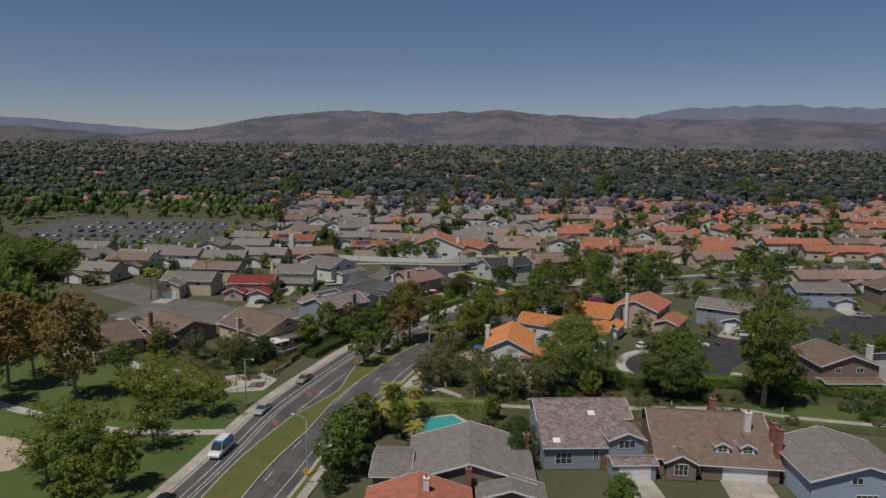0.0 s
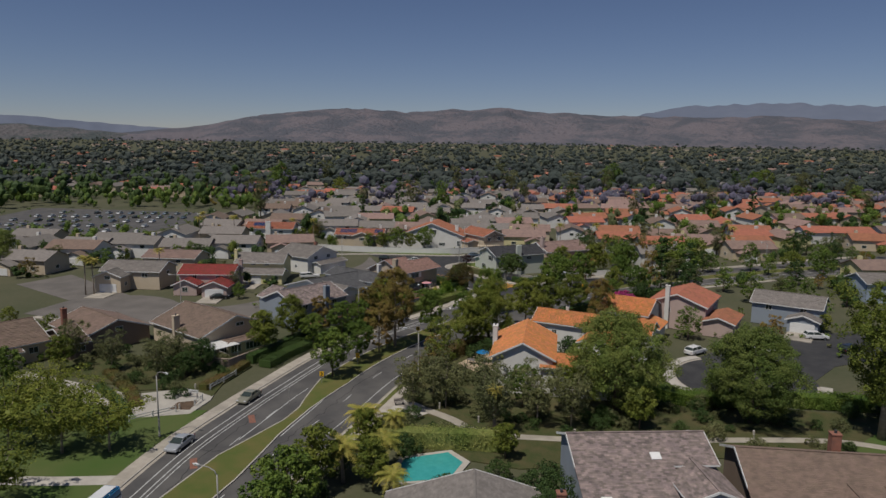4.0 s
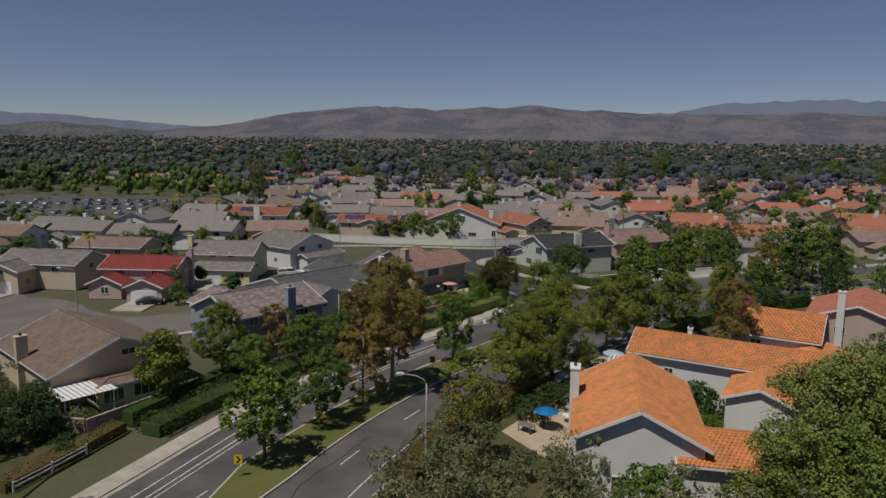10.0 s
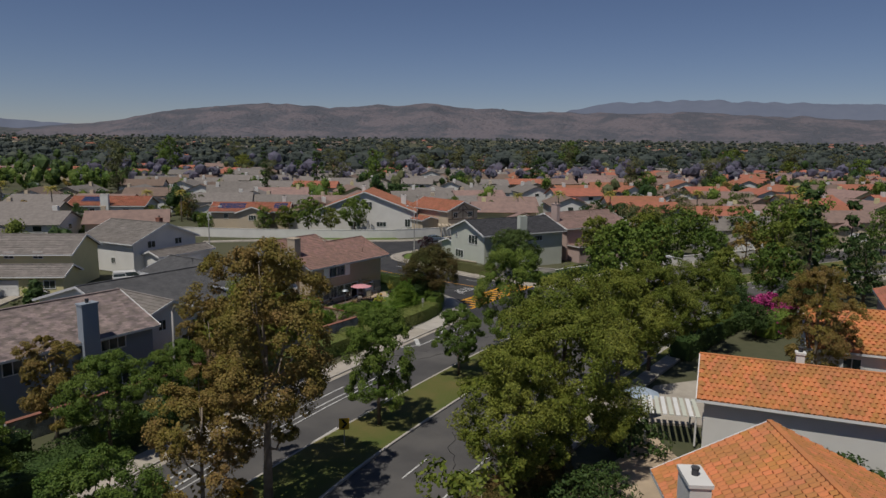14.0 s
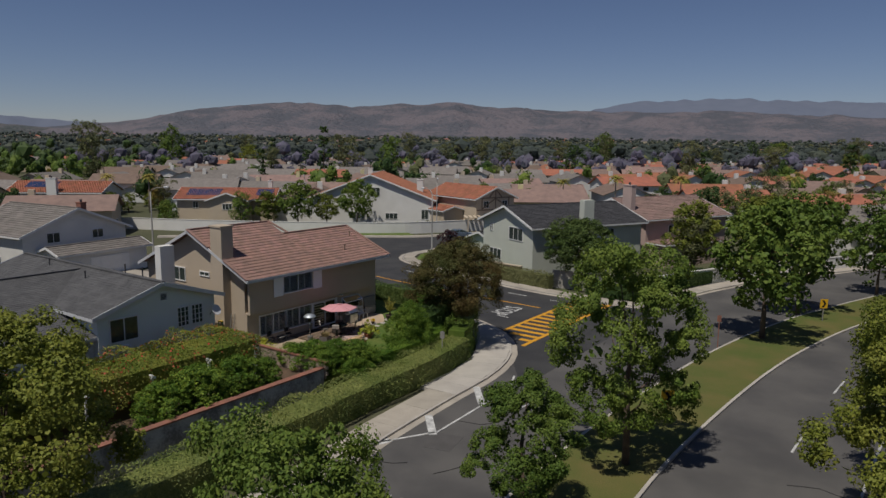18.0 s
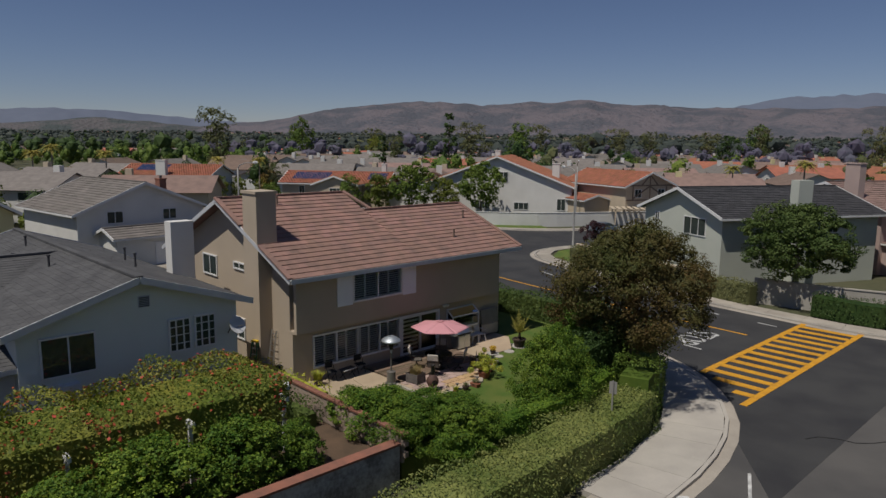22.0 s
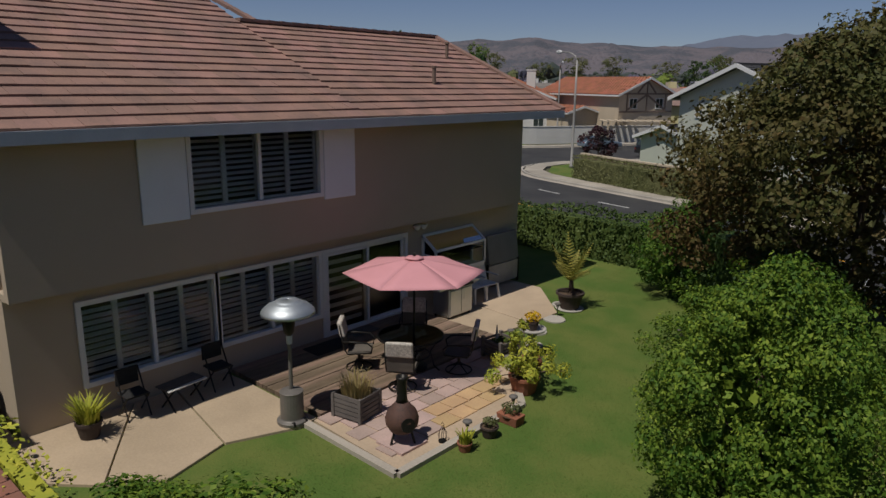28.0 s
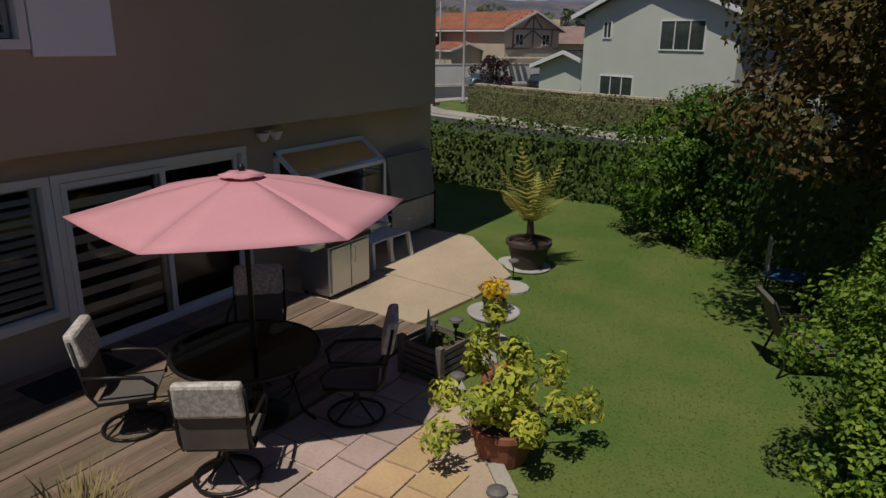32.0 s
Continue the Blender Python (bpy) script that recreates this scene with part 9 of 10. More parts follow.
flat("lawn_greenbelt", [(-36, 129), (-26, 133), (6, 149), (6, 158), (-18, 150), (-34, 139)], "park_lawn", "green lawn strip of the greenbelt", .015, cat="lawn")
flat("plaza_east", [(-94, 98.5), (-91.2, 97), (-86.5, 99), (-86, 103), (-91.5, 104), (-95, 102)], "concrete_light", "pale flagged plaza beside the road", .03, cat="plaza")
for x, y in ((-78.5, 104), (-65.8, 109), (-47, 125), (-30, 135.8), (-86, 104.2)):
    bl = thing("bollard", x, y, ZS - .04, 0, "short pale concrete bollard", "bollard", "bollards")
    part("post", MB().lathe([(.13, 0), (.13, .8), (.16, .82), (.16, .95), (.1, 1.0)], n=12), "concrete_light", bl)
pb = thing("park_bench", -91.6, 101.3, ZS, 60, "grey slatted park bench on the plaza", "bench")
for k in range(4):
    part("slat", MB().box(-.8, .8, -.2 + k * .11, -.11 + k * .11, .42, .45), "wood_grey", pb)
    part("back_slat", MB().box(-.8, .8, .24 + k * .01, .27 + k * .01, .5 + k * .11, .59 + k * .11), "wood_grey", pb)
for s in (-.6, .6):
    part("frame", MB().box(s - .03, s + .03, -.2, .28, 0, .42), "black_metal", pb)
# swimming pool behind the grey-roofed house
po = thing("swimming_pool", 0, 0, 0, 0, "small turquoise swimming pool with a pale rim", "pool", kind="structure")
rim = [(-75.8, 82.6), (-71.0, 88.2), (-72.4, 92.6), (-75.6, 93.6), (-78.6, 88.6)]
part("rim", MB().poly([(-76.2, 81.8), (-70.2, 88.1), (-71.8, 93.4), (-75.8, 94.4), (-79.4, 88.7)], ZG, ZS - .02), "concrete_light", po)
part("water", MB().poly(rim, ZG, ZS + .0), "pool_water", po)
# yard walls
def wall_line(name, pts, h, material, label, z=ZG, th=.2, cap=None):
    top = thing(name, 0, 0, 0, 0, label, "wall", kind="structure")
    ln_ = resample(pts, 3.0) if len(pts) > 2 else pts
    part("wall", MB().ribbon(offset(ln_, -th / 2), offset(ln_, th / 2), z, z + h), material, top)
    part("cap", MB().ribbon(offset(ln_, -th / 2 - .05), offset(ln_, th / 2 + .05), z + h, z + h + .08), cap or material, top)


wall_line("yard_wall_brown", [(-134.5, 89.5), (-126.6, 94.3)], 1.6, "block", "tan block wall round a garden")
wall_line("yard_wall_brown", [(-126.6, 94.4), (-128.2, 101.7), (-130.8, 111.7), (-132.8, 118)], 1.5, "block", "tan block wall round a garden")
wall_line("yard_wall_white", [(-226, 192), (-208, 200.5), (-192, 210.5), (-181, 219), (-175, 228), (-168, 241)], 2.0, "white_wall", "long white stucco wall behind the side street")
wall_line("yard_wall_north", [(-138.2, 194.6), (-133, 195.4), (-128.8, 196.6)], 1.9, "concrete_light", "grey stucco wall under a round tree")
wall_line("yard_wall_bend", [(-128.8, 196.7), (-125.8, 205), (-120.5, 216), (-112, 231), (-100, 252)], 1.7, "white_wall", "white stucco wall along the bend")
flat("lawn_sunroom", [(-134, 90), (-126.8, 94.6), (-128.4, 101.7), (-131, 110), (-134, 110), (-133, 97)], "lawn", "green lawn below the sunroom", .05, cat="lawn")
flat("lawn_corner", [(-141.5, 192.9), (-149, 195), (-156.5, 197.2), (-161, 199.2), (-163.2, 203), (-163, 207.5), (-157, 218), (-150, 226), (-149, 214), (-150, 203), (-143, 196)], "lawn", "green lawn at the bend of the side street", .06, cat="lawn")
flat("lawn_far_corner", [(-176.5, 218.5), (-187, 210.5), (-199, 201.5), (-204, 201), (-190, 212), (-180, 221)], "lawn", "green strip below the white wall", .04, cat="lawn")
# sunroom pergola
sp = thing("patio_cover", -132.4, 96.2, ZS, 0, "white slatted patio cover beside the sunroom", "pergola")
for x in (-2.2, 2.2):
    for y in (-2.4, 2.4):
        part("post", MB().box(x - .06, x + .06, y - .06, y + .06, 0, 2.5), "trim_white", sp)
for k in range(11):
    part("slat", MB().box(-2.5, 2.5, -2.5 + k * .5 - .2, -2.5 + k * .5 + .2, 2.5, 2.55), "trim_white", sp)
w2 = thing("patio_cover", -170.5, 232, ZS, 40, "cream slatted carport roof beside the white house", "pergola")
for k in range(10):
    part("slat", MB().box(-4 + k * .85, -3.5 + k * .85, -2, 2, 2.5, 2.6), "cream_wall", w2)
for x in (-3.5, 3.5):
    for y in (-1.8, 1.8):
        part("post", MB().box(x - .08, x + .08, y - .08, y + .08, 0, 2.5), "cream_wall", w2)
# garden of the orange-tiled house
flat("patio_orange", [(-97.5, 123), (-91, 121), (-90.2, 133), (-93, 141), (-97.5, 146), (-98.8, 136)], "patio", "tan paved garden beside the orange-tiled house", .06, cat="patio")


flat("patio_side", [(-100.4, 147.2), (-94.6, 150.0), (-93.4, 157.2), (-97.0, 161.4), (-100.6, 156.6)], "concrete", "pale paved garden corner beside the hedge", .05, cat="patio")


def small_umbrella(x, y, z, r, material, label):
    u_ = thing("garden_umbrella", x, y, z, 0, label, "umbrella", "garden umbrellas")
    part("pole", MB().lathe([(.03, 0), (.03, 2.3)], n=8), "lamp_grey", u_)
    part("canopy", MB().lathe([(r, 1.85), (r * .55, 2.12), (.05, 2.35), (.03, 2.38), (.03, 2.33), (r * .5, 2.09), (r * .97, 1.84)], n=8), material, u_)


small_umbrella(-94.6, 126.6, ZS, 1.3, "car_vanblue", "bright blue garden umbrella")
small_umbrella(-99.4, 149.0, ZS, 1.4, "blue_wall", "pale teal garden umbrella")
oc = thing("patio_cover", -96.6, 146.6, ZS, 20, "green and white striped patio cover", "pergola")
for k in range(9):
    part("slat", MB().box(-1.9 + k * .45, -1.6 + k * .45, -1.8, 1.8, 2.2, 2.26), "trim_white" if k % 2 else "green_wall", oc)
for x in (-1.7, 1.7):
    for y in (-1.6, 1.6):
        part("post", MB().box(x - .06, x + .06, y - .06, y + .06, 0, 2.2), "trim_white", oc)
wp = thing("garden_table", -93.6, 129.6, ZS, 0, "white oval garden table", "table")
part("top", MB().lathe([(.95, .7), (.95, .75)], n=24, sy=.6), "trim_white", wp)
part("foot", MB().lathe([(.3, 0), (.06, .08), (.06, .7)], n=12), "trim_white", wp)
dn = thing("garden_table", -95.6, 124.6, ZS, 0, "dark garden table with chairs round it", "table")
part("top", MB().box(-.8, .8, -.5, .5, .7, .75), "wood_grey", dn)
for s in (-.7, .7):
    for q in (-.4, .4):
        part("leg", MB().box(s - .04, s + .04, q - .04, q + .04, 0, .7), "wood_grey", dn)
for key, x, y, h in (("shrub", -97.2, 127.6, 2.2), ("shrub", -97.6, 131.4, 2.4), ("shrub", -97.0, 134.5, 2), ("shrub", -92, 139.2, 2), ("shrub", -98, 142, 2.6), ("shrub_olive", -90.8, 116, 2), ("shrub", -84.5, 140.5, 3.2), ("citrus", -81.5, 135.6, 2.4)):
    tree(key, x, y, h, label="leafy green shrub in the paved garden", category="shrub", group="garden shrubs", name="shrub")
bo = hedge("bougainvillea", [(-95.5, 180), (-93.5, 186)], 3.0, 2.2, "leaf_green", "bougainvillea with magenta blossom", dens=25, size=.25, category="shrub", flowers="flower_pink")
# undergrowth of the greenbelt and beds
rng_u = random.Random(14)
spots = []
for _ in range(420):
    x, y = rng_u.uniform(-98, -10), rng_u.uniform(92, 156)
    d = (x + 98) * .62 + 100
    if abs(y - d - 2) < 17 and all(math.hypot(x - px, y - py) > 1.8 for px, py in gp_[::2]) and math.hypot(x + 84, y - 124) > 12 and math.hypot(x + 50, y - 94) > 14 and math.hypot(x + 32, y - 103) > 14 and math.hypot(x + 57, y - 152) > 20:
        if min(np.hypot(np.array(E_)[:, 0] - x, np.array(E_)[:, 1] - y)) > 4:
            spots.append((x, y))
for i, (x, y) in enumerate(spots[:150]):
    tree(("shrub", "shrub_olive")[i % 2], x, y, rng_u.uniform(.8, 1.9), label="low dark green shrub in the greenbelt" if i % 2 == 0 else "low grey-green shrub in the greenbelt", z=ZS - .06, category="shrub", group="greenbelt shrubs", name="shrub")
for i in range(46):
    x, y = rng_u.uniform(-150, -119), rng_u.uniform(76, 96)
    if x > -116 - (y - 84) * .8:
        continue
    tree(("shrub", "shrub_olive")[i % 2], x, y, rng_u.uniform(.8, 1.8), label="low shrub in the bed behind the plaza", z=ZS - .04, category="shrub", group="bed shrubs", name="shrub")
for x, y, h in ((-79, 74.2, 2.2), (-76.6, 66, 2.6), (-82.3, 80.6, 2.4), (-73.5, 70, 2.6), (-71.2, 61, 2.4), (-69.5, 75.5, 2), (-68.6, 84, 2.4), (-66.5, 92, 2), (-62.8, 86.5, 2.2), (-79.2, 89.2, 2.4), (-83, 84.2, 2), (-59, 82.5, 2.4), (-61, 66.5, 2.2)):
    tree("shrub", x, y, h, label="dense green shrub in the pool garden", category="shrub", group="garden shrubs", name="shrub")

# ---- the wider suburb ----
rng_s = random.Random(21)
FARH = {}
SPEC = [("r_terra", "cream_wall", "stucco house with a terracotta tile roof"), ("r_terra", "white_wall", "white stucco house with a red tile roof"), ("r_grey", "cream_wall", "cream house with a grey shingle roof"),
        ("r_brown", "white_wall", "white house with a brown roof"), ("r_pinkish", "cream_wall", "cream house with a pinkish tile roof"), ("r_grey", "white_wall", "white house with a grey roof"), ("r_pinkish", "yellow_wall", "pale yellow house with a pinkish roof")]
for i, (rm, wm, lab) in enumerate(SPEC):
    hh = house(0, 0, 0, [(-8, 8, -5.2, 5.2, 0, 4.9 if i % 2 else 4.3, "x", .4, .6), (-6.5 if i % 3 else 0.5, 0 if i % 3 else 7, -9.4, -5.2, 0, 3.0, "y", .4, .5)], wm, rm, lab, lod=2,
               wins=[("-y", -5.2, 4.0 if i % 3 else -4, 3.9 if i % 2 else 1.7, 1.8, 1.2), ("+x", 8, 0, 3.9 if i % 2 else 1.7, 1.6, 1.1), ("-x", -8, 0, 3.9 if i % 2 else 1.7, 1.6, 1.1)],
               chims=[(5.0 if i % 2 else -5.0, 1, 3, 8.0 if i % 2 else 7.4, 1.0, 1.0, wm, False)], garages=[("-y", -9.4, -3.2 if i % 3 else 3.7, 1.2, 4.6, 2.1)])
    FARH[i] = hh
used = [(-152, 150), (-142, 124), (-146, 137), (-143, 101), (-160, 86), (-163, 68), (-206, 118), (-219, 136), (-188, 129), (-190, 148), (-192, 170), (-141, 207), (-131, 224), (-192, 232), (-178, 239), (-84, 124), (-84, 142), (-76, 180),
        (-83, 172), (-60, 197), (-27, 163), (-13, 170), (-46, 242), (-28, 262), (-46, 92), (-31, 101), (-14, 108), (-58, 76), (-54, 58), (-149, 165), (-176, 193), (-168, 182), (-257, 200), (-216, 212)]
lines_ = [np.array(q) for q in (W, E_, NO, MD, SN, CO, LO, la, lb)]


def clear(x, y, r):
    return all(np.min(np.hypot(l[:, 0] - x, l[:, 1] - y)) > r for l in lines_)


placed = list(used)
first = {}


def far_house(i, x, y, rz):
    if i not in first:
        first[i] = True
        FARH[i].matrix_basis = pose(x, y, -.95, 0, 0, rz)
    else:
        copy_thing(FARH[i], pose(x, y, -.95, 0, 0, rz))
    placed.append((x, y))


far_n = 0
for row in range(19):
    u = 228 + row * 20 + (row // 2) * 6
    for k in range(-18, 32):
        v = k * 16.6 + (row % 3) * 6 + rng_s.uniform(-2.5, 2.5)
        uu = u + 14 * math.sin(v / 90 + row * .6) + rng_s.uniform(-3, 3)
        if v < -118 and uu > 320 or abs(v) > uu * .74 + 24 or far_n > 225:
            continue
        if v < -75 - (uu - 230) * .05 and uu < 300 and not (-160 < v < -95 and 262 < uu < 300):
            continue
        if rng_s.random() < .05:
            continue
        x, y = at(uu, v)
        if uu > 296 and v < -105:
            continue
        if not clear(x, y, 10) or min(math.hypot(x - a, y - b) for a, b in placed) < 15.2:
            continue
        grey = (uu > 430 and v < 60) or (v < -80)
        i = rng_s.choice([2, 5, 2, 3]) if grey else rng_s.choice([0, 1, 4, 6, 4, 0, 3, 1]) if v > 80 else rng_s.choice([0, 1, 4, 2, 6, 2, 5, 2, 3, 5, 3])
        far_house(i, x, y, 40 + rng_s.choice([0, 90, 180, 270, 0, 0]) + rng_s.uniform(-14, 14))
        far_n += 1
for i, x, y, rz in ((2, -250, 107, 30), (3, -259, 124, 36), (5, -267, 142, 36), (2, -241, 153, 42), (5, -277, 116, 122)):
    far_house(i, x, y, rz)
for i in range(7):
    if i not in first:
        far_house(i, *at(640, -60 + 22 * i), 40)


def palm_proto(key, height, seed, frond):
    rng = random.Random(seed)
    mb = MB().tube([(0, 0, -.2), (.1, 0, height * .4), (.12, .08, height * .75), (.1, .1, height)], [.2, .16, .14, .12], 8)
    tm_ = fix(mb.mesh("trunk", True))
    tm_.materials.append(M["bark_pale"])
    v, f = palm_fronds(rng, 22, frond, height, .07, 1.0, .9)
    PROTO[key] = (tm_, leaf_mesh("crown", v, f, "leaf_palm"), height)


palm_proto("palm_tall", 9, 3, 2.6)
palm_proto("palm_low", 3.2, 4, 2.4)
for key, x, y, h in (("palm_low", -85.5, 88.0, 4.5), ("palm_low", -78.2, 84.5, 4), ("palm_tall", -74.6, 102.2, 6.5), ("palm_low", -80, 79.5, 4.5), ("palm_low", -72, 79.5, 3.5), ("palm_low", -83.5, 91.5, 3.5),
                     ("palm_tall", -214, 128, 8), ("palm_tall", -205, 103, 9.5), ("palm_tall", -203.5, 104.5, 9), ("palm_tall", -158, 262, 9), ("palm_tall", -148, 272, 9), ("palm_tall", -246, 212, 8), ("palm_tall", -252, 206, 8),
                     ("palm_tall", -170, 262, 8), ("palm_tall", -270, 190, 9), ("palm_tall", -276, 178, 9), ("palm_tall", -130, 290, 9), ("palm_low", -62, 205, 3), ("palm_tall", -110, 310, 10), ("palm_tall", -105, 300, 9), ("palm_tall", -282, 183, 10)):
    tree(key, x, y, h, label="tall palm with arching fronds" if key == "palm_tall" else "low bushy palm with arching fronds", z=ZG, group="palms", name="palm_tree", category="palm")
# trees between those houses
keys = ["mid_a", "mid_b", "mid_dark", "mid_rust", "mid_olive", "mid_a", "mid_b", "mid_b", "mid_cypress"]
LAB = {"mid_a": "leafy green tree in a garden", "mid_b": "leafy green tree in a garden", "mid_dark": "dark green tree in a garden", "mid_rust": "rust-leaved tree in a garden", "mid_olive": "olive-green eucalyptus in a garden",
       "mid_cypress": "slim dark cypress in a garden", "mid_purple": "jacaranda covered with purple blossom"}


def blocked(x, y, u):
    if u < 225 and not (x < -150 or y > 205 or (x > -75 and y > 165)):
        return True
    if not clear(x, y, 3.5) or min(math.hypot(x - a, y - b) for a, b in placed) < 8.2:
        return True
    if math.hypot(x + 148, y - 208) < 18 or math.hypot(x + 184, y - 100) < 19 or math.hypot(x + 57, y - 152) < 19 or math.hypot(x + 26, y - 222) < 20 or (-236 < x < -150 and 85 < y < 125):
        return True
    return (-215 < x < -150 and 146 < y < 228) or (-172 < x < -128 and 172 < y < 245)


nt = 0
for _ in range(2600):
    u, v = rng_s.uniform(140, 330), rng_s.uniform(-230, 300)
    if abs(v) > u * .72 + 20 or nt > 130:
        continue
    x, y = at(u, v)
    if blocked(x, y, u) or (u > 300 and v < -112):
        continue
    key = rng_s.choice(keys)
    tree(key, x, y, PROTO[key][2] * rng_s.uniform(.4, .72), label=LAB[key], z=ZG, group="garden trees")
    nt += 1


# the belt of trees along the far bend of the road
for _ in range(400):
    x, y = rng_s.uniform(-140, -66), rng_s.uniform(206, 312)
    if nt > 172 or not clear(x, y, 3.2) or min(math.hypot(x - a, y - b) for a, b in placed) < 6.5:
        continue
    key = rng_s.choice(["mid_b", "mid_dark", "mid_rust", "mid_olive", "mid_b", "mid_a", "mid_olive"])
    tree(key, x, y, PROTO[key][2] * rng_s.uniform(.65, .95), label=LAB[key].replace("in a garden", "along the road"), z=ZG, group="garden trees")
    placed.append((x, y))
    nt += 1


def unit_ball():
    bm = bmesh.new()
    bmesh.ops.create_icosphere(bm, subdivisions=1, radius=1)
    bm.verts.ensure_lookup_table()
    v_ = np.array([q.co[:] for q in bm.verts])
    f_ = np.array([[q.index for q in fc.verts] for fc in bm.faces])
    bm.free()
    return v_, f_


BALL = unit_ball()


def woods(name, spots, leaf, label, seed, size, k=26, flat=1.0, lobes=3):
    """Many rough trees as one mesh: uneven lobes under a coat of loose leaves. spots: place and height."""
    rng = np.random.default_rng(seed)
    P, Nn, BV, BF = [], [], [], []
    nb = len(BALL[0])
    for x, y, h_ in spots:
        wide = rng.uniform(.3, .46) * flat
        for j in range(lobes):
            lo = rng.normal(0, .2, 3) * np.array([1, 1, .6]) + np.array([0, 0, .12 * (j - 1)])
            sc = np.array([wide, wide, .46]) * h_ * rng.uniform(.55, .85)
            mid = np.array([x, y, ZG + rise(x, y) + h_ * .52]) + lo * h_ * np.array([flat, flat, 1])
            BV.append(mid + BALL[0] * sc * (.68 if size > .4 else .45) * rng.uniform(.72, 1.16, (nb, 1)))
            BF.append(BALL[1] + nb * len(BF))
            p, d = blob_points(rng, max(3, k // lobes), 1.0, .75)
            P.append(mid + p * sc * .84)
            Nn.append(d + np.array([0, 0, .4]))
    P = np.concatenate(P)
    P[:, 2] = np.maximum(P[:, 2], ZG + .2)
    v_, f_ = cards(P, np.concatenate(Nn), size, rng, 1.2)
    bv = np.concatenate(BV)
    bv[:, 2] = np.maximum(bv[:, 2], ZG - .05)
    n0 = len(v_)
    tris = np.concatenate(BF) + n0
    me = bpy.data.meshes.new(name)
    me.from_pydata(np.concatenate([v_, bv]), [], f_.tolist() + tris.tolist())
    me.materials.append(M[leaf])
    return tagged(part(name, me, None), label, "woods", kind="stuff")


def scatter(n, u0, u1, spread, hmin, hmax, seed, test=True, lim=None):
    rr = random.Random(seed)
    out = []
    for _ in range(n):
        u = u0 * (u1 / u0) ** rr.random()
        v = rr.uniform(-1, 1) * (u * spread + 20)
        x, y = at(u, v)
        h_ = hmin + (hmax - hmin) * rr.random() ** 1.8
        if test and blocked(x, y, u) or lim and not lim(u, v):
            continue
        out.append((x, y, h_))
    return out


park = lambda u, v: not (v < -150 and 330 < u < 640) and not (300 < u < 450 and -245 < v < -112)
woods("garden_woods", scatter(430, 335, 640, .74, 4, 11, 31, lim=park), "leaf_green", "green trees between the houses", 1, .62, 390)
woods("garden_woods", scatter(520, 335, 640, .74, 4, 12, 32, lim=park), "leaf_dark", "dark green trees between the houses", 2, .62, 390)
woods("garden_woods", scatter(130, 335, 640, .74, 3.5, 9, 33, lim=park), "leaf_rust", "rust-brown trees between the houses", 3, .55, 150)
woods("garden_woods", scatter(150, 335, 640, .74, 4, 12, 36, lim=park), "leaf_olive", "olive-green trees between the houses", 8, .55, 150)
for x, y, h_ in scatter(95, 380, 760, .74, 12, 23, 51, lim=park):
    key = rng_s.choice(["mid_olive", "mid_dark", "mid_b", "mid_olive", "mid_a", "mid_cypress"])
    tree(key, x, y, h_ * (.8 if key == "mid_a" else 1), label=LAB[key].replace("in a garden", "over the roofs"), z=ZG, group="tall garden trees", wide=rng_s.uniform(.7, 1.1))
woods("garden_woods", scatter(190, 205, 345, .74, 3, 7, 61, lim=park), "leaf_mid", "green trees in the gardens", 21, .45, 330)
woods("garden_woods", scatter(260, 205, 345, .74, 3, 8, 62, lim=park), "leaf_dark", "dark green trees in the gardens", 22, .45, 330)
woods("garden_shrubs", scatter(1500, 150, 420, .72, 1.2, 2.8, 34), "leaf_green", "green shrubs round the houses", 4, .32, 40, 1.5, 2)
woods("garden_shrubs", scatter(700, 150, 420, .72, 1.0, 2.4, 35), "leaf_olive", "pale green shrubs round the houses", 5, .32, 40, 1.5, 2)
woods("park_trees", [(*at(302 + 5 * math.sin(i * 2.3), -236 + i * 6.4), 6 + 3 * math.sin(i * 1.7) ** 2) for i in range(20)], "leaf_green", "row of trees before the car park", 14, .5, 200)
woods("park_trees", scatter(1900, 330, 760, .95, 8, 16, 37, False, lambda u, v: v < -150 and not (300 < u < 450 and v > -245) and not (548 < u < 572 and -300 < v < -185)), "leaf_dark", "dark green trees of the far park", 9, .8, 70)
woods("park_trees", scatter(330, 442, 520, .8, 7, 12, 64, False, lambda u, v: v < -110), "leaf_green", "green trees behind the car park", 24, .6, 160)
woods("park_trees", scatter(330, 170, 420, 1.0, 8, 14, 38, False, lambda u, v: v < -u * .6), "leaf_mid", "green trees at the suburb's edge", 10, .6, 110)
woods("far_jacarandas", scatter(420, 440, 900, .75, 9, 15, 39, False, lambda u, v: v > -140), "leaf_purple", "far jacarandas in purple blossom", 6, .9, 60, 1.3)
# far belt: its leaf colours already hold haze and the crowns' own shade
for n_, leaf, lab, sd, near in ((7600, "leaf_shade", "belt of far trees with haze and shade in their green", 41, 600), (2000, "leaf_wood", "green belt of far trees", 42, 620), (160, "leaf_olive", "olive far trees", 43, 620)):
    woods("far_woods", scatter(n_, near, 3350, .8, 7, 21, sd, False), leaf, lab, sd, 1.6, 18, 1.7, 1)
woods("far_woods", scatter(2800, 570, 1250, .8, 8, 20, 46, False, lambda u, v: not (548 < u < 572 and -300 < v < -185)), "leaf_shade", "trees beyond the houses with haze and shade in their green", 46, 1.1, 34, 1.35, 1)
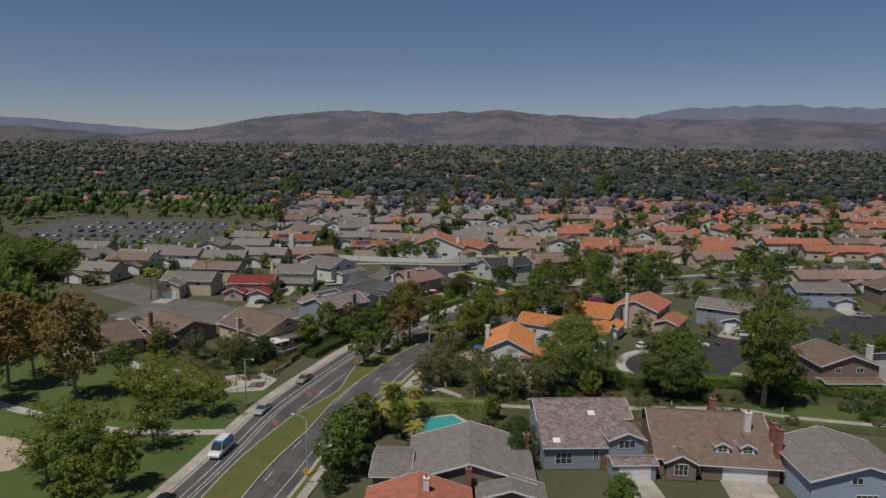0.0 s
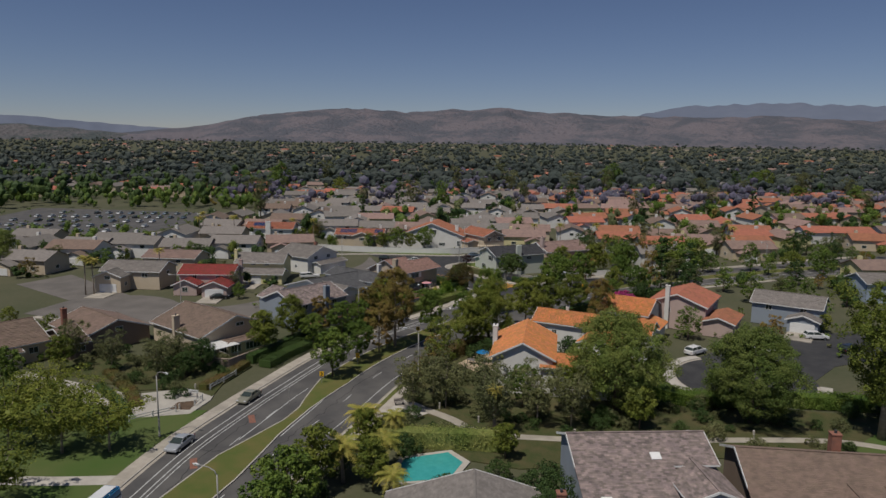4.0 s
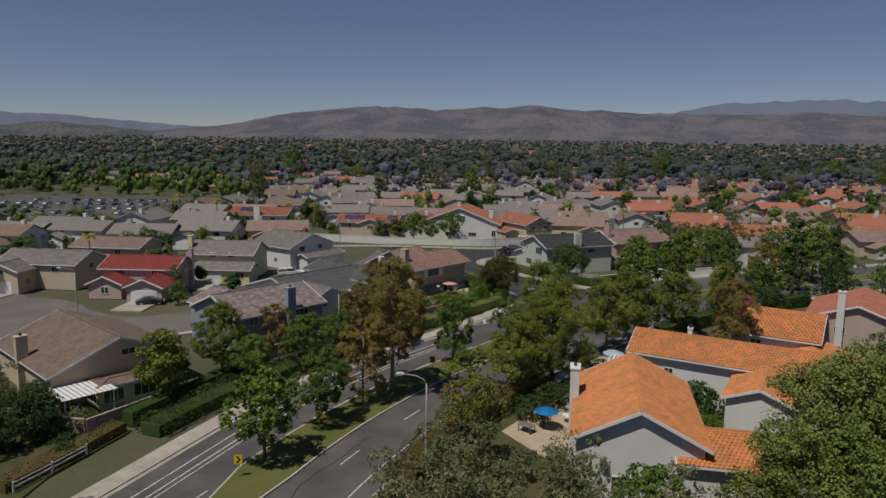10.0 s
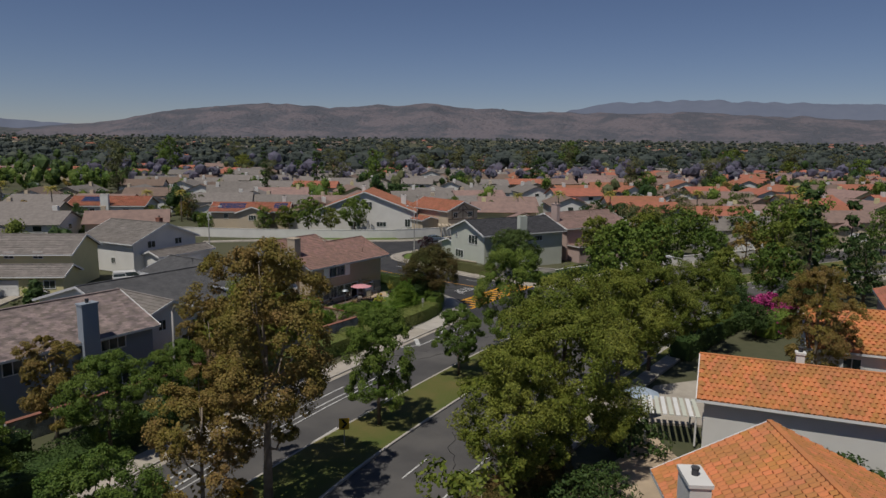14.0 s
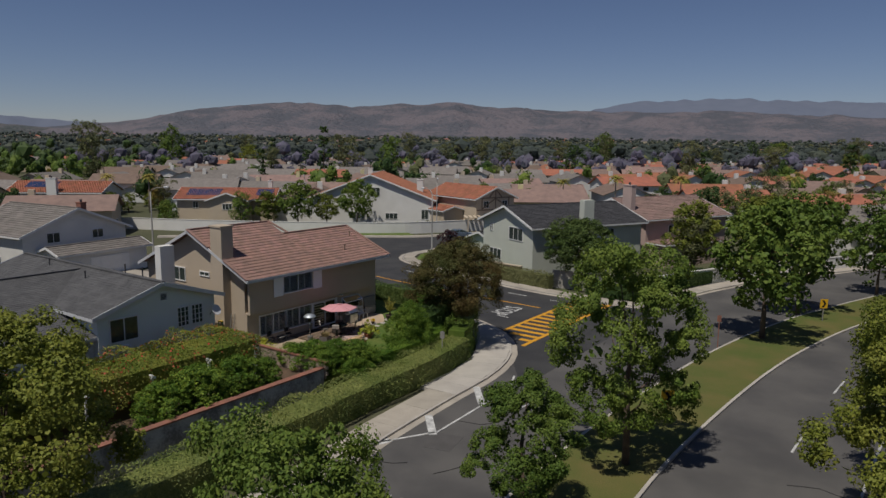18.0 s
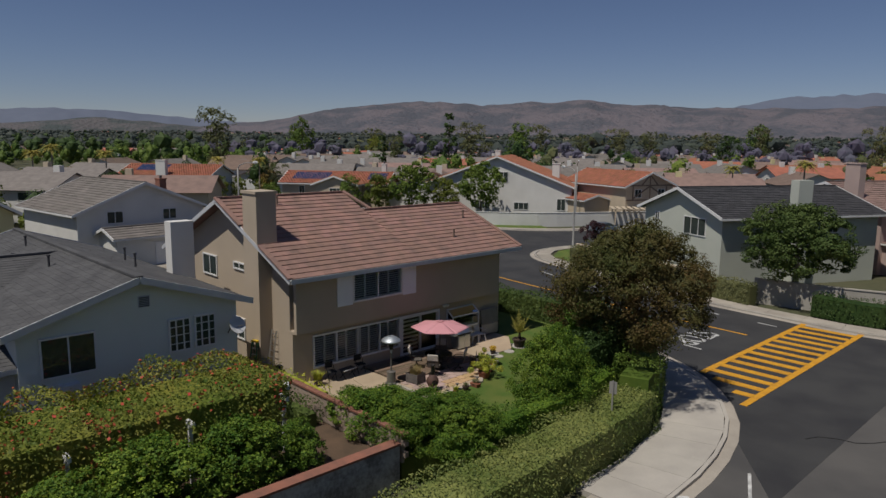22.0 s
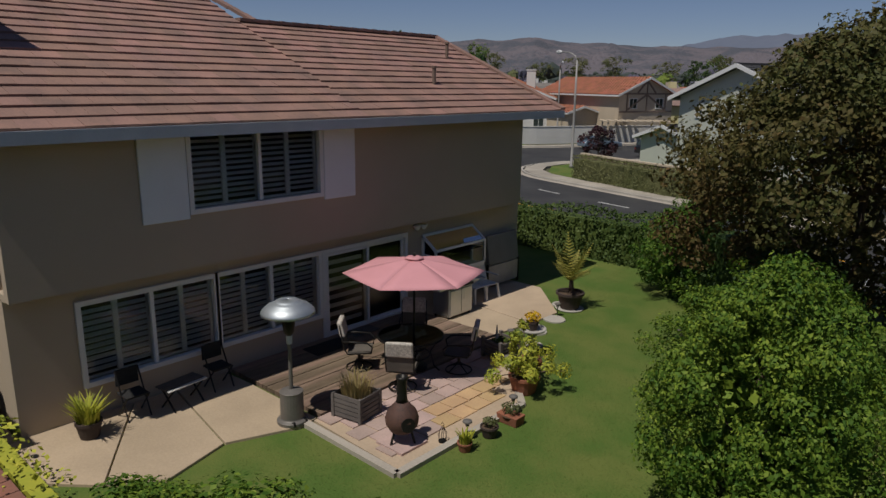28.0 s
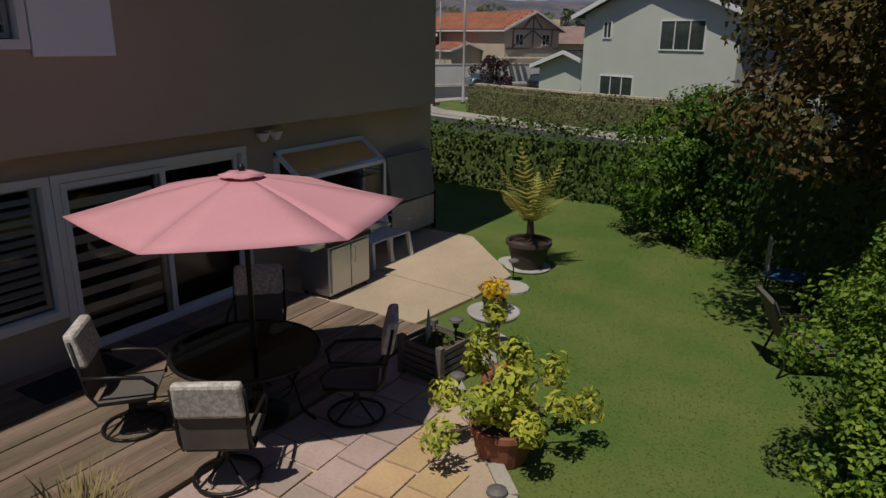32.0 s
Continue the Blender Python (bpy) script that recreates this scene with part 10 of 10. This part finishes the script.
# roofs scattered among the far trees
for nm, roof, lab, cnt, seed in (("far_roofs", "r_terra", "terracotta roofs among far trees", 190, 5), ("far_roofs", "r_grey", "grey roofs among far trees", 240, 6), ("far_roofs", "r_pinkish", "pinkish roofs among far trees", 190, 7)):
    rr = random.Random(seed)
    mb, wb = MB(), MB()
    for _ in range(cnt):
        u = 520 * (3300 / 520) ** (rr.random() ** 1.5)
        x, y = at(u, rr.uniform(-1, 1) * u * .8)
        a = radians(40 + rr.choice([0, 90]) + rr.uniform(-15, 15))
        c, s = math.cos(a), math.sin(a)
        L, D, H = rr.uniform(7, 12), rr.uniform(5, 7), rr.uniform(3, 5.5)
        tf = lambda px, py, pz: (x + px * c - py * s, y + px * s + py * c, ZG + rise(x, y) + pz)
        mb.add([tf(-L, -D, H), tf(L, -D, H), tf(L, D, H), tf(-L, D, H), tf(-L, 0, H + 2.2), tf(L, 0, H + 2.2)], [(0, 1, 5, 4), (2, 3, 4, 5), (1, 2, 5), (3, 0, 4), (3, 2, 1, 0)])
        L, D = L - .5, D - .5
        wb.hexa([tf(-L, -D, 0), tf(L, -D, 0), tf(L, D, 0), tf(-L, D, 0), tf(-L, -D, H), tf(L, -D, H), tf(L, D, H), tf(-L, D, H)])
    tagged(part(nm, mb, roof), lab, "far houses", kind="stuff")
    tagged(part("far_walls", wb, "cream_wall"), "cream walls of far houses", "far houses", kind="stuff")

# ---- single tiles of the tan house's front slope ----
for vs, fs in TILES:
    part("roof_tile", MB().add(vs, fs), "r_tan", tan_roof)
# short grass of the back garden
rng_g = np.random.default_rng(3)
n_ = 80000
gx, gy = rng_g.uniform(-141.5, -133.2, n_), rng_g.uniform(155.9, 174.0, n_)
keep = ~((gx < -140.2) & (gy > 157.2) & (gy < 168.6)) & ~((gx < -137.9) & (gy > 160.2) & (gy < 165.9) & (gx < -138.0 - np.maximum(0, gy - 163.5) * .95)) & ~((gx < -140.6) & (gy < 158.5)) & (gx < -132.7)
gx, gy = gx[keep], gy[keep]
ga = rng_g.uniform(0, 6.283, len(gx))
gh = rng_g.uniform(.006, .014, len(gx))
w_ = .005
dx_, dy_ = np.cos(ga) * w_, np.sin(ga) * w_
gv = np.stack([np.c_[gx - dx_, gy - dy_, np.zeros(len(gx))], np.c_[gx + dx_, gy + dy_, np.zeros(len(gx))], np.c_[gx + dy_ * 5, gy - dx_ * 5, gh]], 1).reshape(-1, 3)
M["grass_blade"] = mat("grass_blade", (0.075, 0.13, 0.022), (0.12, 0.15, 0.034), 0.7, 0.6, 6, 0.8, 0.0, island=.05, transl=.3)
tagged(part("grass", leaf_mesh("grass", gv, np.arange(len(gv)).reshape(-1, 3), "grass_blade"), None), "short mown grass of the back garden", "grass", kind="stuff")
